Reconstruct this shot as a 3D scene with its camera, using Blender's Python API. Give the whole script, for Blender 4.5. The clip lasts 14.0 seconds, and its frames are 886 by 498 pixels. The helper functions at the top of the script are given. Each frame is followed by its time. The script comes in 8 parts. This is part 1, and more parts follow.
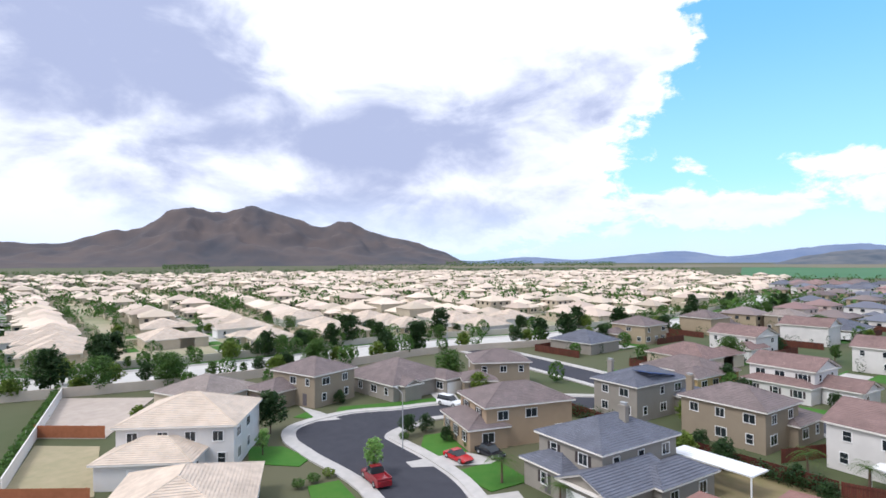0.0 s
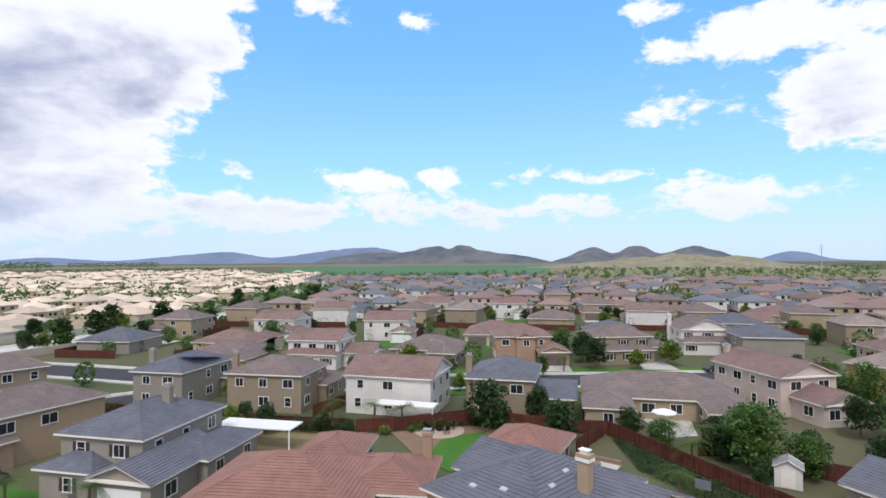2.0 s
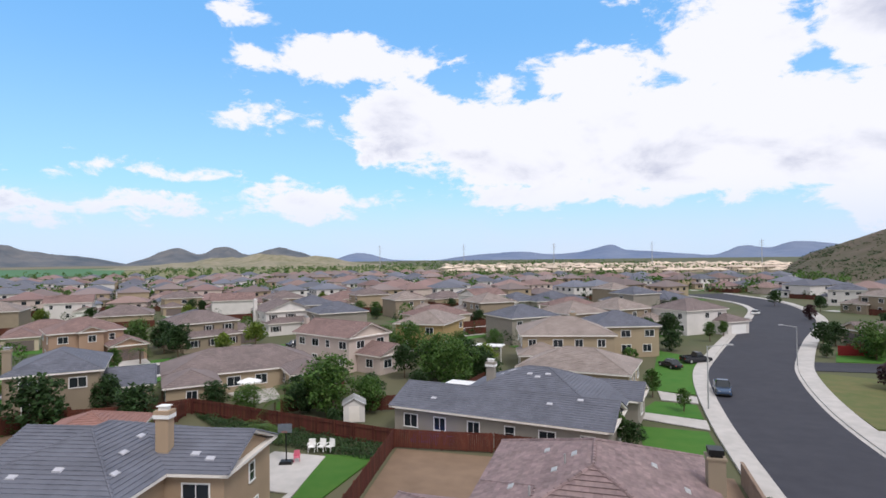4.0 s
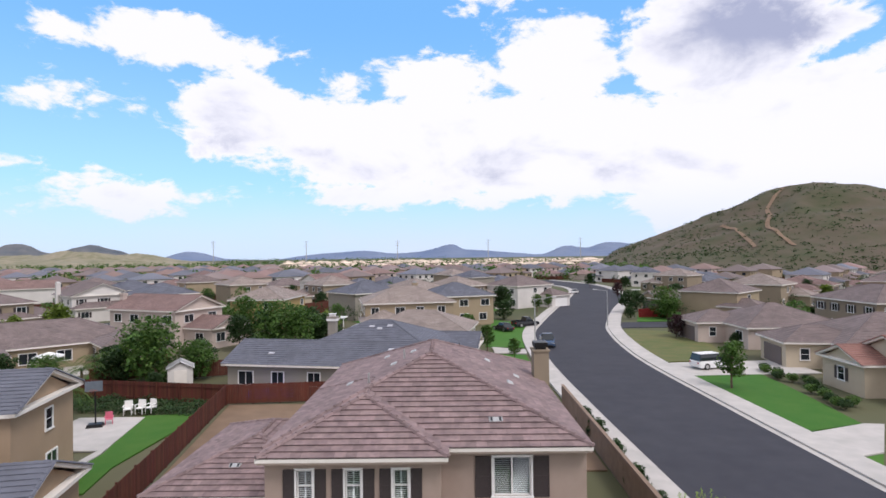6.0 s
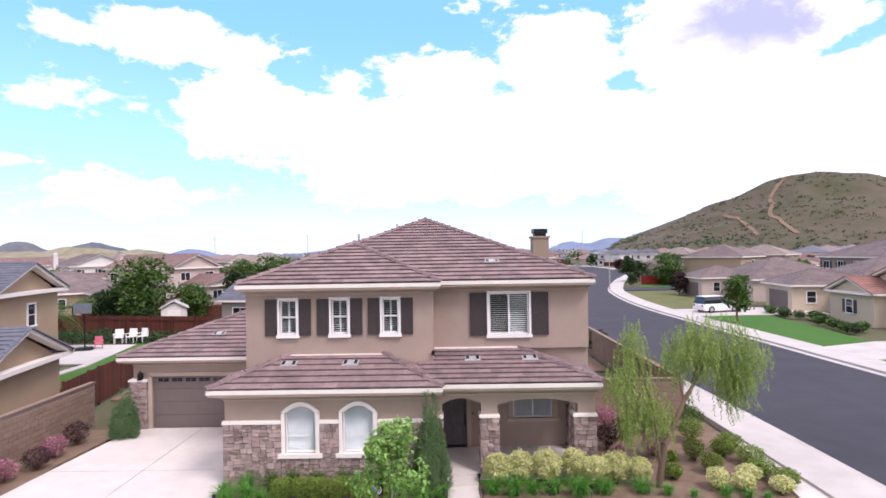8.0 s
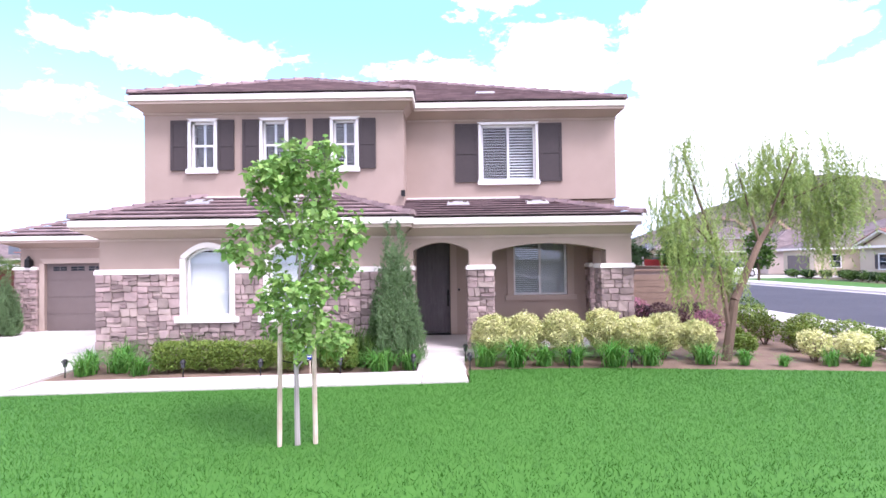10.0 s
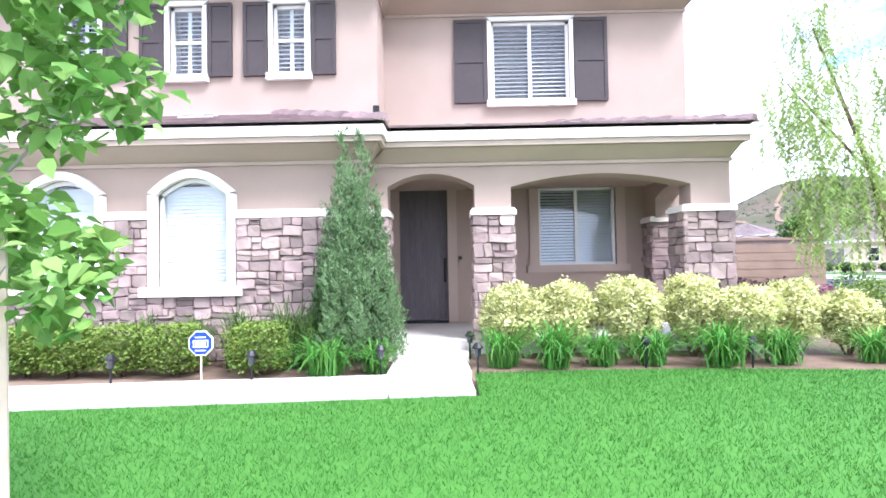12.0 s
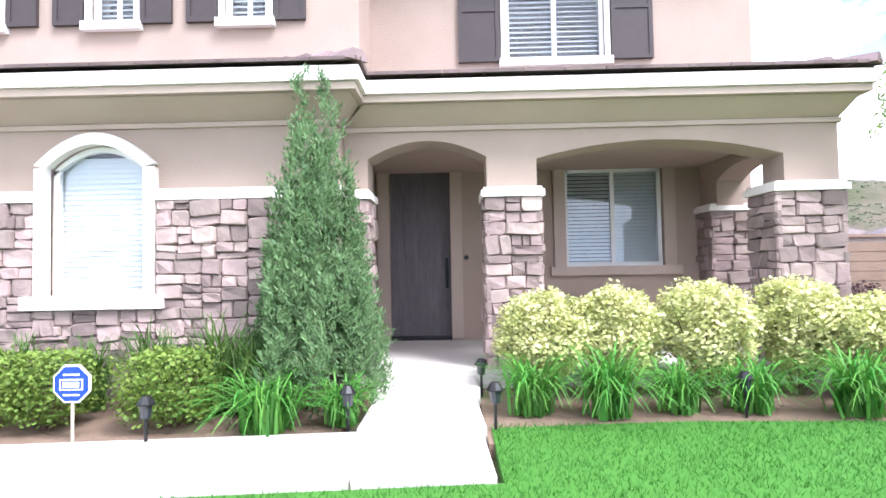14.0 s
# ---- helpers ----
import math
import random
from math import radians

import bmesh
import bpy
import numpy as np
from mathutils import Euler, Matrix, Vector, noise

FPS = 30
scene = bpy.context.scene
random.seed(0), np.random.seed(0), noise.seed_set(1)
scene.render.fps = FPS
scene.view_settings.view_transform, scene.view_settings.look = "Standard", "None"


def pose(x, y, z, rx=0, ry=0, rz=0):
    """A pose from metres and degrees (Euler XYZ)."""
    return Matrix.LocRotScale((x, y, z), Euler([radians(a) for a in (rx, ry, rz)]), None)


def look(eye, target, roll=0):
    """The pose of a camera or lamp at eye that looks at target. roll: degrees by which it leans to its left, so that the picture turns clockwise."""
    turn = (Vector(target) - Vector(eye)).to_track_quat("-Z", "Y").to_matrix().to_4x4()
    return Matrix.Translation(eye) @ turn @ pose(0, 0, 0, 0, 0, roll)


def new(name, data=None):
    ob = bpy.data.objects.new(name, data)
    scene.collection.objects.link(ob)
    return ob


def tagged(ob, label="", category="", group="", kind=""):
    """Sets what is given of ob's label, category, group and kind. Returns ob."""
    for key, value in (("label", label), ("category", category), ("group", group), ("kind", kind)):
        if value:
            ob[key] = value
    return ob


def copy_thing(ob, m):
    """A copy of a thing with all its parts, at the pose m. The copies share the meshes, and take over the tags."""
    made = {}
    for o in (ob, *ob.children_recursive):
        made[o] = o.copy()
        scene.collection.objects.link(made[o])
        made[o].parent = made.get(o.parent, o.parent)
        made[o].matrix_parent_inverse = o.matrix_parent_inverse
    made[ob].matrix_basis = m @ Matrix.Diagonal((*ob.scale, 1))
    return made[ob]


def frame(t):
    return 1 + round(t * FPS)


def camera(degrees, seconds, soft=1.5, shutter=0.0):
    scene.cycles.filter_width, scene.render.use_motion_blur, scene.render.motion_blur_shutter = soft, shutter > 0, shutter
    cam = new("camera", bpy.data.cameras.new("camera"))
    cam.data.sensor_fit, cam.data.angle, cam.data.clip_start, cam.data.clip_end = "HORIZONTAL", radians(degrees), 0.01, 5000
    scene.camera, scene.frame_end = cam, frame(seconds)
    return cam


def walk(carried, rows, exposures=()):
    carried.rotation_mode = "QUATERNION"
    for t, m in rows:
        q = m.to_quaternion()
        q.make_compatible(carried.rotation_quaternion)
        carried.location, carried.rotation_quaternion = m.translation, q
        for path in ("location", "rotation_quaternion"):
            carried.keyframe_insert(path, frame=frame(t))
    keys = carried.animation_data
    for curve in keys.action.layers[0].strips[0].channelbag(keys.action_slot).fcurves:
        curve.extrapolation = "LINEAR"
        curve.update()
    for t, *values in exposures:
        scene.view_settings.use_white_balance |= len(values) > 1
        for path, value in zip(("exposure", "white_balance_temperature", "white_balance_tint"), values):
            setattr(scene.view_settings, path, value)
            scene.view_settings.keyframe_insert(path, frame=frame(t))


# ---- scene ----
cam = camera(77.0, 14.0, soft=1.6)
# seconds, eye, yaw to the left, pitch up, lean to the right
PATH = [
    (0, (2.356, 2.134, 25.677), 101.27, 1.18, 0.28),
    (0.5, (2.483, 2.048, 24.924), 89.77, 1.14, 0.30),
    (1, (2.692, 1.960, 24.095), 78.71, 1.14, 0.31),
    (1.5, (2.855, 1.888, 23.301), 68.04, 1.15, 0.25),
    (2, (2.859, 1.845, 22.576), 57.02, 1.09, 0.31),
    (2.5, (2.960, 1.739, 21.785), 45.21, 1.04, 0.27),
    (3, (2.967, 1.734, 20.799), 34.48, 1.02, 0.41),
    (3.5, (2.940, 1.737, 19.711), 24.94, 1.00, 0.42),
    (4, (2.967, 1.797, 18.535), 16.36, 0.93, 0.69),
    (4.2, (2.986, 1.811, 18.058), 13.07, 0.85, 0.85),
    (5.2, (3.03, 1.93, 15.5), 2.9, 0.75, 0.80),
    (6.3, (3.078, 2.129, 12.511), 0.29, 0.70, 0.70),
    (6.5, (3.120, 2.173, 11.934), 0.36, 0.67, 0.70),
    (7, (3.165, 2.376, 10.405), 0.44, 0.66, 0.76),
    (7.5, (3.219, 2.715, 8.801), 0.50, 0.61, 0.82),
    (8, (3.303, 3.360, 7.160), 0.62, 0.43, 0.93),
    (8.5, (3.301, 4.447, 5.407), 0.36, 0.41, 0.86),
    (9, (3.478, 5.860, 4.004), 0.29, 0.81, 0.68),
    (9.2, (3.561, 6.403, 3.512), 0.19, 0.88, 0.62),
    (10.25, (3.78, 9.45, 1.85), 0.40, 1.30, 0.80),
    (11.3, (3.933, 11.995, 1.262), 0.61, 1.67, 0.97),
    (11.5, (3.927, 12.369, 1.251), 0.64, 1.56, 1.01),
    (12, (3.882, 13.192, 1.231), 0.77, 1.67, 1.01),
    (12.5, (3.823, 13.905, 1.199), 1.03, 1.89, 1.00),
    (13, (3.749, 14.504, 1.220), 1.00, 1.87, 0.99),
    (13.5, (3.780, 14.987, 1.226), 0.99, 1.97, 1.00),
    (14, (3.884, 15.327, 1.191), 1.15, 2.12, 1.06),
]
EXPOSURES = [(0.0, 0.12, 5900, 12), (1.5, -0.04, 6050, 12), (4.0, -0.16, 6250, 13), (6.5, -0.06, 6250, 17), (7.5, 0.27, 6250, 22), (8.3, 0.46, 6250, 29), (9.0, 0.66, 6100, 34), (11.5, 1.86, 5450, 20), (12.5, 1.86, 5600, 16), (14.0, 1.84, 5650, 15)]
walk(cam, [(t, pose(*eye, 90 + pitch, lean, yaw)) for t, eye, yaw, pitch, lean in PATH], EXPOSURES)

# ---------------------------------------------------------------- light
SUN_AZ, SUN_EL = radians(226), radians(54)      # azimuth to the left of +y
sun_dir = Vector((-math.sin(SUN_AZ) * math.cos(SUN_EL), math.cos(SUN_AZ) * math.cos(SUN_EL), math.sin(SUN_EL)))
sun = new("sun", bpy.data.lights.new("sun", "SUN"))
sun.data.energy, sun.data.angle, sun.data.color = 2.2, radians(18), (1.0, 0.94, 0.87)
sun.matrix_world = look(sun_dir * 100, (0, 0, 0))


def build_sky():
    w = bpy.data.worlds.new("sky")
    scene.world = w
    w.use_nodes = True
    nt = w.node_tree
    nt.nodes.clear()
    N, L = nt.nodes.new, nt.links.new

    def math_node(op, a, b=None, c=None):
        n = N("ShaderNodeMath")
        n.operation = op
        for i, v in enumerate((a, b, c)):
            if v is None:
                continue
            if isinstance(v, (int, float)):
                n.inputs[i].default_value = v
            else:
                L(v, n.inputs[i])
        return n.outputs[0]

    def ramp(v, lo, hi, a=0.0, b=1.0):
        n = N("ShaderNodeMapRange")
        n.interpolation_type = "SMOOTHSTEP"
        L(v, n.inputs[0])
        for i, x in enumerate((lo, hi, a, b)):
            n.inputs[i + 1].default_value = x
        return n.outputs[0]

    sky = N("ShaderNodeTexSky")
    sky.sky_type, sky.sun_disc = "NISHITA", False
    sky.sun_elevation, sky.sun_rotation = SUN_EL, -SUN_AZ
    sky.air_density, sky.dust_density, sky.ozone_density = 1.0, 0.6, 1.5
    tc = N("ShaderNodeTexCoord")
    sep = N("ShaderNodeSeparateXYZ")
    L(tc.outputs["Generated"], sep.inputs[0])
    X, Y, Z = sep.outputs
    # bearing to the left of +y and height above the horizon, in degrees
    bearing = math_node("MULTIPLY", math_node("ARCTAN2", math_node("MULTIPLY", X, -1.0), Y), 57.29578)
    rise = math_node("MULTIPLY", math_node("ARCSINE", Z), 57.29578)
    grain = N("ShaderNodeCombineXYZ")
    L(X, grain.inputs[0])
    L(Y, grain.inputs[1])
    L(math_node("MULTIPLY", Z, 1.9), grain.inputs[2])

    def fbm(scale, detail, rough, seed, distort=0.0):
        n = N("ShaderNodeTexNoise")
        n.noise_dimensions = "4D"
        L(grain.outputs[0], n.inputs["Vector"])
        n.inputs["W"].default_value = seed
        n.inputs["Scale"].default_value, n.inputs["Detail"].default_value = scale, detail
        n.inputs["Roughness"].default_value, n.inputs["Distortion"].default_value = rough, distort
        return n.outputs[0]

    billow, wisp, shade = fbm(13.0, 10, 0.62, 3.1, 0.3), fbm(3.2, 8, 0.58, 7.7, 0.3), fbm(6.0, 8, 0.56, 12.4, 0.3)

    def swell(az, el, wa, we):
        """One at the heart of a cloud, nought at its rim."""
        p = math_node("DIVIDE", math_node("SUBTRACT", bearing, az), wa)
        q = math_node("DIVIDE", math_node("SUBTRACT", rise, el), we)
        r = math_node("SQRT", math_node("ADD", math_node("MULTIPLY", p, p), math_node("MULTIPLY", q, q)))
        return math_node("SUBTRACT", 1.0, r)

    def bank(clouds):
        out = None
        for c in clouds:
            v = math_node("MULTIPLY", swell(*c), min(c[2], c[3] * 1.6))
            out = v if out is None else math_node("SMOOTH_MAX", out, v, 0.8)
        return out

    # clouds: bearing, height, half-width, half-height; a dense bank in the west, a low row over the hills, heaps in the north
    heaps = [(128, 24, 53, 25), (108, 9, 26, 9), (77, 5, 11, 1.8), (77.5, 9.2, 2.8, 1.3), (70, 24, 4.0, 1.8), (57.8, 8.4, 2.6, 1.0), (52, 5.2, 15, 1.7), (45, 8.2, 6, 1.2), (30, 5.8, 7, 1.7), (64, 8, 5, 1.0),
             (36.5, 23.9, 3.4, 1.9), (35.4, 19.2, 2.4, 1.5), (27, 19.5, 6.0, 2.2), (33.5, 13.9, 4.8, 1.7), (17.5, 19.6, 2.6, 0.9), (9.7, 17.3, 3.2, 1.7), (0.5, 17.0, 7.5, 3.2), (20, 13.5, 7.5, 4.0), (8, 11.5, 15, 4.6), (-8, 11, 18, 6.0),
             (-11.5, 18.5, 6.5, 5.0), (-27, 19, 10, 6.5), (-30, 9, 16, 8), (6, 6.5, 12, 1.6), (-6, 27, 9, 2.6), (60.5, 23.6, 1.4, 0.9)]
    body = bank(heaps)
    everywhere = math_node("MAXIMUM", ramp(rise, 27.0, 40.0), ramp(math_node("ABSOLUTE", math_node("SUBTRACT", bearing, 45.0)), 92.0, 120.0))
    ragged = math_node("ADD", math_node("MULTIPLY", math_node("SUBTRACT", billow, 0.5), 13.0), math_node("MULTIPLY", math_node("SUBTRACT", wisp, 0.5), 7.0))
    density = math_node("ADD", math_node("MAXIMUM", body, math_node("MULTIPLY_ADD", everywhere, 11.0, -7.0)), ragged)
    mask = ramp(density, -0.35, 1.3)
    thick = ramp(density, 0.8, 5.0)
    # grey undersides
    dark = bank([(112, 11.5, 30, 4.8), (132, 18, 14, 9), (95, 15.5, 14, 2.2), (23, 11.3, 3.8, 2.4), (13, 7.6, 8, 1.0), (-30, 21, 9, 5.0), (100, 4, 22, 4.5), (62, 4.6, 14, 0.8)])
    dim = ramp(math_node("ADD", math_node("MULTIPLY", dark, 0.16), math_node("MULTIPLY", math_node("SUBTRACT", shade, 0.5), 6.0)), -0.75, 1.2)
    grey = math_node("MULTIPLY", math_node("MULTIPLY", dim, thick), 0.92)
    cloud = N("ShaderNodeMix")
    cloud.data_type = "RGBA"
    cloud.inputs[6].default_value, cloud.inputs[7].default_value = (9.9, 9.9, 10.2, 1), (3.9, 4.3, 5.9, 1)
    L(grey, cloud.inputs[0])
    # clear sky, paler towards the horizon
    tint = N("ShaderNodeMix")
    tint.data_type, tint.blend_type = "RGBA", "MULTIPLY"
    tint.inputs[0].default_value, tint.inputs[7].default_value = 1.0, (1.95, 2.36, 2.72, 1)
    L(sky.outputs[0], tint.inputs[6])
    deep = N("ShaderNodeMix")
    deep.data_type = "RGBA"
    L(ramp(rise, 4.0, 24.0), deep.inputs[0])
    deep.inputs[6].default_value, deep.inputs[7].default_value = (4.0, 7.3, 10.0, 1), (2.0, 5.2, 9.3, 1)
    clear = N("ShaderNodeMix")
    clear.data_type = "RGBA"
    clear.inputs[0].default_value = 0.8
    L(tint.outputs[2], clear.inputs[6])
    L(deep.outputs[2], clear.inputs[7])
    mix = N("ShaderNodeMix")
    mix.data_type = "RGBA"
    L(mask, mix.inputs[0])
    L(clear.outputs[2], mix.inputs[6])
    L(cloud.outputs[2], mix.inputs[7])
    # haze near the horizon, with faint long streaks
    haze = N("ShaderNodeMix")
    haze.data_type = "RGBA"
    L(math_node("MULTIPLY", ramp(rise, 8.0, 0.5, 0.0, 0.85), math_node("ADD", 0.55, math_node("MULTIPLY", shade, 0.7))), haze.inputs[0])
    L(mix.outputs[2], haze.inputs[6])
    haze.inputs[7].default_value = (7.4, 8.3, 9.6, 1)
    bg, out = N("ShaderNodeBackground"), N("ShaderNodeOutputWorld")
    L(haze.outputs[2], bg.inputs[0])
    bg.inputs[1].default_value = 0.108
    L(bg.outputs[0], out.inputs[0])


build_sky()


# ---------------------------------------------------------------- materials
def surf(name, col, col2=None, scale=3.0, rough=0.85, bump=0.2, bscale=30.0, vary=0.0, coarse=0.25, metal=0.0, island=0.0, spec=0.3, through_light=0.0, stretch=None):
    """A painted, mineral or grown surface: two colours mixed by noise at two scales, a fine relief, a shift by object or by island."""
    m = bpy.data.materials.new(name)
    m.use_nodes = True
    nt = m.node_tree
    N, L = nt.nodes.new, nt.links.new
    b = nt.nodes["Principled BSDF"]
    b.inputs["Roughness"].default_value, b.inputs["Metallic"].default_value = rough, metal
    b.inputs["Specular IOR Level"].default_value = spec
    col2 = col2 or tuple(c * 0.8 for c in col)
    tc = N("ShaderNodeTexCoord")
    vec = tc.outputs["Object"]
    if stretch:
        mp = N("ShaderNodeMapping")
        mp.inputs["Scale"].default_value = stretch
        L(vec, mp.inputs[0])
        vec = mp.outputs[0]
    n1, n2 = N("ShaderNodeTexNoise"), N("ShaderNodeTexNoise")
    for n, s, d in ((n1, scale, 6), (n2, scale * coarse, 3)):
        L(vec, n.inputs["Vector"])
        n.inputs["Scale"].default_value, n.inputs["Detail"].default_value = s, d
        n.inputs["Roughness"].default_value = 0.6
    add = N("ShaderNodeMath")
    add.operation = "ADD"
    L(n1.outputs[0], add.inputs[0])
    L(n2.outputs[0], add.inputs[1])
    mr = N("ShaderNodeMapRange")
    L(add.outputs[0], mr.inputs[0])
    mr.inputs[1].default_value, mr.inputs[2].default_value = 0.7, 1.3
    mix = N("ShaderNodeMix")
    mix.data_type = "RGBA"
    mix.inputs[6].default_value, mix.inputs[7].default_value = (*col, 1), (*col2, 1)
    L(mr.outputs[0], mix.inputs[0])
    colour = mix.outputs[2]
    if vary or island:
        hsv, rr = N("ShaderNodeHueSaturation"), N("ShaderNodeMapRange")
        if vary:
            src, amount = N("ShaderNodeObjectInfo").outputs["Random"], vary
        else:
            src, amount = N("ShaderNodeNewGeometry").outputs["Random Per Island"], island
        L(src, rr.inputs[0])
        rr.inputs[3].default_value, rr.inputs[4].default_value = 1 - amount, 1 + amount
        L(rr.outputs[0], hsv.inputs["Value"])
        hue, wn = N("ShaderNodeMapRange"), N("ShaderNodeTexWhiteNoise")
        wn.noise_dimensions = "1D"
        L(src, wn.inputs["W"])
        L(wn.outputs[0], hue.inputs[0])
        hue.inputs[3].default_value, hue.inputs[4].default_value = 0.5 - amount * 0.04, 0.5 + amount * 0.04
        L(hue.outputs[0], hsv.inputs["Hue"])
        L(colour, hsv.inputs["Color"])
        colour = hsv.outputs[0]
    L(colour, b.inputs["Base Color"])
    if bump:
        n3, bp = N("ShaderNodeTexNoise"), N("ShaderNodeBump")
        L(vec, n3.inputs["Vector"])
        n3.inputs["Scale"].default_value, n3.inputs["Detail"].default_value = bscale, 4
        bp.inputs["Strength"].default_value, bp.inputs["Distance"].default_value = bump, 0.02
        L(n3.outputs[0], bp.inputs["Height"])
        L(bp.outputs[0], b.inputs["Normal"])
    if through_light:
        tr, sh, out = N("ShaderNodeBsdfTranslucent"), N("ShaderNodeMixShader"), nt.nodes["Material Output"]
        L(colour, tr.inputs[0])
        sh.inputs[0].default_value = through_light
        L(b.outputs[0], sh.inputs[1])
        L(tr.outputs[0], sh.inputs[2])
        L(sh.outputs[0], out.inputs[0])
    return m


def glass_dark(name, col=(0.02, 0.025, 0.03), rough=0.03):
    m = bpy.data.materials.new(name)
    m.use_nodes = True
    b = m.node_tree.nodes["Principled BSDF"]
    b.inputs["Base Color"].default_value = (*col, 1)
    b.inputs["Roughness"].default_value, b.inputs["Specular IOR Level"].default_value = rough, 0.6
    return m


def glass_clear(name):
    m = bpy.data.materials.new(name)
    m.use_nodes = True
    b = m.node_tree.nodes["Principled BSDF"]
    b.inputs["Base Color"].default_value = (0.90, 0.96, 1.0, 1)
    b.inputs["Roughness"].default_value, b.inputs["IOR"].default_value = 0.01, 1.45
    b.inputs["Transmission Weight"].default_value = 1.0
    return m


STUCCO = surf("stucco_tan", (0.375, 0.292, 0.242), (0.325, 0.252, 0.208), 1.2, 0.9, 0.35, 60)
STUCCO_COVE = surf("stucco_cove", (0.45, 0.36, 0.30), (0.40, 0.32, 0.265), 1.2, 0.9, 0.25, 60)
TRIM = surf("cream_trim", (0.78, 0.735, 0.68), (0.72, 0.675, 0.62), 2.0, 0.7, 0.15, 40)
WHITE = surf("white_paint", (0.80, 0.79, 0.77), (0.74, 0.73, 0.71), 2.0, 0.5, 0.05, 30)
SHUTTER = surf("shutter_brown", (0.055, 0.043, 0.042), (0.045, 0.036, 0.036), 8, 0.55, 0.1, 80)
DOOR = surf("door_brown", (0.145, 0.128, 0.136), (0.098, 0.086, 0.093), 6, 0.45, 0.2, 60, stretch=(8, 8, 0.8))
GARAGE = surf("garage_taupe", (0.155, 0.125, 0.115), (0.14, 0.112, 0.104), 3, 0.6, 0.05, 40)
TILE = surf("roof_tile_brown", (0.27, 0.195, 0.19), (0.165, 0.12, 0.12), 3.0, 0.85, 0.35, 35, vary=0.16, stretch=(1, 1, 1))
TILE_ISL = surf("roof_tile_brown_rest", (0.27, 0.195, 0.19), (0.165, 0.12, 0.12), 3.0, 0.85, 0.35, 35, island=0.16)
STONE = surf("veneer_stone", (0.37, 0.285, 0.258), (0.235, 0.178, 0.165), 4.0, 0.9, 0.8, 14, vary=0.38)
MORTAR = surf("mortar", (0.27, 0.215, 0.195), (0.21, 0.165, 0.15), 10, 0.95, 0.5, 60)
CONCRETE = surf("concrete", (0.60, 0.56, 0.52), (0.52, 0.485, 0.45), 1.5, 0.9, 0.15, 80, vary=0.04)
CONCRETE_FAR = surf("concrete_walk", (0.50, 0.47, 0.44), (0.40, 0.38, 0.355), 0.8, 0.9, 0.1, 30)
ASPHALT = surf("asphalt", (0.038, 0.038, 0.048), (0.050, 0.050, 0.060), 0.6, 0.9, 0.2, 90)
LAWN = surf("lawn", (0.042, 0.142, 0.015), (0.050, 0.156, 0.018), 2.5, 0.9, 0.3, 60)
BLADE = surf("grass_blade", (0.050, 0.176, 0.019), (0.038, 0.140, 0.015), 0.9, 0.6, 0, 10, island=0.09, through_light=0.35)
LAWN_FAR = surf("lawn_far", (0.040, 0.135, 0.014), (0.062, 0.150, 0.020), 0.6, 0.95, 0.4, 30, vary=0.1)
DRY = surf("dry_grass", (0.24, 0.185, 0.105), (0.19, 0.165, 0.075), 0.7, 0.95, 0.5, 20)
DIRT = surf("garden_soil", (0.22, 0.155, 0.11), (0.155, 0.105, 0.075), 3.0, 0.97, 0.8, 25)
FENCE = surf("fence_redwood", (0.120, 0.036, 0.022), (0.062, 0.021, 0.015), 2.0, 0.85, 0.3, 40, stretch=(3, 3, 0.4), vary=0.25)
BLOCKWALL = surf("block_wall", (0.26, 0.185, 0.14), (0.20, 0.14, 0.105), 2.0, 0.95, 0.6, 30, vary=0.1)
PANE = glass_dark("window_glass")
PANE_CLEAR = glass_clear("clear_glass")
METAL = surf("dark_metal", (0.03, 0.03, 0.032), (0.02, 0.02, 0.02), 8, 0.4, 0.05, 50, metal=0.6)
GALV = surf("galvanised", (0.42, 0.42, 0.42), (0.36, 0.36, 0.36), 8, 0.5, 0.05, 50, metal=0.3)
BARK = surf("bark", (0.16, 0.11, 0.075), (0.09, 0.062, 0.045), 5, 0.95, 0.9, 18, stretch=(1, 1, 0.3))
STAKE = surf("lodgepole", (0.62, 0.52, 0.43), (0.48, 0.37, 0.28), 5, 0.9, 0.3, 30)
# dark colour painting the shade of the rooms behind the blinds
ROOM_SHADE = surf("painted_room_shade", (0.06, 0.055, 0.05), (0.05, 0.045, 0.04), 2, 0.9, 0, 10)


def leaf(name, col, col2, island=0.35):
    return surf(name, col, col2, 1.2, 0.6, 0, 10, island=island, through_light=0.3)


LEAF_MID = leaf("leaf_mid", (0.088, 0.165, 0.030), (0.052, 0.112, 0.022))
LEAF_DARK = leaf("leaf_dark", (0.040, 0.082, 0.022), (0.024, 0.052, 0.015))
LEAF_PEAR = leaf("leaf_pear", (0.27, 0.44, 0.115), (0.15, 0.29, 0.062))
LEAF_PEPPER = leaf("leaf_pepper", (0.27, 0.36, 0.09), (0.18, 0.28, 0.06))
LEAF_YELLOW = leaf("leaf_variegated", (0.70, 0.68, 0.36), (0.44, 0.50, 0.16), 0.3)
LEAF_BOX = leaf("leaf_boxwood", (0.20, 0.28, 0.05), (0.12, 0.20, 0.035))
LEAF_LILY = leaf("leaf_daylily", (0.11, 0.30, 0.045), (0.065, 0.20, 0.03))
LEAF_CYP = leaf("leaf_juniper", (0.145, 0.235, 0.098), (0.082, 0.15, 0.056), 0.35)
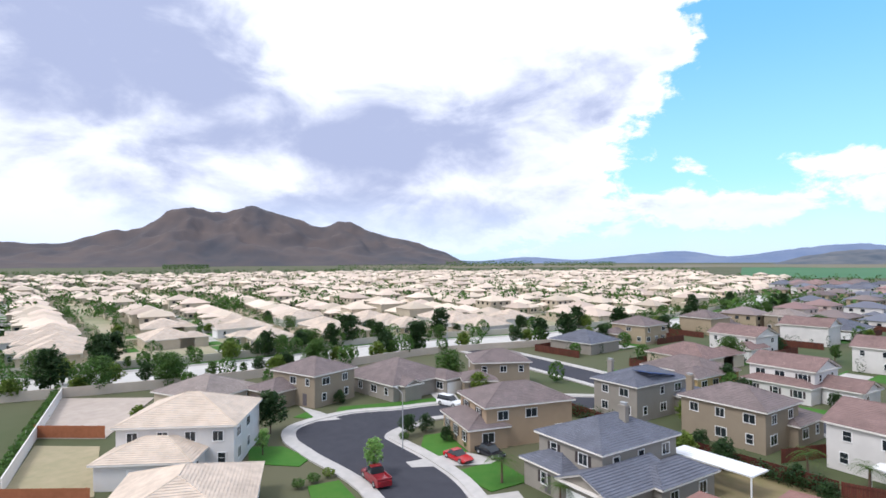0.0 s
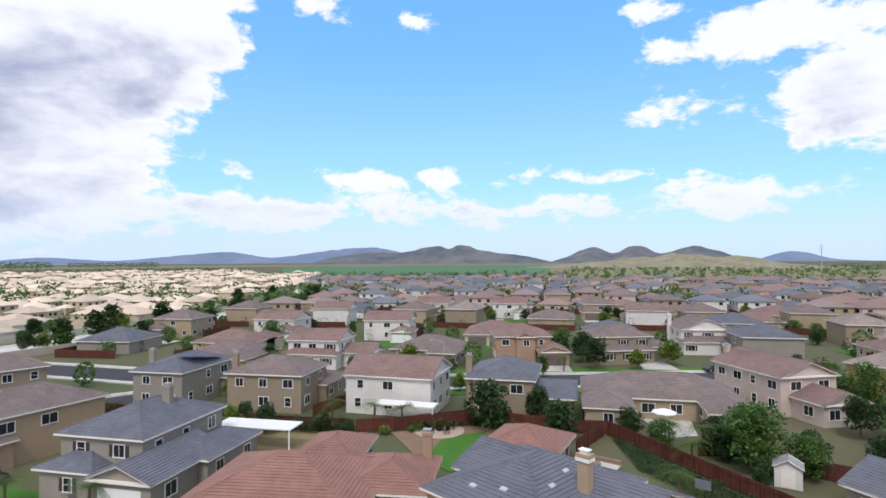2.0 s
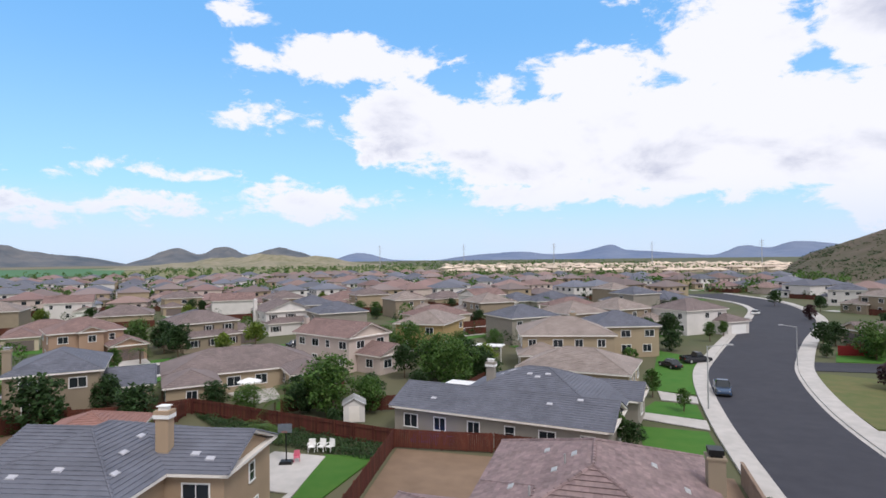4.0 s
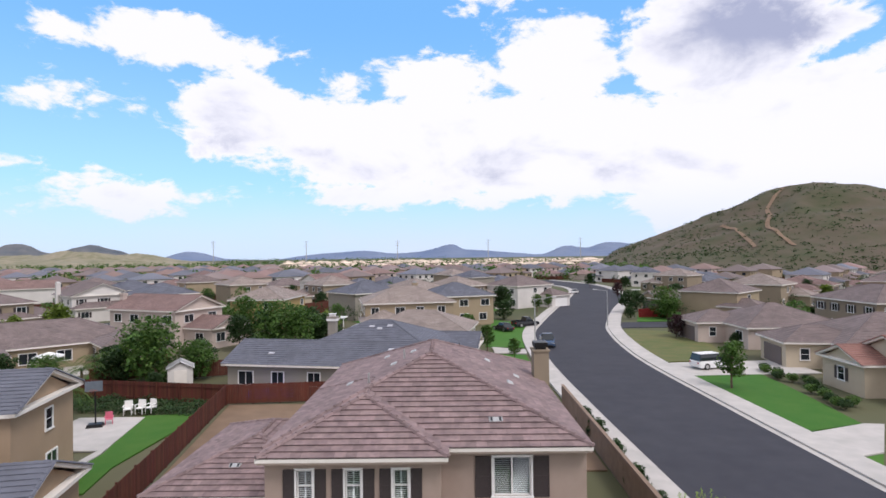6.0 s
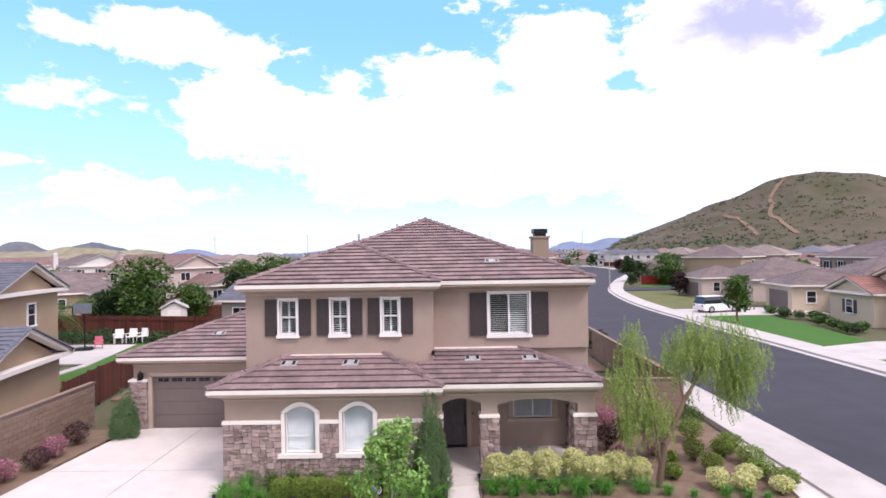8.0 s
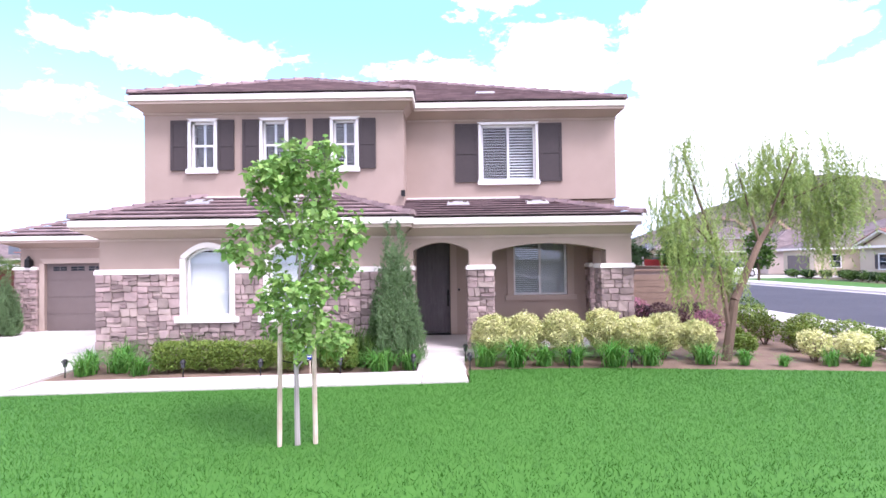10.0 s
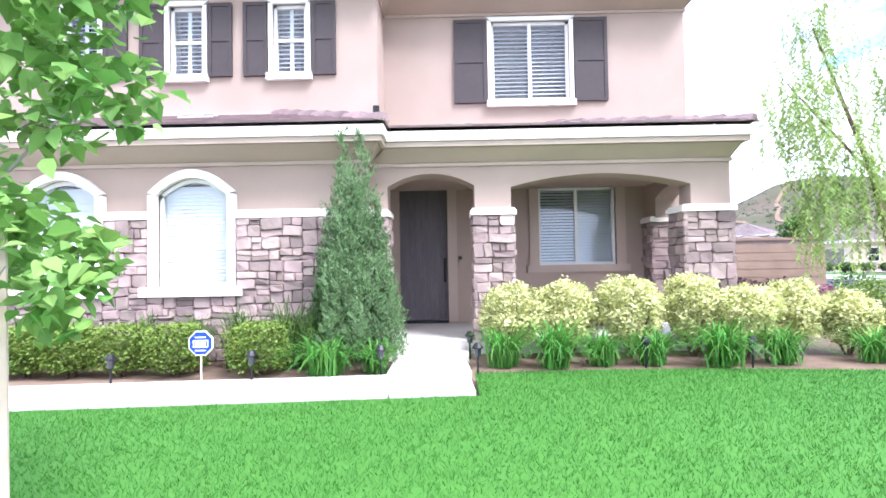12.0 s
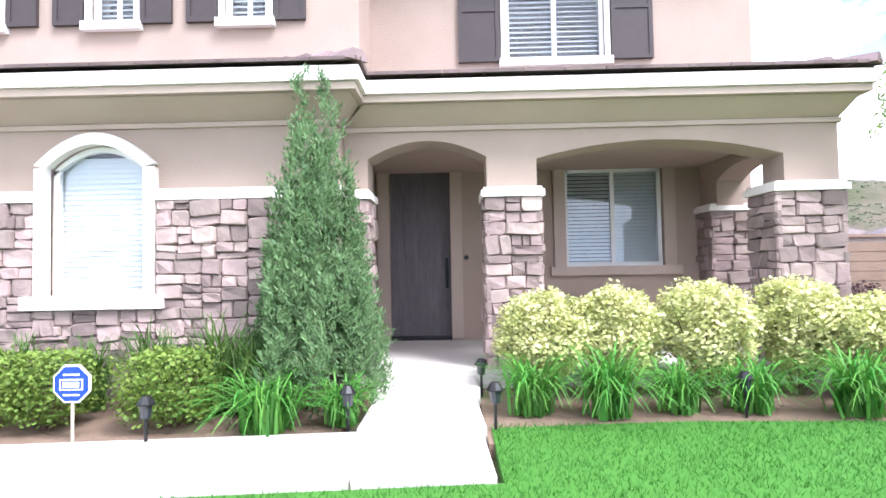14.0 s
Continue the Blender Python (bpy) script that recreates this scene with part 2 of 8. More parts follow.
LEAF_LIME = leaf("leaf_lime", (0.17, 0.23, 0.035), (0.10, 0.16, 0.025))
FLOWER = leaf("flower_pink", (0.50, 0.20, 0.30), (0.22, 0.12, 0.11), 0.5)
LEAF_PURPLE = leaf("leaf_purple", (0.07, 0.03, 0.035), (0.04, 0.02, 0.022))

WALL_COLOURS = {
    "tan": (0.39, 0.285, 0.19), "cream": (0.52, 0.44, 0.33), "white": (0.66, 0.63, 0.60), "grey": (0.29, 0.262, 0.225),
    "brown": (0.29, 0.235, 0.17), "peach": (0.37, 0.25, 0.175), "yellow": (0.42, 0.30, 0.135), "pink": (0.54, 0.45, 0.40), "buff": (0.37, 0.295, 0.20)}
# pale: a roof colour with the western sunlight painted in
ROOF_COLOURS = {
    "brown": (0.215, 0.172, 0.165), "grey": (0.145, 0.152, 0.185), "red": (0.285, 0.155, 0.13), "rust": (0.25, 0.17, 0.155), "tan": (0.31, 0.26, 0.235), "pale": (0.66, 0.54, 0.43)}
WALL = {k: surf("wall_" + k, v, tuple(c * 0.88 for c in v), 0.6, 0.9, 0.2, 40) for k, v in WALL_COLOURS.items()}
ROOF_LIP = {k: surf("roof_edge_" + k, tuple(min(0.7, c * 1.9 + 0.05) for c in v), tuple(c * 0.9 for c in v), 1.7, 0.85, 0.3, 25) for k, v in ROOF_COLOURS.items()}
ROOF = {k: surf("roof_" + k, v, tuple(c * 0.72 for c in v), 0.9, 0.88, 0.4, 25) for k, v in ROOF_COLOURS.items()}


# ---------------------------------------------------------------- mesh helpers
def part(name, bm, material, parent=None, label="", data=None):
    """Links a bmesh, or given mesh data, as one mesh object under a thing or a part."""
    if data is None:
        data = bpy.data.meshes.new(name)
        bm.to_mesh(data)
        bm.free()
        data.materials.append(material)
    ob = new(name, data)
    if parent is not None:
        ob.parent = parent
    if label:
        ob["label"] = label
    return ob


def thing(name, label, category, x=0.0, y=0.0, z=0.0, rot=0.0, group="", kind=""):
    e = new(name)
    e.matrix_world = pose(x, y, z, 0, 0, rot)
    return tagged(e, label, category, group, kind)


def solid(name, bm, material, label, category, group="", kind="", x=0.0, y=0.0, z=0.0, rot=0.0):
    ob = part(name, bm, material)
    ob.matrix_world = pose(x, y, z, 0, 0, rot)
    return tagged(ob, label, category, group, kind)


def hexa(bm, pts):
    """A six-sided body from 8 corners: the lower ring, then the upper ring."""
    v = [bm.verts.new(p) for p in pts]
    for f in ((3, 2, 1, 0), (4, 5, 6, 7), (0, 1, 5, 4), (1, 2, 6, 5), (2, 3, 7, 6), (3, 0, 4, 7)):
        bm.faces.new([v[i] for i in f])


def box(bm, x0, x1, y0, y1, z0, z1, taper=0.0):
    t = taper
    hexa(bm, [(x0, y0, z0), (x1, y0, z0), (x1, y1, z0), (x0, y1, z0), (x0 + t, y0 + t, z1), (x1 - t, y0 + t, z1), (x1 - t, y1 - t, z1), (x0 + t, y1 - t, z1)])
    return bm


def boxes(*list_of):
    bm = bmesh.new()
    for b in list_of:
        box(bm, *b)
    return bm


def tube(bm, p, q, r0, r1=None, n=8):
    p, q = Vector(p), Vector(q)
    r1 = r0 if r1 is None else r1
    d = (q - p).normalized()
    u = d.orthogonal().normalized()
    v = d.cross(u)
    lo = [bm.verts.new(p + (u * math.cos(a) + v * math.sin(a)) * r0) for a in (2 * math.pi * i / n for i in range(n))]
    hi = [bm.verts.new(q + (u * math.cos(a) + v * math.sin(a)) * r1) for a in (2 * math.pi * i / n for i in range(n))]
    for i in range(n):
        bm.faces.new((lo[i], lo[(i + 1) % n], hi[(i + 1) % n], hi[i]))
    bm.faces.new(lo[::-1])
    bm.faces.new(hi)
    return bm


def prism(bm, outline, z0, z1):
    """An upright body over a counter-clockwise outline."""
    lo, hi = [bm.verts.new((x, y, z0)) for x, y in outline], [bm.verts.new((x, y, z1)) for x, y in outline]
    n = len(outline)
    bm.faces.new(hi)
    bm.faces.new(lo[::-1])
    for i in range(n):
        bm.faces.new((lo[i], lo[(i + 1) % n], hi[(i + 1) % n], hi[i]))
    return bm


def ribbon(bm, left, right, z0, z1):
    """A band between two lines of the plan, as a body with a top and sides."""
    ring = [[bm.verts.new((a[0], a[1], z)) for a, z in ((l, z0), (r, z0), (r, z1), (l, z1))] for l, r in zip(left, right)]
    for a, b in zip(ring, ring[1:]):
        for i, j in ((2, 3), (1, 2), (3, 0)):
            bm.faces.new((a[i], b[i], b[j], a[j]))
    bm.faces.new(ring[0])
    bm.faces.new(ring[-1][::-1])
    bmesh.ops.recalc_face_normals(bm, faces=bm.faces[:])
    return bm


def smooth_line(pts, steps=6):
    """Points along a smooth line through pts."""
    out, p = [], [Vector(q) for q in pts]
    for i in range(len(p) - 1):
        a, b, c, d = p[max(i - 1, 0)], p[i], p[i + 1], p[min(i + 2, len(p) - 1)]
        for k in range(steps):
            t = k / steps
            out.append(0.5 * (2 * b + (c - a) * t + (2 * a - 5 * b + 4 * c - d) * t * t + (3 * b - a - 3 * c + d) * t ** 3))
    return out + [p[-1]]


def shifted(line, d):
    """The line moved d metres to its right."""
    out = []
    for i, p in enumerate(line):
        q, r = line[max(i - 1, 0)], line[min(i + 1, len(line) - 1)]
        t = (r - q).normalized()
        out.append(Vector((p.x + t.y * d, p.y - t.x * d)))
    return out


# ---------------------------------------------------------------- roofs and walls
def slope(bm, a, b, tl, tr, course=0.36, lift=0.06):
    """One roof slope in courses of tiles, each lying on the one below."""
    a, b, tl, tr = Vector(a), Vector(b), Vector(tl), Vector(tr)
    n = (b - a).cross((tl + tr) / 2 - a).normalized()
    if n.z < 0:
        n = -n
    rows = max(1, round(((tl + tr) / 2 - (a + b) / 2).length / course))
    for i in range(rows):
        l0, r0, l1, r1 = a.lerp(tl, i / rows), b.lerp(tr, i / rows), a.lerp(tl, (i + 1) / rows), b.lerp(tr, (i + 1) / rows)
        low = [bm.verts.new(p) for p in (l0, r0, r0 + n * lift, l0 + n * lift)]
        bm.faces.new(low).material_index = 1
        if (r1 - l1).length > 1e-4:
            bm.faces.new((low[3], low[2], bm.verts.new(r1), bm.verts.new(l1)))
        else:
            bm.faces.new((low[3], low[2], bm.verts.new(l1)))


def cap_line(bm, p, q, r=0.09, seg=0.42):
    """Overlapping cap tiles along a hip or a ridge."""
    p, q = Vector(p), Vector(q)
    d = q - p
    n = max(1, round(d.length / seg))
    side = Vector((d.y, -d.x, 0)).normalized() * r * 1.25
    for i in range(n):
        s, e = p + d * (i / n), p + d * ((i + 1) / n)
        up0, up1 = Vector((0, 0, r * 1.15)), Vector((0, 0, r * 0.75))
        hexa(bm, [s - side, s + side, e + side * 0.85, e - side * 0.85, s - side * 0.5 + up0, s + side * 0.5 + up0, e + side * 0.4 + up1, e - side * 0.4 + up1])


def roof_lines(x0, x1, y0, y1, z, pitch, style):
    """The four eave corners and the two ridge ends of a hip ('hip') or gable roof ('gx', 'gy': ridge along x or y)."""
    w, d = x1 - x0, y1 - y0
    if style == "gx" or (style == "hip" and w >= d):
        run = d / 2
        inset = run if style == "hip" else 0
        r0, r1 = Vector((x0 + inset, y0 + run, z + run * pitch)), Vector((x1 - inset, y0 + run, z + run * pitch))
        along = "x"
    else:
        run = w / 2
        inset = run if style == "hip" else 0
        r0, r1 = Vector((x0 + run, y0 + inset, z + run * pitch)), Vector((x0 + run, y1 - inset, z + run * pitch))
        along = "y"
    return [Vector(p) for p in ((x0, y0, z), (x1, y0, z), (x1, y1, z), (x0, y1, z))], r0, r1, along


def roof(bm, x0, x1, y0, y1, z, pitch, style="hip", course=0.36, lift=0.06, caps=True):
    (a, b, c, d), r0, r1, along = roof_lines(x0, x1, y0, y1, z, pitch, style)
    if along == "x":
        slope(bm, a, b, r0, r1, course, lift)
        slope(bm, c, d, r1, r0, course, lift)
        if style == "hip":
            slope(bm, d, a, r0, r0, course, lift)
            slope(bm, b, c, r1, r1, course, lift)
        ends = ((a, r0), (d, r0), (b, r1), (c, r1))
    else:
        slope(bm, d, a, r1, r0, course, lift)
        slope(bm, b, c, r0, r1, course, lift)
        if style == "hip":
            slope(bm, a, b, r0, r0, course, lift)
            slope(bm, c, d, r1, r1, course, lift)
        ends = ((a, r0), (b, r0), (d, r1), (c, r1))
    if caps:
        for p, q in ends:
            cap_line(bm, p, q)
        if (r1 - r0).length > 0.2:
            cap_line(bm, r0, r1)
    return bm


def gable_walls(bm, x0, x1, y0, y1, z, pitch, style, over, ends=(0, 1)):
    """Triangular wall pieces under the two ends of a gable roof."""
    if style == "gx":
        run = (y1 - y0) / 2
        for x in [(x0, x1 - 0.12)[k] for k in ends]:
            lo = [(x, y0, z), (x + 0.12, y0, z), (x + 0.12, y1, z), (x, y1, z)]
            m = [(x, y0 + run - 0.02, z + run * pitch + over * pitch - 0.05), (x + 0.12, y0 + run - 0.02, z + run * pitch + over * pitch - 0.05)]
            hexa(bm, lo + [m[0], m[1], (m[1][0], m[1][1] + 0.04, m[1][2]), (m[0][0], m[0][1] + 0.04, m[0][2])])
    elif style == "gy":
        run = (x1 - x0) / 2
        for y in [(y0, y1 - 0.12)[k] for k in ends]:
            top = z + run * pitch + over * pitch - 0.05
            hexa(bm, [(x0, y, z), (x1, y, z), (x1, y + 0.12, z), (x0, y + 0.12, z),
                      (x0 + run - 0.02, y, top), (x0 + run + 0.02, y, top), (x0 + run + 0.02, y + 0.12, top), (x0 + run - 0.02, y + 0.12, top)])


MESHES = {}


def shared(key, make, material):
    if key not in MESHES:
        me = bpy.data.meshes.new(key[0])
        bm = make()
        bm.to_mesh(me)
        bm.free()
        me.materials.append(material)
        MESHES[key] = me
    return MESHES[key]


def frame_mesh(w, h, t=0.09, dep=0.07, mid=0, cross=0):
    """A window frame round an opening w x h, centred, in the xz plane, standing out to -y; mid: uprights, cross: cross bars."""
    bm = bmesh.new()
    box(bm, -w / 2 - t, w / 2 + t, -dep, 0.02, h / 2, h / 2 + t)
    box(bm, -w / 2 - t * 1.3, w / 2 + t * 1.3, -dep - 0.03, 0.02, -h / 2 - t, -h / 2)
    box(bm, -w / 2 - t, -w / 2, -dep, 0.02, -h / 2, h / 2)
    box(bm, w / 2, w / 2 + t, -dep, 0.02, -h / 2, h / 2)
    for i in range(mid):
        x = -w / 2 + w * (i + 1) / (mid + 1)
        box(bm, x - 0.025, x + 0.025, -dep * 0.6, 0.01, -h / 2, h / 2)
    for i in range(cross):
        z = -h / 2 + h * (i + 1) / (cross + 1)
        box(bm, -w / 2, w / 2, -dep * 0.5, 0.01, z - 0.02, z + 0.02)
    return bm


def window(parent, x, y, z, rot, w, h, shutters=False, mid=1, cross=0):
    f = part("window", None, None, parent, data=shared(("window", w, h, mid, cross), lambda: frame_mesh(w, h, mid=mid, cross=cross), WHITE))
    f.matrix_local = pose(x, y, z, 0, 0, rot)
    part("pane", None, None, f, data=shared(("pane", w, h), lambda: boxes((-w / 2, w / 2, -0.02, 0.015, -h / 2, h / 2)), PANE))
    if shutters:
        for s in (-1, 1):
            sh = part("shutter", None, None, f, data=shared(("shutter", h), lambda: boxes((-0.2, 0.2, -0.05, 0.0, -h / 2, h / 2), (-0.14, 0.14, -0.06, -0.05, 0.06, h / 2 - 0.08), (-0.14, 0.14, -0.06, -0.05, -h / 2 + 0.08, -0.06)), SHUTTER))
            sh.location = (s * (w / 2 + 0.32), 0, 0)
    return f


def garage_door_mesh(w, h=2.15):
    """A sectional door: one sheet with sunk panels."""
    bm = bmesh.new()
    n = round(w / 1.2)
    grid = [[bm.verts.new((-w / 2 + w * c / n, -0.03, h * r / 4)) for c in range(n + 1)] for r in range(5)]
    faces = [bm.faces.new((a[i], a[i + 1], b[i + 1], b[i])) for a, b in zip(grid, grid[1:]) for i in range(n)]
    bmesh.ops.inset_individual(bm, faces=faces, thickness=0.07, depth=-0.015)
    edge = [e for e in bm.edges if e.is_boundary]
    out = bmesh.ops.extrude_edge_only(bm, edges=edge)
    for v in out["geom"]:
        if isinstance(v, bmesh.types.BMVert):
            v.co.y = 0.02
    return bm


def house(label, x, y, rot, wings, wall, roof_col, garages=(), chimneys=(), shutters=False, seed=0, pitch=0.40, over=0.45, solar=None, group="houses of the estate", course=0.36, sparse=False, doors=(), blank=(), white_top=False, vents=()):
    """A dwelling; its front looks to -y. wings: x0, x1, y0, y1, eave height, roof style."""
    rng = random.Random(seed)
    h = thing("house", label, "house", x, y, 0, rot, group)
    for i, (x0, x1, y0, y1, e, style) in enumerate(wings):
        bm = box(bmesh.new(), x0, x1, y0, y1, -0.3, e - 0.2)
        part("wall", bm, WALL[wall], h)
        if style != "hip":
            for end in (0, 1):
                bm = bmesh.new()
                gable_walls(bm, x0 + 0.01, x1 - 0.01, y0 + 0.01, y1 - 0.01, e - 0.2, pitch, style, over, (end,))
                part("gable_wall", bm, WALL[wall], h)
        part("roof", roof(bmesh.new(), x0 - over, x1 + over, y0 - over, y1 + over, e, pitch, style, course), ROOF[roof_col], h).data.materials.append(ROOF_LIP[roof_col])
        if style != "hip":
            (a, b, c, d), r0, r1, along = roof_lines(x0 - over, x1 + over, y0 - over, y1 + over, e, pitch, style)
            ends = ((a, r0), (d, r0), (b, r1), (c, r1)) if along == "x" else ((a, r0), (b, r0), (d, r1), (c, r1))
            inward = Vector((over - 0.02, 0, 0)) if along == "x" else Vector((0, over - 0.02, 0))
            for n, (p, q) in enumerate(ends):
                if n % 2 == 0:
                    bm = bmesh.new()
                k = inward * (1 if q is r0 else -1)
                up, dn = Vector((0, 0, -0.006)), Vector((0, 0, -0.2))
                hexa(bm, [p + dn, q + dn, q + dn + k, p + dn + k, p + up, q + up, q + up + k, p + up + k])
                if n % 2:
                    part("bargeboard", bm, TRIM, h)
        part("fascia", boxes((x0 - over, x1 + over, y0 - over, y1 + over, e - 0.2, e - 0.004)), TRIM, h)

    def free(px, py, z, own):
        return not any(k != own and a - 0.3 < px < b + 0.3 and c - 0.3 < py < d + 0.3 and z < e for k, (a, b, c, d, e, s) in enumerate(wings))

    for i, (x0, x1, y0, y1, e, style) in enumerate(wings):
        levels = [(1.55, 1.25)] if e < 4 else [(1.55, 1.25), (e - 1.35, 1.15)]
        for zc, hh in levels:
            for axis, at, lo, hi, turn in (("x", y0, x0, x1, 0), ("x", y1, x0, x1, 180), ("y", x1, y0, y1, 90), ("y", x0, y0, y1, -90)):
                if turn in blank or sparse and (at == y1 or turn == -90):
                    continue
                n = int((hi - lo) / 3.4)
                for k in range(n):
                    s = lo + (hi - lo) * (k + 0.5) / n + rng.uniform(-0.3, 0.3)
                    px, py = (s, at) if axis == "x" else (at, s)
                    if not free(px, py, zc, i) or rng.random() < 0.18:
                        continue
                    if any(axis == "x" and abs(at - gy) < 0.5 and abs(s - gx) < gw / 2 + 0.9 and zc < 2.5 for gx, gy, gw in garages):
                        continue
                    ww = rng.choice((0.9, 1.2, 1.5, 1.7))
                    window(h, px, py, zc, turn, ww, hh, shutters and turn == 0 and ww < 1.6, 0 if ww < 1 else 1, 1 if ww < 1 else 0)
    for gx, gy, gw in garages:
        g = part("garage_door", None, None, h, data=shared(("garage_door", gw, wall in ("white", "grey")), lambda: garage_door_mesh(gw), WHITE if wall in ("white", "grey", "cream") else GARAGE))
        g.location = (gx, gy - 0.02, 0.02)
    for dx, dy in doors:
        d = part("front_door", boxes((-0.48, 0.48, -0.04, 0.02, 0.0, 2.1), (-0.36, 0.36, -0.055, -0.04, 1.2, 1.95), (-0.36, 0.36, -0.055, -0.04, 0.2, 1.0)), DOOR, h)
        d.location = (dx, dy, 0.1)
    for cx, cy, ct in chimneys:
        c = part("chimney", boxes((cx - 0.45, cx + 0.45, cy - 0.32, cy + 0.32, 0, ct - 0.35), (cx - 0.54, cx + 0.54, cy - 0.41, cy + 0.41, ct - 0.35, ct - 0.1)), WALL[wall], h)
        part("chimney_cap", boxes((cx - 0.3, cx + 0.3, cy - 0.22, cy + 0.22, ct - 0.1, ct + 0.14), (cx - 0.4, cx + 0.4, cy - 0.3, cy + 0.3, ct + 0.14, ct + 0.2)), WHITE if white_top or wall == "white" else GALV, c, "pale chimney cap")
        if white_top:
            part("chimney_crown", boxes((cx - 0.56, cx + 0.56, cy - 0.43, cy + 0.43, ct - 0.6, ct - 0.36)), WHITE, c, "white moulded chimney crown")
    for vx, vy, vz, turn in vents:
        v = part("roof_vent", box(bmesh.new(), -0.3, 0.3, -0.2, 0.2, 0, 0.07, 0.04), VENT, h, "pale weathered roof vent")
        v.matrix_local = pose(vx, vy, vz, 0, 0, turn) @ pose(0, 0, 0.09, math.degrees(math.atan(pitch)), 0, 0)
    if solar:
        sx0, sx1, sy0, sy1, sz0, sz1 = solar
        k = 4
        for i in range(k):
            a, b = sx0 + (sx1 - sx0) * i / k + 0.04, sx0 + (sx1 - sx0) * (i + 1) / k - 0.04
            bm = bmesh.new()
            hexa(bm, [(a, sy0, sz0), (b, sy0, sz0), (b, sy1, sz1), (a, sy1, sz1), (a, sy0, sz0 + 0.06), (b, sy0, sz0 + 0.06), (b, sy1, sz1 + 0.06), (a, sy1, sz1 + 0.06)])
            part("solar_panel", bm, SOLAR, h, "blue solar panel")
    return h


VENT = surf("vent_pale", (0.46, 0.46, 0.50), (0.36, 0.36, 0.40), 4, 0.8, 0.1, 30)
SOLAR = glass_dark("solar_blue", (0.02, 0.06, 0.22), 0.15)


# ---------------------------------------------------------------- ground, distance
def build_ground():
    m = surf("open_ground", (0.125, 0.112, 0.068), (0.060, 0.082, 0.030), 0.02, 0.97, 0.3, 3.0)
    bm = bmesh.new()
    n, rings = 64, [0.5, 20, 60, 150, 400, 1000, 2200, 4900]
    rows = [[bm.verts.new((r * math.cos(2 * math.pi * i / n), r * math.sin(2 * math.pi * i / n), -0.12)) for i in range(n)] for r in rings]
    bm.faces.new(rows[0])
    for a, b in zip(rows, rows[1:]):
        for i in range(n):
            bm.faces.new((a[i], b[i], b[(i + 1) % n], a[(i + 1) % n]))
    solid("ground", bm, m, "dry tan and green valley floor", "ground", kind="structure")


def upland(name, label, crest, d, front, mat, seed=0.0, gully=0.22, cells=(150, 26), eye=20.0):
    """A range: a smooth crest through a few tops (bearing to the left of +y, slope of sight to the top) at distance d, a gullied face of length front towards the valley."""
    az = [c[0] for c in crest]
    up = [c[1] for c in crest]

    def top(a):
        i = max(k for k in range(len(az) - 1) if a >= az[k] - 1e-9)
        p0, p1, p2, p3 = up[max(i - 1, 0)], up[i], up[i + 1], up[min(i + 2, len(up) - 1)]
        t = (a - az[i]) / (az[i + 1] - az[i])
        m1, m2 = (p2 - p0) / 2, (p3 - p1) / 2
        return max(0.0, (2 * t ** 3 - 3 * t * t + 1) * p1 + (t ** 3 - 2 * t * t + t) * m1 + (-2 * t ** 3 + 3 * t * t) * p2 + (t ** 3 - t * t) * m2)

    bm = bmesh.new()
    n, m = cells
    rows = []
    for j in range(m + 1):
        s = -1 + 1.6 * j / m
        row = []
        for i in range(n + 1):
            a = az[0] + (az[-1] - az[0]) * i / n
            h = top(a) * d + eye * min(1.0, top(a) * 60)
            dist = d + s * front
            x, y = -math.sin(radians(a)) * dist, math.cos(radians(a)) * dist
            q = front * 0.27
            k = noise.ridged_multi_fractal(Vector((x / q, y / q, seed)), 1.0, 2.1, 5, 0.9, 2.0) - 1.1
            fall = (1 - abs(s)) if s < 0 else 1 - s / 0.62
            z = h * (max(0.0, fall) ** 1.15 * (1 + gully * k * min(1.0, 2.6 * abs(s) + 0.22)))
            row.append(bm.verts.new((x, y, z - 1.0)))
        rows.append(row)
    for p, q in zip(rows, rows[1:]):
        for i in range(n):
            bm.faces.new((p[i + 1], p[i], q[i], q[i + 1])).smooth = True
    return solid(name, bm, mat, label, "hill", kind="structure")


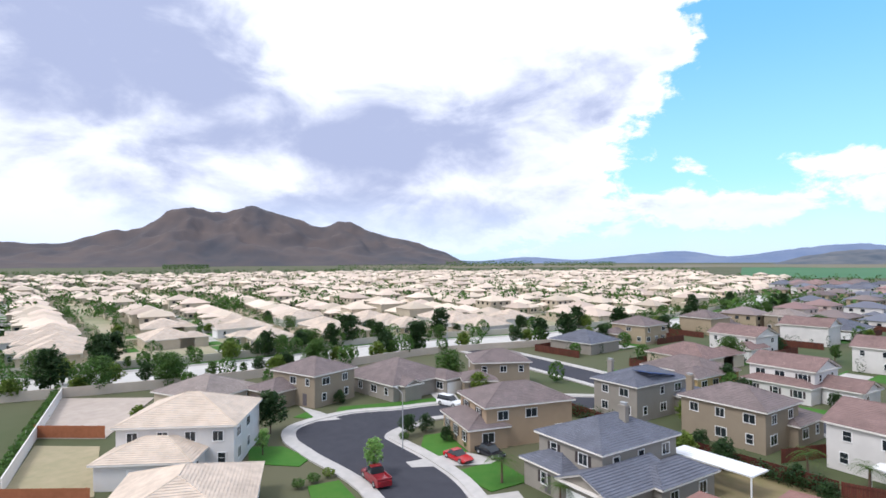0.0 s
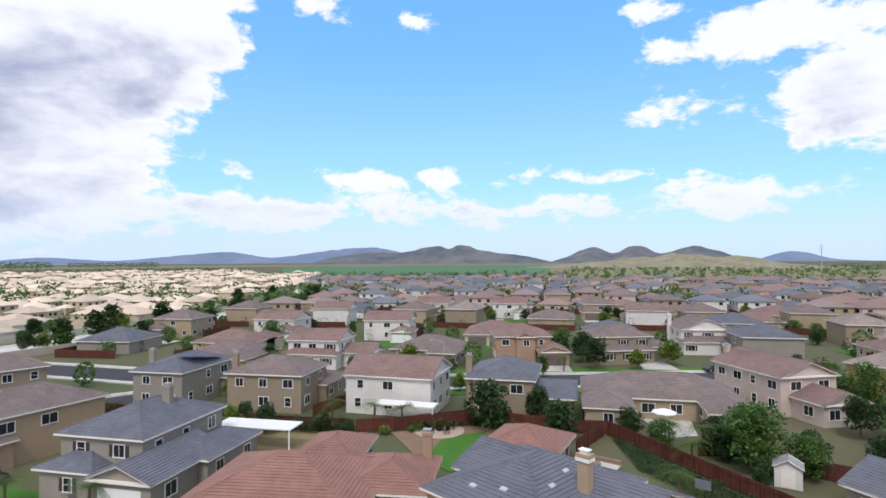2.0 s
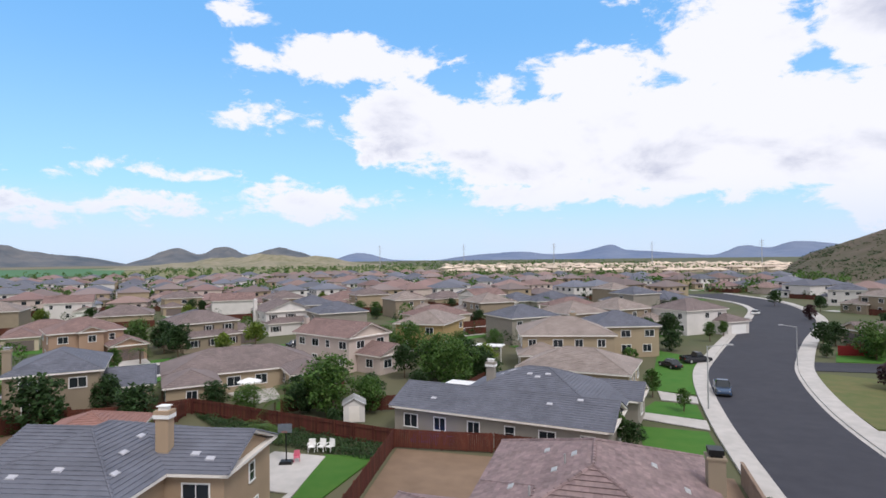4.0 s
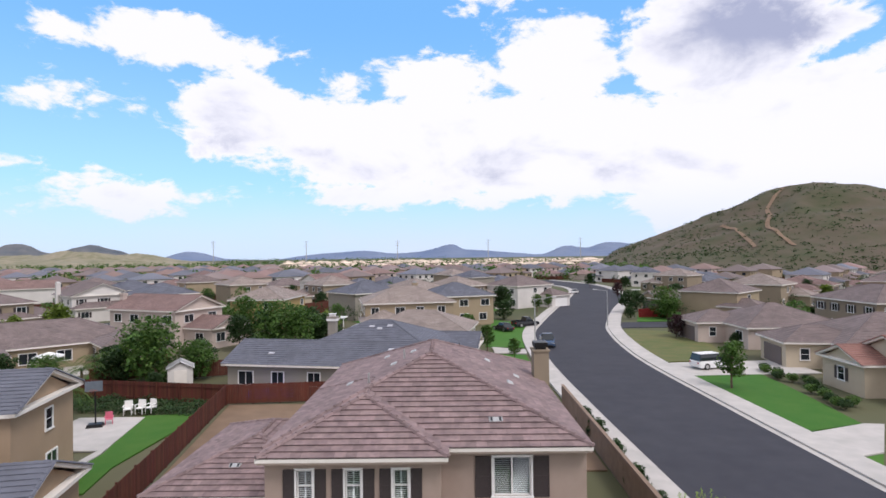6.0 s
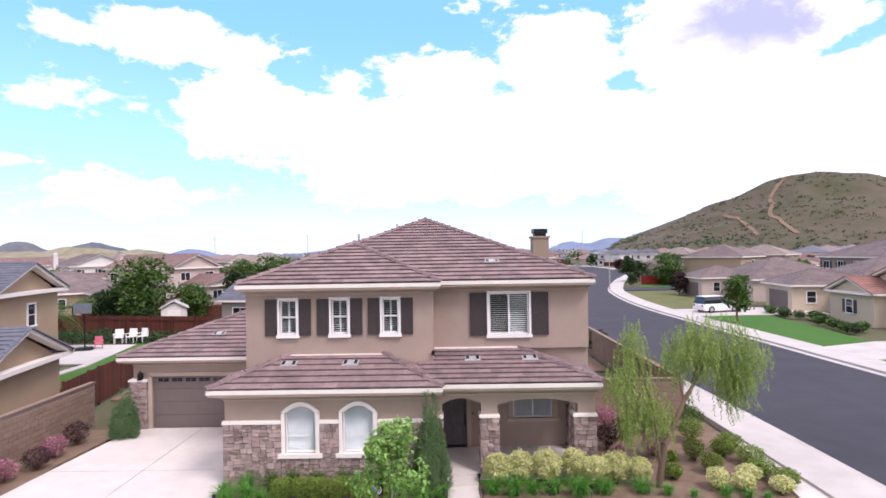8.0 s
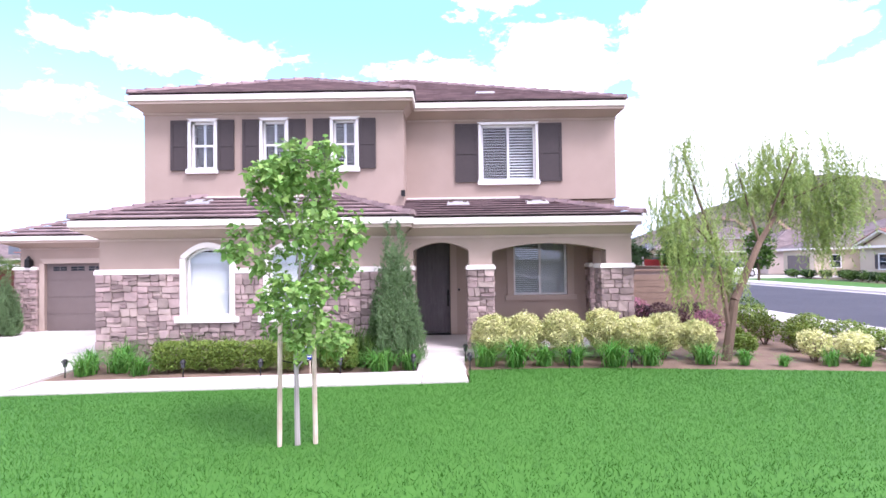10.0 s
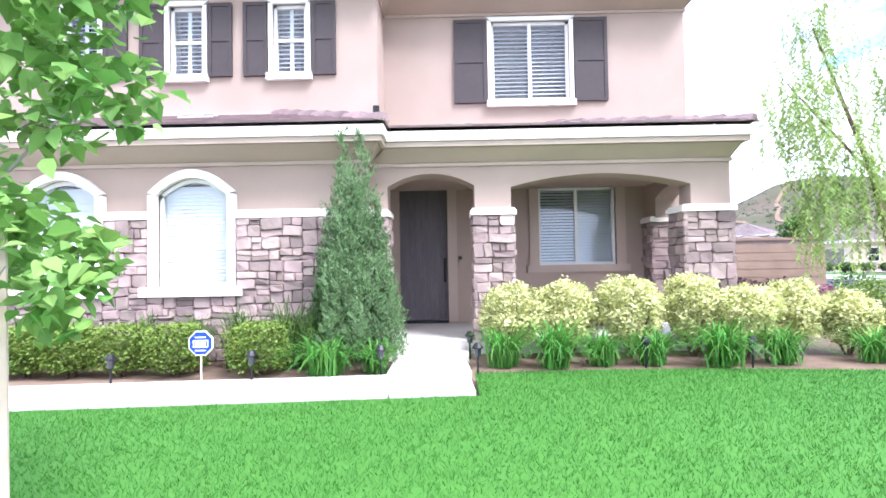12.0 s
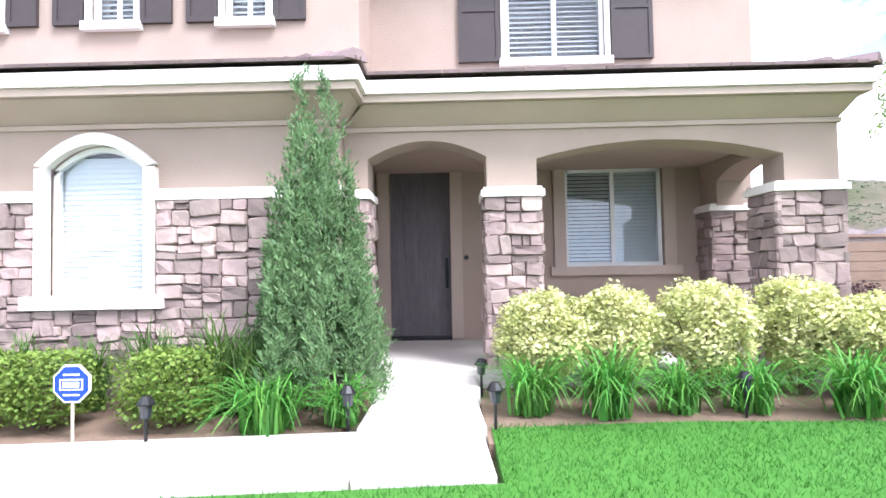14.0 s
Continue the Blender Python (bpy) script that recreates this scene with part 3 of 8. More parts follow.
def hill(name, label, peaks, mat, cells=60, rough=0.16, seed=0.0):
    """A low rise of soft mounds (bearing to the left of +y, distance, height, width)."""
    pts = [(-math.sin(radians(a)) * d, math.cos(radians(a)) * d, h, w) for a, d, h, w in peaks]
    x0, x1 = min(p[0] - 2.2 * p[3] for p in pts), max(p[0] + 2.2 * p[3] for p in pts)
    y0, y1 = min(p[1] - 2.2 * p[3] for p in pts), max(p[1] + 2.2 * p[3] for p in pts)
    bm = bmesh.new()
    grid = []
    for j in range(cells + 1):
        row = []
        for i in range(cells + 1):
            x, y = x0 + (x1 - x0) * i / cells, y0 + (y1 - y0) * j / cells
            z = 0.0
            for px, py, h, w in pts:
                f = h * max(0.0, 1 - math.hypot(x - px, y - py) / w / 1.9) ** 1.25
                z = max(z, f) + 0.18 * min(z, f)
            s = 900.0 / max(x1 - x0, 1)
            z *= 1 + rough * (noise.ridged_multi_fractal(Vector((x * s / 180, y * s / 180, seed)), 1.0, 2.1, 5, 0.9, 2.0) - 1.1)
            row.append(bm.verts.new((x, y, z - 1.0)))
        grid.append(row)
    for a, b in zip(grid, grid[1:]):
        for i in range(cells):
            if max(v.co.z for v in (a[i], a[i + 1], b[i + 1], b[i])) > -0.9:
                bm.faces.new((a[i], a[i + 1], b[i + 1], b[i])).smooth = True
    for v in [v for v in bm.verts if not v.link_faces]:
        bm.verts.remove(v)
    return solid(name, bm, mat, label, "hill", kind="structure")


build_ground()
HILL_GREEN = surf("hill_scrub", (0.060, 0.066, 0.032), (0.110, 0.084, 0.062), 0.05, 0.97, 1.0, 0.25)
# the cloud's shade on the mountain is put into this dark, cool colour
HILL_CLOUD_SHADE = surf("mountain_shade", (0.112, 0.088, 0.082), (0.058, 0.058, 0.068), 0.006, 0.97, 0.8, 0.03)
# distance haze is painted into the far ranges as blue
HILL_FAR_HAZE = surf("far_range", (0.125, 0.170, 0.275), (0.180, 0.220, 0.310), 0.004, 1.0, 0.4, 0.01)
# bluish tint paints haze over the nearer hill groups
HILL_MID_HAZE = surf("mid_hazed_range", (0.066, 0.084, 0.108), (0.155, 0.155, 0.160), 0.010, 1.0, 0.6, 0.02)
upland("mountain", "bare grey-brown mountain under a rain cloud", [(98.3, 0.0000), (100.9, 0.0152), (103.8, 0.0334), (108.4, 0.0513), (111.3, 0.0729), (113.5, 0.0625), (117.3, 0.0868), (120.5, 0.0996), (123.3, 0.0865), (126.5, 0.0900), (130.6, 0.0540), (131.9, 0.0515), (135.6, 0.0301), (139.8, 0.0310), (143.2, 0.0219), (147.6, 0.0147)], 4000, 900, HILL_CLOUD_SHADE, 1.0, 0.30, (220, 44), 25)
upland("far_range", "low hills on the horizon with haze painted blue-grey", [(54.7, 0.0086), (61.1, 0.0147), (64.0, 0.0238), (67.4, 0.0207), (70.8, 0.0135), (74.2, 0.0084), (78.0, 0.0160), (82.7, 0.0109), (87.6, 0.0050), (92.9, 0.0091), (97.7, 0.0037), (101.6, 0.0066), (104.9, 0.0011)], 4650, 200, HILL_FAR_HAZE, 2.0)
upland("hill_group", "two-peaked scrub hill beyond the fields", [(45.1, 0.0000), (48.4, 0.0094), (51.6, 0.0141), (53.2, 0.0197), (55.3, 0.0299), (56.4, 0.0221), (57.4, 0.0276), (59.2, 0.0226), (61.1, 0.0150), (64.7, 0.0153), (68.0, 0.0097), (70.8, 0.0000)], 3500, 420, HILL_MID_HAZE, 3.0, 0.3)
upland("hill_group", "rounded dark hills on the horizon", [(27.8, 0.0000), (28.9, 0.0056), (30.6, 0.0147), (32.7, 0.0218), (35.6, 0.0117), (37.8, 0.0248), (39.9, 0.0126), (41.9, 0.0216), (44.5, 0.0085), (46.7, 0.0000)], 3300, 380, HILL_MID_HAZE, 4.0, 0.3)
upland("far_range", "hills along the northern horizon with haze painted blue", [(-25.1, 0.0000), (-22.9, 0.0079), (-18.9, 0.0151), (-16.1, 0.0200), (-14.1, 0.0123), (-12.0, 0.0153), (-9.8, 0.0043), (-7.8, 0.0053), (-4.0, 0.0099), (-1.7, 0.0127), (-0.4, 0.0212), (0.8, 0.0156), (2.5, 0.0099), (5.5, 0.0075), (8.2, 0.0114), (12.1, 0.0089), (14.6, 0.0052), (17.2, 0.0005), (21.6, 0.0025), (24.9, 0.0125), (28.3, 0.0000)], 4500, 300, HILL_FAR_HAZE, 5.0)
hill("boulder_hill", "low pale boulder-strewn rise among the far houses", [(34, 1500, 34, 150), (30, 1550, 30, 150), (38, 1600, 26, 170)], surf("boulder_scrub", (0.30, 0.26, 0.19), (0.15, 0.15, 0.08), 0.06, 0.97, 0.8, 0.2), 60, 0.5, 6.0)
upland("scrub_hill", "steep green and brown scrub hill with dirt tracks", [(-58.0, 0.0000), (-52.0, 0.0300), (-45.0, 0.0700), (-38.0, 0.0973), (-35.5, 0.1071), (-33.5, 0.1122), (-31.1, 0.1085), (-29.1, 0.0974), (-27.1, 0.0813), (-23.8, 0.0605), (-20.4, 0.0365), (-16.7, 0.0140), (-14.6, 0.0000)], 690, 240, HILL_GREEN, 7.0, 0.12, (150, 50), 9)


def patch(name, label, category, mat, az0, az1, d0, d1, z=0.0, seed=1):
    """A flat piece of land between two bearings and two distances, with an uneven edge."""
    rng = random.Random(seed)
    bm = bmesh.new()
    k = 24
    at = lambda a, d: (-math.sin(radians(a)) * d, math.cos(radians(a)) * d)  # noqa: E731
    near = [at(az0 + (az1 - az0) * i / k, d0 * rng.uniform(0.96, 1.04)) for i in range(k + 1)]
    far = [at(az0 + (az1 - az0) * i / k, d1 * rng.uniform(0.98, 1.02)) for i in range(k + 1)]
    ribbon(bm, near, far, z - 0.1, z)
    return solid(name, bm, mat, label, category, kind="structure")


patch("field", "flat bright green crop field", "field", surf("crop", (0.055, 0.15, 0.065), (0.075, 0.165, 0.075), 0.01, 0.95, 0.1, 1), 46, 73, 900, 1900, 0.1)
patch("bare_ground", "brown fallow strip of land", "field", surf("fallow", (0.19, 0.16, 0.105), (0.15, 0.135, 0.085), 0.02, 0.95, 0.2, 1), 40, 110, 2000, 3000, 0.1)
patch("grass_strip", "pale green open grassland", "field", surf("meadow", (0.15, 0.165, 0.07), (0.20, 0.175, 0.09), 0.03, 0.95, 0.2, 1), 18, 46, 620, 1300, 0.1)

# ---------------------------------------------------------------- roads and walks
ROAD_W = smooth_line([(15.0, -60), (15.5, -20), (16.2, 20), (15.8, 50), (15.9, 72), (17.6, 95), (22.0, 113), (32.5, 148), (43.5, 183), (51, 215), (50, 245), (36, 285)])
ROAD_E = smooth_line([(27, -60), (27, -20), (27.2, 20), (26.9, 50), (27.2, 75), (30.6, 99), (35.5, 116), (43.5, 139), (57.5, 176), (64.5, 212), (66, 250), (56, 296)])
road_bm = ribbon(bmesh.new(), ROAD_W, ROAD_E, -0.1, 0.0)
solid("road", road_bm, ASPHALT, "dark smooth asphalt of the winding estate road", "road", kind="structure")


def kerb_and_walk(line, side, width=1.5, gutter=0.5, gap=0.0, label="pale concrete pavement with kerb"):
    """A gutter, a raised kerb and a pavement along a road's edge; side 1: to the right of the line."""
    s = side
    g = ribbon(bmesh.new(), *((line, shifted(line, s * gutter)) if s > 0 else (shifted(line, s * gutter), line)), -0.1, 0.012)
    solid("gutter", g, CONCRETE_FAR, "concrete gutter along the road", "gutter", kind="structure")
    a, b = shifted(line, s * gutter), shifted(line, s * (gutter + width))
    solid("pavement", ribbon(bmesh.new(), *((a, b) if s > 0 else (b, a)), -0.1, 0.14), CONCRETE_FAR, label, "pavement", kind="structure")


kerb_and_walk(ROAD_W, -1, 1.7)
kerb_and_walk(ROAD_E, 1, 2.2)
STREET = smooth_line([(15, 0), (-10, -4), (-35, -9), (-56, -16), (-68.3, -29.5), (-73.5, -34.8), (-79, -36.3), (-86.7, -31.6), (-90.5, -24.5), (-95.3, -17.6), (-104, 0), (-106, 12), (-110, 22)])
STREET_IN = smooth_line([(15, 11), (-10, 5), (-35, 2), (-57.6, -7.1), (-67, -13.6), (-73.6, -20.2), (-76.0, -22.3), (-79.5, -22.2), (-84, -19.8), (-88.6, -16.5), (-95.5, 1), (-98, 10), (-102, 22)])
solid("road", ribbon(bmesh.new(), STREET_IN, STREET, -0.1, 0.004), ASPHALT, "dark asphalt of the curving side street", "road", kind="structure")
kerb_and_walk(STREET[6:], -1, 1.6)
kerb_and_walk(STREET_IN[6:], 1, 1.6)
BACK_STREET = smooth_line([(-160, -22), (-136, 0), (-110, 22), (-100, 33), (-92, 45), (-84, 58), (-77, 70), (-66, 88), (-56, 105), (-40, 126), (-20, 150), (10, 172), (40, 186)])
solid("road", ribbon(bmesh.new(), shifted(BACK_STREET, -4.5), shifted(BACK_STREET, 4.5), -0.1, 0.002), ASPHALT, "dark asphalt street between the house rows", "road", kind="structure")
kerb_and_walk(shifted(BACK_STREET, -4.5), -1, 1.5)
kerb_and_walk(shifted(BACK_STREET, 4.5), 1, 1.5)
AVENUE = smooth_line([(-60, -160), (-91, -112), (-109, -87), (-126, -69), (-141, -56), (-161, -39), (-187, 0), (-222, 38), (-270, 77), (-330, 112), (-420, 150)])
# the bright road colour has the sunlight on the avenue painted in
solid("road", ribbon(bmesh.new(), shifted(AVENUE, -7), shifted(AVENUE, 6), -0.1, 0.003), surf("sunlit_road", (0.56, 0.54, 0.50), (0.47, 0.45, 0.42), 0.3, 0.9, 0.1, 30), "wide avenue with sunlight painted into its colour", "road", kind="structure")
kerb_and_walk(shifted(AVENUE, -7), -1, 1.8)
kerb_and_walk(shifted(AVENUE, 6), 1, 1.8)


# ground west of the avenue, lightened in colour to look sunlit
solid("valley_floor", ribbon(bmesh.new(), [p + Vector((-760, -560)) for p in AVENUE], shifted(AVENUE, -13.4), -0.11, -0.085), surf("sunlit_soil", (0.40, 0.34, 0.25), (0.20, 0.21, 0.11), 0.05, 0.97, 0.3, 3.0), "dry soil and grass of the western estate, painted sunlit", "ground", kind="structure")


def plot(name, label, mat, outline, z=0.0, thick=0.1, category="lawn"):
    return solid(name, prism(bmesh.new(), outline, z - thick, z), mat, label, category, kind="structure")


# ---------------------------------------------------------------- houses that stand near
def two(w, d, garage=None, style="hip", extra=()):
    """Wings of a two-storey dwelling w x d, with a low wing in front: x0, x1, depth."""
    wings = [(-w / 2, w / 2, -d / 2, d / 2, 5.6, style)]
    if garage:
        wings.append((garage[0], garage[1], -d / 2 - garage[2], -d / 2 + 3.0, 2.95, garage[3] if len(garage) > 3 else "hip"))
    return wings + list(extra)


def one(w, d, garage=None, style="hip", extra=()):
    wings = [(-w / 2, w / 2, -d / 2, d / 2, 2.95, style)]
    if garage:
        wings.append((garage[0], garage[1], -d / 2 - garage[2], -d / 2 + 4.0, 2.95, garage[3] if len(garage) > 3 else "hip"))
    return wings + list(extra)


PLACED = [(-20, 77), (-25, 86), (-22, 96)]     # gardens that stay free of houses


def stand(label, x, y, rot, wings, wall, roof_col, **more):
    PLACED.append((x, y))
    return house(label, x, y, rot, wings, wall, roof_col, seed=len(PLACED), **more)


stand("low tan house with a pinkish-brown tile roof", -88, -59, 73, one(13, 12), "cream", "tan")
# white walls and the pale roof colour stand in for sunlight on these two
stand("large cream two-storey house with pale tile roof and lower front wings", -64.5, -45.2, 106, two(14, 12.5, (-7, 3.5, 5)), "white", "pale", garages=((-1, -11.25, 4.8),))
stand("low cream house with a broad pale brown tile roof", -45.5, -33, 25, one(16, 13), "white", "pale")
stand("two-storey taupe house with hipped brown roof and low garage wing", -95.9, -42.2, 67, two(11, 10, (-6.5, 0.5, 5)), "brown", "brown", garages=((-3, -10, 4.8),), doors=((3, -5),))
stand("single-storey grey-brown house with gabled front and white garage door", -106.5, -29, 145, one(15, 16, (3, 8, 3), extra=((-6, -2, -9.5, -5, 2.9, "gy"),)), "grey", "brown", garages=((5.5, -11, 4.4),), shutters=True)
stand("two-storey taupe house with hip roof behind the cul-de-sac", -112.3, -9.4, 107, two(11, 9, (-8, -2, 4)), "brown", "brown", garages=((-5, -8.5, 4.5),))
stand("two-storey tan stucco house with stone porch and brown hip roof", -81.4, -3.8, 31, two(9.6, 13.5, (-5.2, 5.2, 2.6)), "tan", "brown", shutters=True, doors=((0, -9.3),))
stand("large grey two-storey house with blue-grey tile roof and white trim", -65.5, 8.0, 44, two(9.5, 12.4, (-4.9, 1.2, 2.2), extra=((2.0, 8.5, -9.5, 0.5, 2.95, "gy"), (4.75, 9.5, -3, 6, 2.95, "hip"))), "grey", "grey", shutters=True, garages=((5.2, -9.5, 4.6),), doors=((-1, -8.4),), chimneys=((1.5, 1.2, 9.0),))
stand("two-storey taupe house with blue solar panels on its grey roof", -97.8, 16.3, 225, two(8.6, 13, (-6, 0, 4)), "grey", "grey", garages=((-3, -10.5, 4.6),), solar=(-4.2, -1.2, -4, 3, 6.15, 7.3), chimneys=((4.5, 2, 8.2),))
stand("two-storey olive-brown house with tan hip roof and low wing", -85.5, 28.1, 226, two(12, 9.4, (-7.2, -0.5, 5)), "brown", "brown", garages=((-4, -9.7, 4.8),), chimneys=((5.6, 3, 8.4),))
stand("low yellowish house with wide brown hip roof", -124, 30, 44, one(15, 11, (2, 8, 4)), "yellow", "brown", garages=((5, -9.5, 4.8),))
stand("white two-storey farmhouse style house with rust gable roof and columned porch", -115, 46.5, 44, two(11.5, 9, (-6, 6, 2), "gx", extra=((6.2, 12.5, -3, 4, 2.95, "gx"),)), "white", "rust", shutters=True, garages=((9.3, -3, 4.6),))
stand("white two-storey house with brown gable roof and back patio awning", -73.5, 43.3, 221, two(13.2, 10.4, None, "gx"), "white", "rust")
stand("two-storey olive house with blue-grey hip roof and single-storey wing", -63.6, 56.2, 223, two(9.4, 12, None, extra=((-10.2, -4.7, -3.5, 4.5, 2.95, "gx"),)), "brown", "grey", chimneys=((5, 3, 8.4),))
stand("low house round a rear patio with broad brown tile roof", -50.5, 74.5, 224, one(21, 12, None, extra=((4.5, 10.5, 5, 12.5, 2.95, "hip"), (-10.5, -5, 5, 12.5, 2.95, "hip"))), "buff", "brown", garages=((-6, -6, 4.8),))
stand("low red-tiled house with several hipped wings", -46.0, 17.5, 50, one(15, 13, None, extra=((-2, 4, 6, 13.5, 2.95, "hip"), (5, 12, -1, 7.5, 2.95, "hip"))), "peach", "red", chimneys=((11.2, 6.2, 6.0),))
stand("small red-tiled guest pavilion with open shaded front", -43.2, 42.5, 30, [(-3.8, 3.8, -4, 4, 2.95, "hip")], "peach", "red")
slate = stand("two-storey tan house with blue-grey slate-like tile roof and gable end", -28.7, 34.5, 11, [(-8.0, 7.9, -4.8, 2.2, 5.4, "gx"), (-6.7, 4.0, -9.5, 3.0, 5.405, "hip"), (2.5, 11.65, -13.0, -6.0, 2.6, "gx")], "tan", "grey", chimneys=((3.1, -3.3, 8.9),), blank=(90,), white_top=True, vents=((-3.2, -8.2, 6.05, 0), (-0.8, -7.6, 6.3, 0), (1.6, -5.2, 6.55, 90), (2.6, -7.4, 6.1, 90), (1.0, -2.6, 6.75, 90), (5.4, -3.6, 6.0, 0), (6.6, -4.0, 5.85, 0)))
window(slate, 7.9, -0.9, 4.0, 90, 0.75, 1.2, False, 0, 1)
window(slate, 7.9, -0.6, 1.4, 90, 1.2, 1.1, False, 1, 0)
stand("long low taupe house with blue-grey tile roof", -5.6, 64.3, -10, [(-8.0, 9.9, -7.0, 8.5, 2.955, "hip"), (-12.0, 10.2, -8.95, -1.0, 2.95, "gx"), (7.0, 11.2, 3.0, 9.0, 2.95, "gx")], "grey", "grey", chimneys=((-3.75, -1.8, 7.0),), white_top=True,
      vents=((-1.8, 0.4, 5.63, -90), (-2.6, 1.4, 5.3, -90), (-3.4, 0.8, 4.97, -90), (0.4, -0.8, 5.6, 0), (1.4, -1.2, 5.43, 0), (2.4, -0.6, 5.68, 0), (-8.0, -7.6, 3.67, 0), (4.2, -6.6, 4.07, 0), (7.0, -5.6, 4.47, 0)))
stand("low house with brown hip roof behind the grey one", -1.0, 85.5, -10, one(15, 11), "buff", "tan")
stand("two-storey tan house with brown hip roof", -4.5, 101.5, 12, two(15, 11.5, (-8, -1, 4)), "buff", "tan", chimneys=((2, 2, 8.6),))
stand("two-storey tan house with dark hip roof by the road", 4.5, 115, 20, two(12, 11), "buff", "grey")
stand("pale pink two-storey house with red-brown gable roof", -42.5, 92.2, -22, two(14, 9.4, None, "gx", extra=((7, 12.5, -3, 4, 2.95, "gx"),)), "pink", "rust", chimneys=((-7.4, -2, 8.0),))
stand("ochre yellow two-storey house with tan hip roof", -32.5, 113, -3, two(10, 13.5), "yellow", "tan")
stand("two-storey pinkish house with rust roof and garage gable", -95.2, 86.4, 57, two(12, 10.5, (3, 9, 5, "gy"), extra=((-1.5, 2.5, -6.2, -3, 5.6, "gy"),)), "peach", "rust", garages=((6, -10.2, 4.8),))
stand("two-storey taupe house with shuttered windows and long porch", -82.4, 103.5, 62, two(12.5, 10, (-6, 6, 2), extra=((6.2, 12, -3, 4, 2.95, "hip"),)), "brown", "brown", shutters=True, garages=((9, -3, 4.8),))
stand("low house with brown hip roof and shaded entry", -105.5, 69, 40, one(15, 12, (2, 8, 3)), "brown", "brown", garages=((5, -9, 4.6),))
stand("white two-storey gabled house with front porch", -79, 130.5, 50, two(12, 12, (-6, 6, 2.4), "gy"), "white", "brown", shutters=True, chimneys=((-6.4, 2, 8.4),))
stand("low pale house with brown hip roof and brown garage door", 51.5, 86, 270, one(13, 14, (-7, 0, 4)), "pink", "brown", garages=((-3.5, -11, 4.8),))
stand("low pale house with broad brown hip roof and garage", 55, 69.5, 262, one(14, 15, (-2.5, 4.5, 5)), "cream", "brown", garages=((1, -12.5, 4.8),))
stand("cream single-storey house with red barrel-tile gables", 50, 53.5, 268, one(12, 13, (-5.5, 0.5, 2.5, "gy"), "gy"), "cream", "red", shutters=True)
stand("low yellow-tan house with gabled brown roof", 63, 133, 285, one(15, 13, (-8, -1, 5, "gy")), "buff", "brown", garages=((-4.5, -11.5, 4.8),))
stand("white two-storey house with columned porch by the bend", 86, 236, 250, two(13, 11, (-6, 6, 2)), "white", "grey", shutters=True)
stand("two-storey house with pale walls beside the road", 22, 150, 40, two(13, 11, (2, 9, 4)), "white", "brown", garages=((5.5, -9.5, 4.8),))
stand("two-storey taupe house with dark shutters", 72, 92, 270, two(14, 11), "brown", "brown", shutters=True)
stand("two-storey taupe house with dark shutters", 76, 72, 270, two(14, 11), "buff", "brown", shutters=True)

# ---------------------------------------------------------------- the rest of the estate, from a few house types
TYPES = [
    ("two-storey house with brown hip roof", two(12, 11, (-7, -0.5, 4.5)), "buff", "brown", ((-3.7, -10, 4.8),)),
    ("two-storey taupe house with tan tile roof", two(11, 12, (0.5, 7, 4.5)), "brown", "tan", ((3.7, -10.5, 4.8),)),
    ("two-storey pale house with rust gable roof", two(13, 10, (2, 8, 4.5, "gy"), "gx"), "white", "rust", ((5, -9.5, 4.8),)),
    ("low house with broad brown hip roof", one(15, 12, (-7.5, -1, 4.5)), "buff", "brown", ((-4.2, -10.5, 4.8),)),
    ("low taupe house with grey hip roof", one(14, 13, (1, 7.5, 4.5)), "grey", "grey", ((4.2, -11, 4.8),)),
    ("two-storey taupe house with grey tile roof", two(12, 11, (1, 7.5, 4)), "grey", "grey", ((4.2, -9.5, 4.8),)),
    ("low cream house with pinkish tile roof", one(15, 12, (-7.5, -1, 4.5)), "cream", "rust", ((-4.2, -10.5, 4.8),)),
]
# house types of the west, sunlight painted in as pale roofs
SUNLIT_TYPES = [
    ("low cream house with sunlight painted on its tile roof", one(15, 13, (-7.5, -1, 4)), "cream", "pale", ((-4.2, -10.5, 4.8),)),
    ("low white house with tile roof painted as sunlit", one(14, 14, (1, 7.5, 4.5, "gy")), "white", "pale", ((4.2, -11.5, 4.8),)),
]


def side_of(line, x, y):
    """Metres from a line, positive to its right, and the nearest distance."""
    best = (1e9, 0)
    for a, b in zip(line, line[1:]):
        d = b - a
        t = max(0.0, min(1.0, ((x - a.x) * d.x + (y - a.y) * d.y) / d.length_squared))
        e = Vector((x, y)) - (a + d * t)
        if e.length < best[0]:
            best = (e.length, 1 if d.x * e.y - d.y * e.x < 0 else -1)
    return best


LOTS = []


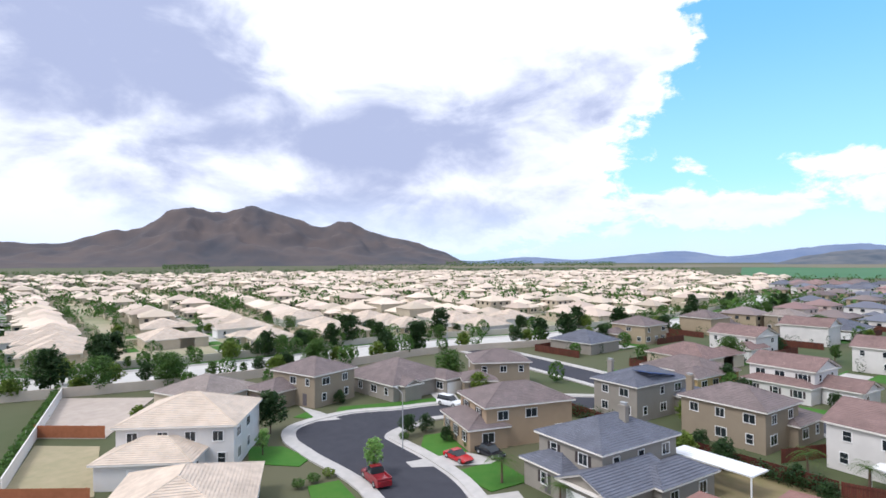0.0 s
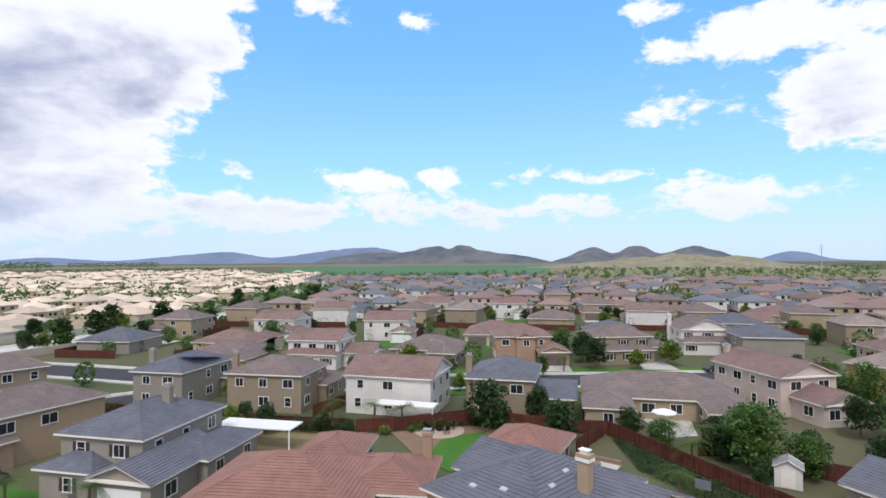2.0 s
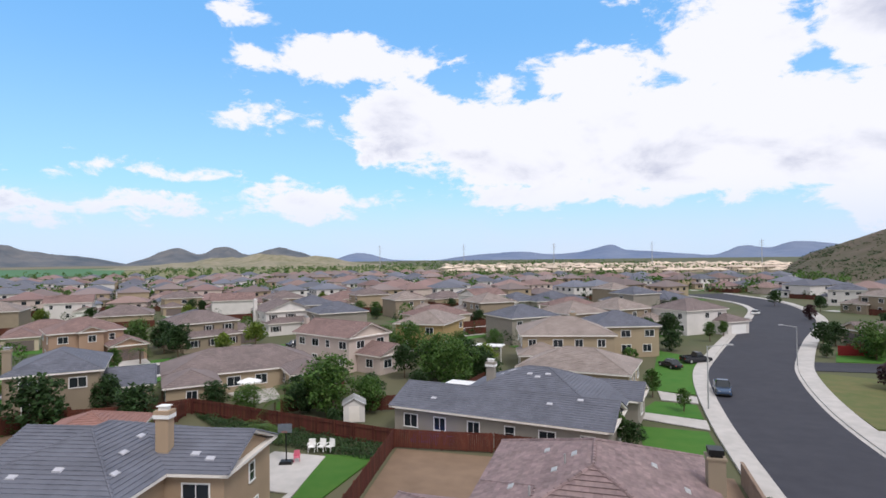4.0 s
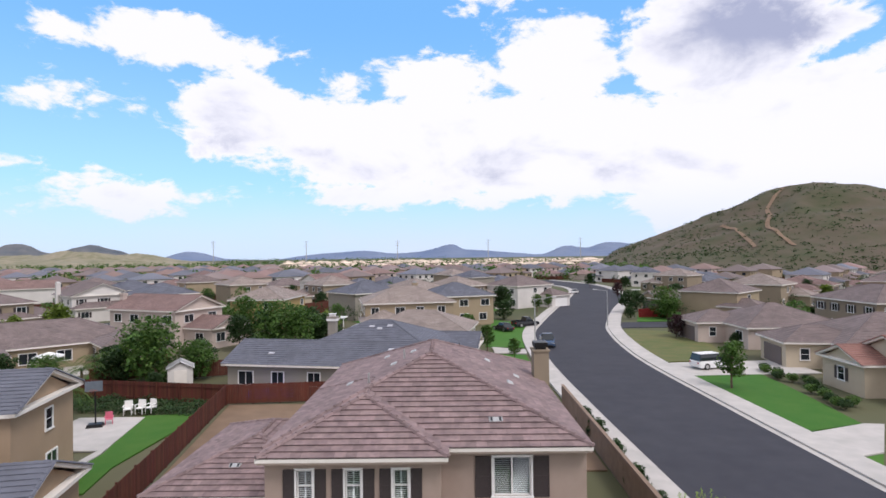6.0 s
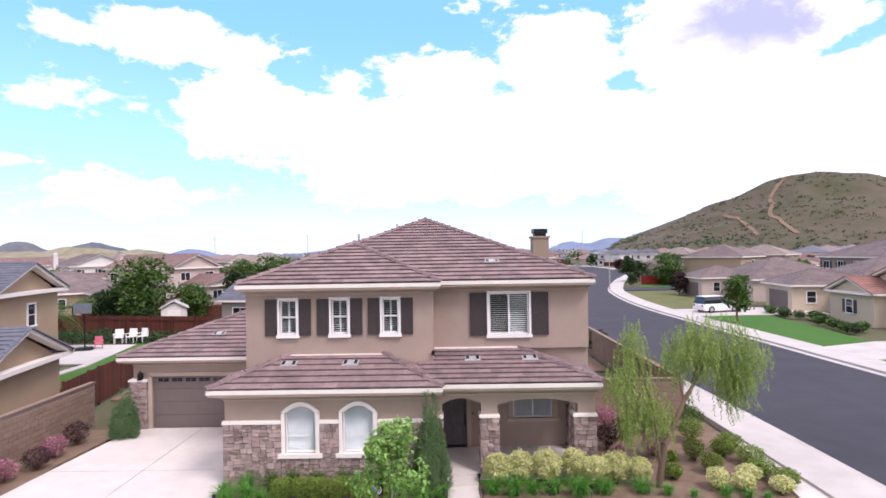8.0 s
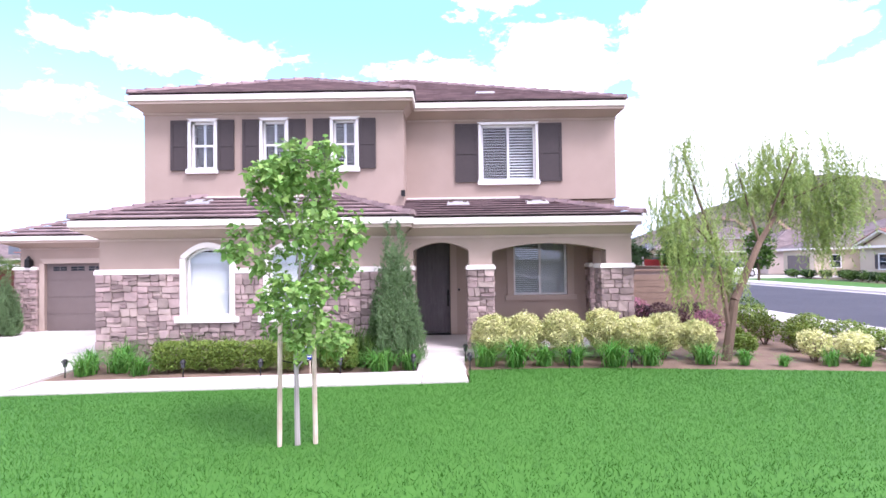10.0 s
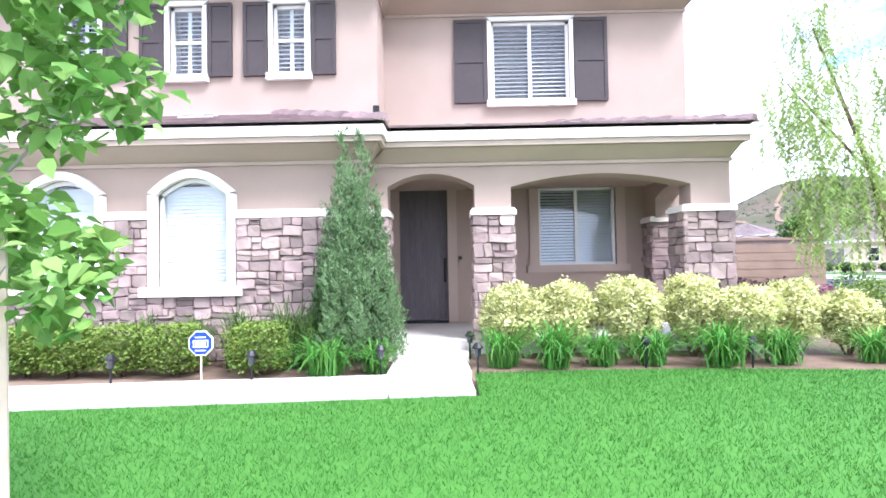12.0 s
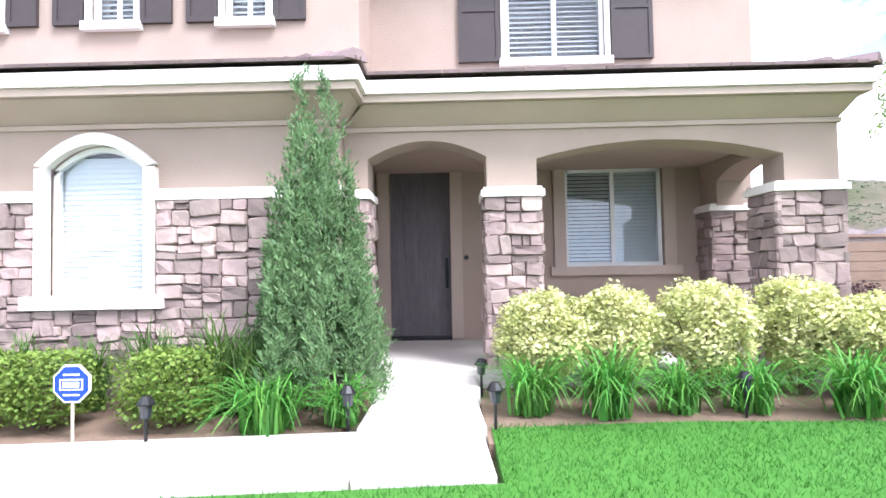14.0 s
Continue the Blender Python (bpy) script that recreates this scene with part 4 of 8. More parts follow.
def fill_estate():
    rng = random.Random(5)
    made = {}
    far = []
    for block in range(-14, 38):
        for row in (0, 1):
            v = 131 + block * 56 + row * 26
            for k in range(-70, 70):
                u = k * 15.6 + rng.uniform(-1.5, 1.5)
                vv = v + rng.uniform(-1.5, 1.5) + 8 * math.sin(u / 90.0 + block) + (10 * math.sin(u / 47.0 + 2.1 * block) if u - v < -420 else 0)
                x, y = 0.7071 * (u - vv), 0.7071 * (u + vv)
                d = math.hypot(x - 2, y - 2)
                az = math.degrees(math.atan2(-x, y))
                if d > 1150 or d < 70 or not (-48 < az < 150):
                    continue
                if az < -16 and d > 330 or -16 <= az < 16 and 430 < d < 640:
                    continue
                if 44 < az < 76 and d > 860 or 16 < az <= 44 and d > 560:
                    continue
                away, s = side_of(AVENUE, x, y)
                west = s < 0
                if -16 <= az < 16 and d > 600:
                    west = True
                if away < 20 or (not west and d > 620):
                    continue
                if min(side_of(BACK_STREET, x, y)[0], side_of(STREET, x, y)[0], side_of(STREET_IN, x, y)[0]) < 13 or side_of(ROAD_W, x, y)[0] < 16 or side_of(ROAD_E, x, y)[0] < 16:
                    continue
                if any((x - a) ** 2 + (y - b) ** 2 < 15.0 ** 2 for a, b in PLACED) or (d < 100 and abs(x) < 110 and y < 60):
                    continue
                if rng.random() < 0.05 or (not west and az > 96 and d < 190):
                    continue
                rot = 45 + (0 if row else 180) + rng.uniform(-6, 6)
                LOTS.append((x, y, rot, west, d))
                if d < 235:
                    types = SUNLIT_TYPES if west else TYPES
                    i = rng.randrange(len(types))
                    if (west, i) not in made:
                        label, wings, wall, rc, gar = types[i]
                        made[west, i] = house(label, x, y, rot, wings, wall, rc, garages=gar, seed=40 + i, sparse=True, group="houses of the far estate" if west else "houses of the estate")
                    else:
                        copy_thing(made[west, i], pose(x, y, 0, 0, 0, rot))
                    PLACED.append((x, y))
                else:
                    far.append((x, y, rot, west, rng.random()))
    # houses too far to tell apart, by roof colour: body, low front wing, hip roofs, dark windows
    # the first kind's pale roofs have sunlight painted into the colour
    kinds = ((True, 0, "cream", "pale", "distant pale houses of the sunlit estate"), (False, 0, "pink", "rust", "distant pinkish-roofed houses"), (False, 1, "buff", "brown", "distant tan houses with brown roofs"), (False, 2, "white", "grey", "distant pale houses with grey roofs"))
    for west, pick, wall, rc, name in kinds:
        mesh = {"wall": ([], []), "roof": ([], []), "window": ([], [])}
        for x, y, rot, w, r in far:
            if w != west or (not west and int(r * 97) % 3 != pick):
                continue
            c, s = math.cos(radians(rot)), math.sin(radians(rot))
            at = lambda px, py, pz: (x + c * px - s * py, y + s * px + c * py, pz)  # noqa: E731

            def body(x0, x1, y0, y1, e):
                v, f = mesh["wall"]
                n = len(v)
                v += [at(px, py, pz) for pz in (0, e) for px, py in ((x0, y0), (x1, y0), (x1, y1), (x0, y1))]
                f += [(n, n + 1, n + 5, n + 4), (n + 1, n + 2, n + 6, n + 5), (n + 2, n + 3, n + 7, n + 6), (n + 3, n, n + 4, n + 7)]
                v, f = mesh["roof"]
                n, o = len(v), 0.5
                run = min(x1 - x0, y1 - y0) / 2 + o
                mx, my = (x0 + x1) / 2, (y0 + y1) / 2
                kx, ky = max(0.05, (x1 - x0) / 2 + o - run), max(0.05, (y1 - y0) / 2 + o - run)
                v += [at(px, py, e) for px, py in ((x0 - o, y0 - o), (x1 + o, y0 - o), (x1 + o, y1 + o), (x0 - o, y1 + o))]
                if x1 - x0 >= y1 - y0:
                    v += [at(mx - kx, my, e + run * 0.4), at(mx + kx, my, e + run * 0.4)]
                    f += [(n, n + 1, n + 5, n + 4), (n + 1, n + 2, n + 5), (n + 2, n + 3, n + 4, n + 5), (n + 3, n, n + 4)]
                else:
                    v += [at(mx, my - ky, e + run * 0.4), at(mx, my + ky, e + run * 0.4)]
                    f += [(n, n + 1, n + 4), (n + 1, n + 2, n + 5, n + 4), (n + 2, n + 3, n + 5), (n + 3, n, n + 4, n + 5)]
                v, f = mesh["window"]
                for z in ((1.5,) if e < 4 else (1.5, 4.2)):
                    for k in (0.2, 0.5, 0.8):
                        for side in range(4):
                            if (k * 37 + r * 91 + side * 3 + z) % 1 > 0.62:
                                continue
                            n = len(v)
                            if side % 2 == 0:
                                px, py = x0 + (x1 - x0) * k, (y0 - 0.05) if side == 0 else (y1 + 0.05)
                                v += [at(px + q, py, z + g) for q, g in ((-0.7, -0.6), (0.7, -0.6), (0.7, 0.6), (-0.7, 0.6))]
                            else:
                                px, py = (x1 + 0.05) if side == 1 else (x0 - 0.05), y0 + (y1 - y0) * k
                                v += [at(px, py + q, z + g) for q, g in ((-0.7, -0.6), (0.7, -0.6), (0.7, 0.6), (-0.7, 0.6))]
                            f.append((n, n + 1, n + 2, n + 3))

            hw, hd = 5.6 + r * 1.6, 5.2 + (r * 7 % 1) * 1.4
            e = 5.4 if (r * 13 % 1) > (0.85 if west else 0.45) else 2.9
            body(-hw, hw, -hd, hd, e)
            g = -hw - 0.4 if (r * 31 % 1) < 0.5 else hw - 5.6
            body(g, g + 6.0, -hd - 4.0, -hd + 3.5, 2.85)
        base = thing("far_houses", name, "houses", kind="stuff")
        for nm, m in (("wall", WALL[wall]), ("roof", ROOF_FAR[rc]), ("window", PANE)):
            me = bpy.data.meshes.new(nm)
            me.from_pydata(mesh[nm][0], [], mesh[nm][1])
            me.materials.append(m)
            part(nm, None, None, base, data=me)


def lots():
    """Front lawns, drives, yard fences and hedges of the estate's plots, too many to count."""
    rng = random.Random(31)
    sheets = {k: ([], []) for k in ("front_lawns", "front_drives", "yard_fences", "hedges", "pale_hedges", "yard_walls")}

    def slab(kind, at, x0, x1, y0, y1, z0, z1):
        v, f = sheets[kind]
        n = len(v)
        v += [at(px, py, z) for z in (z0, z1) for px, py in ((x0, y0), (x1, y0), (x1, y1), (x0, y1))]
        f += [(n + i, n + (i + 1) % 4, n + 4 + (i + 1) % 4, n + 4 + i) for i in range(4)] + [(n + 4, n + 5, n + 6, n + 7)]

    for x, y, rot, west, d in LOTS:
        c, s = math.cos(radians(rot)), math.sin(radians(rot))
        at = lambda px, py, pz: (x + c * px - s * py, y + s * px + c * py, pz)  # noqa: E731
        if d > 520:
            continue
        drive = rng.choice((-4, 4))
        slab("front_drives", at, drive - 2.6, drive + 2.6, -16.0, -9.5, -0.1, -0.04)
        slab("front_lawns", at, -7.3, drive - 2.7, -15.5, -6.0, -0.1, -0.06)
        slab("front_lawns", at, drive + 2.7, 7.3, -15.5, -6.0, -0.1, -0.06)
        if rng.random() < 0.55:
            slab("front_lawns", at, -6.5, rng.uniform(0, 6.5), 8.0, 11.5, -0.1, -0.06)
        k = "yard_walls" if west else "yard_fences"
        slab(k, at, -7.7, 7.7, 12.4, 12.5, -0.1, 1.75)
        slab(k, at, 7.6, 7.7, -2.0, 12.4, -0.1, 1.75)
        v, f = sheets["pale_hedges" if west else "hedges"]
        for _ in range(rng.randint(9, 14) if d < 330 else 5):
            side = rng.choice((-1, 1))
            px, py = rng.choice(((side * 7.2, rng.uniform(-14, 12)), (rng.uniform(-7, 7), 11.6), (rng.uniform(-7, 7), -7.4), (rng.uniform(-7, 7), 9.8)))
            r, h = rng.uniform(0.6, 1.9), rng.uniform(0.9, 4.4)
            q = 0.26 if d < 240 else 0.5
            for _ in range(70 if d < 240 else 26):
                e = Vector((rng.gauss(0, 1), rng.gauss(0, 1), rng.gauss(0, 1))).normalized() * rng.uniform(0.7, 1.0)
                p = Vector(at(px + e.x * r, py + e.y * r, h * 0.5 + e.z * h * 0.5))
                n = len(v)
                v += [tuple(p + Vector((rng.uniform(-q, q), rng.uniform(-q, q), rng.uniform(-q, q)))) for _ in range(3)]
                f.append((n, n + 1, n + 2))
    for nm, m, lab, cat in (("front_lawns", LAWN_FAR, "green front lawns of the estate's plots", "lawn"), ("front_drives", CONCRETE_FAR, "pale concrete drives before the garages", "driveway"), ("yard_fences", FENCE, "dark red-brown board fences between the yards", "fence"),
                            ("yard_walls", WALL["cream"], "pale garden walls of the sunlit estate", "wall"), ("hedges", LEAF_DARK, "dark green garden shrubs between the houses", "shrubs"), ("pale_hedges", LEAF_MID, "green garden shrubs of the sunlit estate", "shrubs")):
        me = bpy.data.meshes.new(nm)
        me.from_pydata(sheets[nm][0], [], sheets[nm][1])
        me.materials.append(m)
        tagged(part(nm, None, None, data=me), lab, cat, kind="stuff")


ROOF_FAR = {k: surf("roof_far_" + k, ROOF_COLOURS[k], tuple(c * 0.75 for c in ROOF_COLOURS[k]), 0.05, 0.9, 0, 1, island=0.25) for k in ("pale", "rust", "brown", "grey")}
fill_estate()
lots()


# ---------------------------------------------------------------- plants
def leaves(points, size, rng, flat=0.0, long=1.0, droop=0.0, oval=False):
    """Small leaves, each of two triangles folded along its rib, at the given points."""
    v, f = [], []
    for p in points:
        s = size * rng.uniform(0.6, 1.35)
        a, t = rng.uniform(0, 2 * math.pi), rng.uniform(-0.9, 0.9) * (1 - flat) - droop
        d = Vector((math.cos(a) * math.cos(t), math.sin(a) * math.cos(t), math.sin(t)))
        e = d.cross(Vector((rng.uniform(-1, 1), rng.uniform(-1, 1), 1.2))).normalized() * s * 0.45
        n = len(v)
        q = Vector(p)
        if oval:
            dip = Vector((0, 0, s * 0.10))
            v += [q, q + d * s * 0.28 + e * 0.86 + dip, q + d * s * 0.62 + e * 0.80 + dip, q + d * s * 1.08 - dip, q + d * s * 0.62 - e * 0.80 + dip, q + d * s * 0.28 - e * 0.86 + dip]
            f += [(n, n + 1, n + 2, n + 3), (n, n + 3, n + 4, n + 5)]
            continue
        v += [q, q + d * s * long * 0.5 + e, q + d * s * long, q + d * s * long * 0.5 - e + Vector((0, 0, s * 0.12))]
        f += [(n, n + 1, n + 2), (n, n + 2, n + 3)]
    return v, f


def leaf_mesh(name, points, size, mat, seed=0, **more):
    me = bpy.data.meshes.new(name)
    v, f = leaves(points, size, random.Random(seed), **more)
    me.from_pydata([tuple(p) for p in v], [], f)
    me.materials.append(mat)
    return me


def clumps(rng, count, blobs, per):
    """Points in and on uneven blobs: (x, y, z, radius, flattening)."""
    out = []
    for i in range(count):
        x, y, z, r, k = blobs[rng.randrange(len(blobs))]
        d = Vector((rng.gauss(0, 1), rng.gauss(0, 1), rng.gauss(0, 1))).normalized() * r * rng.uniform(0.55, 1.0) ** 0.5
        c = Vector((x + d.x, y + d.y, z + d.z * k))
        for _ in range(per):
            out.append(c + Vector((rng.gauss(0, 1), rng.gauss(0, 1), rng.gauss(0, 0.8))) * r * 0.13)
    return out


def tree(label, x, y, height, spread, mat, seed=0, count=420, per=6, size=0.16, stem=0.28, trunk_r=0.12, category="tree", group="", rot=0.0, low=0.35, bark=None, **leaf_shape):
    rng = random.Random(seed)
    t = thing("tree", label, category, x, y, 0, rot, group)
    bm = bmesh.new()
    top = height * 0.75
    pts = [Vector((0, 0, -0.1)), Vector((rng.uniform(-0.1, 0.1), rng.uniform(-0.1, 0.1), height * low)), Vector((rng.uniform(-0.2, 0.2), rng.uniform(-0.2, 0.2), top))]
    tube(bm, pts[0], pts[1], trunk_r, trunk_r * 0.75)
    tube(bm, pts[1], pts[2], trunk_r * 0.75, trunk_r * 0.2)
    blobs = []
    for i in range(9):
        a = 2.4 * i + rng.uniform(-0.4, 0.4)
        z = height * (low + (0.92 - low) * (i + 0.5) / 9)
        r = spread * (1 - 0.55 * abs((i - 3.5) / 6)) * rng.uniform(0.55, 0.8)
        end = Vector((math.cos(a) * r, math.sin(a) * r, z))
        tube(bm, (0, 0, max(height * low * 0.8, z - height * 0.18)), end, trunk_r * 0.35, trunk_r * 0.08, 5)
        blobs.append((end.x * 0.8, end.y * 0.8, z, spread * rng.uniform(0.36, 0.52), 0.8))
    blobs.append((0, 0, height * 0.87, spread * 0.4, 1.0))
    part("trunk", bm, bark or BARK, t)
    part("crown", None, None, t, data=leaf_mesh("crown", clumps(rng, count, blobs, per), size, mat, seed, **leaf_shape))
    return t


FOREST = [tree("broad green street tree", -74.5, -39.5, 6.2, 2.9, LEAF_DARK, 11, 500, 6, 0.34), tree("rounded leafy garden tree", -48.5, 52.5, 4.4, 2.6, LEAF_DARK, 12, 420, 6, 0.30, low=0.2),
          tree("bright green garden tree", -29.5, 62.0, 6.6, 3.9, LEAF_MID, 13, 760, 6, 0.32, low=0.16), tree("young light green tree by the kerb", -61.8, -19.2, 4.6, 1.35, LEAF_PEAR, 14, 260, 6, 0.24)]


# ---------------------------------------------------------------- the house the camera comes down to
HOME = thing("main_house", "two-storey tan stucco house with stone veneer and dark shutters", "house")
PLACED.append((2, 28))


def wall_run(bm, x0, x1, y0, y1, z0, z1, holes=(), swap=False):
    """A wall along x with openings: hx0, hx1, sill, spring and crown of the head. swap: along y instead."""
    def body(a, b, lo, hi_a, hi_b, top):
        pts = [(a, y0, lo), (b, y0, lo), (b, y1, lo), (a, y1, lo), (a, y0, hi_a), (b, y0, hi_b), (b, y1, hi_b), (a, y1, hi_a)]
        if top is not None:
            pts = [(a, y0, hi_a), (b, y0, hi_b), (b, y1, hi_b), (a, y1, hi_a), (a, y0, top), (b, y0, top), (b, y1, top), (a, y1, top)]
        hexa(bm, [(q, p, r) for p, q, r in pts] if swap else pts)

    at = x0
    for hx0, hx1, sill, spring, crown in sorted(holes):
        if hx0 > at + 1e-4:
            body(at, hx0, z0, z1, z1, None)
        n = 14 if crown > spring + 0.01 else 1
        head = lambda x: spring + (crown - spring) * (1 - ((x - (hx0 + hx1) / 2) / ((hx1 - hx0) / 2)) ** 2)  # noqa: E731
        if sill > z0 + 0.01:
            body(hx0, hx1, z0, sill, sill, None)
        for i in range(n):
            a, b = hx0 + (hx1 - hx0) * i / n, hx0 + (hx1 - hx0) * (i + 1) / n
            body(a, b, 0, head(a), head(b), z1)
        at = hx1
    if x1 > at + 1e-4:
        body(at, x1, z0, z1, z1, None)
    bmesh.ops.remove_doubles(bm, verts=bm.verts[:], dist=0.001)
    return bm


def surround(name, x0, x1, sill, spring, crown, y, t=0.15, dep=0.09, material=TRIM, parent=HOME, foot=0.13, over=0.1, head_over=0.0):
    """A moulded trim round an opening on the front, arched at the head, with a sill below."""
    bm = bmesh.new()
    n = 14 if crown > spring + 0.01 else 1
    box(bm, x0 - t, x0, y - dep, y + 0.02, sill, spring)
    box(bm, x1, x1 + t, y - dep, y + 0.02, sill, spring)
    c, hw = (x0 + x1) / 2, (x1 - x0) / 2
    inner = lambda k: (x0 + (x1 - x0) * k, spring + (crown - spring) * (1 - (2 * k - 1) ** 2))  # noqa: E731
    outer = lambda k: (x0 - t - head_over + (x1 - x0 + 2 * t + 2 * head_over) * k, spring + (t if n == 1 else t * 0.3) + (crown - spring + (0 if n == 1 else t * 0.75)) * (1 - (2 * k - 1) ** 2))  # noqa: E731
    for i in range(n):
        (ax, az), (bx, bz), (cx, cz), (dx, dz) = inner(i / n), inner((i + 1) / n), outer((i + 1) / n), outer(i / n)
        hexa(bm, [(ax, y - dep, az), (bx, y - dep, bz), (bx, y + 0.02, bz), (ax, y + 0.02, az), (dx, y - dep, dz), (cx, y - dep, cz), (cx, y + 0.02, cz), (dx, y + 0.02, dz)])
    if foot:
        box(bm, x0 - t - over, x1 + t + over, y - dep - 0.05, y + 0.02, sill - foot, sill)
    return part(name, bm, material, parent)


def sash(x0, x1, z0, z1, y, uprights=0, bars=0, material=WHITE, parent=HOME, arch=0.0):
    """A window: frame, panes, glazing bars, set in an opening."""
    bm = bmesh.new()
    t = 0.055
    box(bm, x0, x0 + t, y, y + 0.06, z0, z1)
    box(bm, x1 - t, x1, y, y + 0.06, z0, z1)
    box(bm, x0 + t, x1 - t, y, y + 0.06, z0, z0 + t)
    n = 12 if arch else 1
    for i in range(n):
        p = lambda k: (x0 + (x1 - x0) * k, z1 + arch * (1 - (2 * k - 1) ** 2))  # noqa: E731
        (ax, az), (bx, bz) = p(i / n), p((i + 1) / n)
        hexa(bm, [(ax, y, az - t), (bx, y, bz - t), (bx, y + 0.06, bz - t), (ax, y + 0.06, az - t), (ax, y, az), (bx, y, bz), (bx, y + 0.06, bz), (ax, y + 0.06, az)])
    w = part("window", bm, material, parent)
    xs = [x0 + t + (x1 - x0 - 2 * t) * i / (uprights + 1) for i in range(uprights + 2)]
    for i in range(uprights):
        part("mullion", boxes((xs[i + 1] - 0.03, xs[i + 1] + 0.03, y + 0.005, y + 0.055, z0 + t, z1 - t)), material, w)
    for i in range(bars):
        z = z0 + (z1 - z0) * (i + 1) / (bars + 1)
        part("glazing_bar", boxes((x0 + t, x1 - t, y + 0.008, y + 0.05, z - 0.025, z + 0.025)), material, w)
    for a, b in zip(xs, xs[1:]):
        bm = bmesh.new()
        f = lambda x: z1 - t + arch * (1 - (2 * (x - x0) / (x1 - x0) - 1) ** 2)  # noqa: E731
        rim = [(a, z0 + t), (b, z0 + t)] + [(b + (a - b) * i / n, f(b + (a - b) * i / n)) for i in range(n + 1)]
        near, back = [bm.verts.new((x, y + 0.03, z)) for x, z in rim], [bm.verts.new((x, y + 0.036, z)) for x, z in rim]
        bm.faces.new(near)
        bm.faces.new(back[::-1])
        for i in range(len(rim)):
            k = (i + 1) % len(rim)
            bm.faces.new((near[k], near[i], back[i], back[k]))
        g = part("pane", bm, PANE_CLEAR, w)
        g.visible_shadow = False
    return w


def blind(x0, x1, z0, z1, y, parent, pitch=0.05, tilt=0.9, material=WHITE, name="blind"):
    """Slats behind a pane, with an added dark sheet in place of the room's shade."""
    bm = bmesh.new()
    n = int((z1 - z0) / pitch)
    for i in range(n):
        z = z0 + (i + 0.5) * pitch
        dy, dz = 0.5 * pitch * math.cos(tilt) * (1 if tilt > 1 else 0.8), 0.58 * pitch * math.sin(tilt)
        hexa(bm, [(x0, y - dy, z - dz), (x1, y - dy, z - dz), (x1, y + dy, z + dz - 0.004), (x0, y + dy, z + dz - 0.004), (x0, y - dy, z - dz + 0.004), (x1, y - dy, z - dz + 0.004), (x1, y + dy, z + dz), (x0, y + dy, z + dz)])
    b = part(name, bm, material, parent)
    part("dim_backing", boxes((x0 - 0.05, x1 + 0.05, y + 0.25, y + 0.27, z0 - 0.05, z1 + 0.05)), ROOM_SHADE, parent)
    return b


def eaves(wx0, wx1, wy0, wy1, ex0, ex1, ey0, ey1, z, drop=0.17):
    """A cove from the wall out to a white fascia, all round a wing."""
    bm = bmesh.new()
    hexa(bm, [(wx0 - 0.01, wy0 - 0.01, z - 0.22 - drop), (wx1 + 0.01, wy0 - 0.01, z - 0.22 - drop), (wx1 + 0.01, wy1, z - 0.22 - drop), (wx0 - 0.01, wy1, z - 0.22 - drop),
              (ex0 + 0.10, ey0 + 0.10, z - 0.225), (ex1 - 0.10, ey0 + 0.10, z - 0.225), (ex1 - 0.10, wy1, z - 0.225), (ex0 + 0.10, wy1, z - 0.225)])
    part("cove", bm, STUCCO_COVE, HOME)
    part("fascia", boxes((ex0, ex1, ey0, ey1, z - 0.145, z - 0.012)), TRIM, HOME)
    part("soffit_board", boxes((ex0 + 0.035, ex1 - 0.035, ey0 + 0.035, ey1, z - 0.22, z - 0.147)), STUCCO_COVE, HOME)
    part("frieze", boxes((wx0 - 0.03, wx1 + 0.03, wy0 - 0.03, wy1 - 0.01, z - 0.27 - drop, z - 0.222 - drop)), STUCCO_COVE, HOME)


# lower front wing
ARCHES = [(-1.90, -0.93), (-0.10, 0.87)]
part("wall", wall_run(bmesh.new(), -3.8, 2.75, 20.75, 20.95, -0.1, 2.75, [(a, b, 1.0, 2.25, 2.48) for a, b in ARCHES]), STUCCO, HOME)
part("wall", wall_run(bmesh.new(), 20.95, 26.6, -3.8, -3.6, -0.1, 3.0, swap=True), STUCCO, HOME)
part("wall", wall_run(bmesh.new(), 20.95, 23.5, 2.55, 2.75, -0.1, 2.75, swap=True), STUCCO, HOME)
for a, b in ARCHES:
    surround("window_trim", a, b, 1.0, 2.25, 2.48, 20.75, 0.11)
    w = sash(a, b, 1.0, 2.25, 20.79, arch=0.23)
    blind(a + 0.03, b - 0.03, 1.03, 2.40, 20.885, w, 0.052, 1.25)
    for i, z in enumerate((1.52,)):
        part("glazing_bar", boxes((a + 0.05, b - 0.05, 20.80, 20.815, z - 0.006, z + 0.006)), WHITE, w)
# porch: front with two arches, open side, back wall
part("porch_wall", wall_run(bmesh.new(), 2.752, 7.86, 21.1, 21.5, 2.0, 2.75, [(3.0, 4.24, 0, 2.36, 2.54), (4.76, 7.30, 0, 2.33, 2.50)]), STUCCO, HOME)
part("porch_wall", wall_run(bmesh.new(), 21.5, 23.5, 7.5, 7.86, 2.0, 2.75, [(21.6, 23.0, 0, 2.33, 2.48)], swap=True), STUCCO, HOME)
part("wall", wall_run(bmesh.new(), 2.752, 8.24, 23.5, 23.7, -0.1, 3.7, [(2.95, 3.84, 0.2, 2.64, 2.64), (5.52, 6.94, 1.2, 2.64, 2.64)]), STUCCO, HOME)
part("porch_ceiling", boxes((2.76, 7.5, 21.5, 23.5, 2.62, 2.72)), STUCCO, HOME)
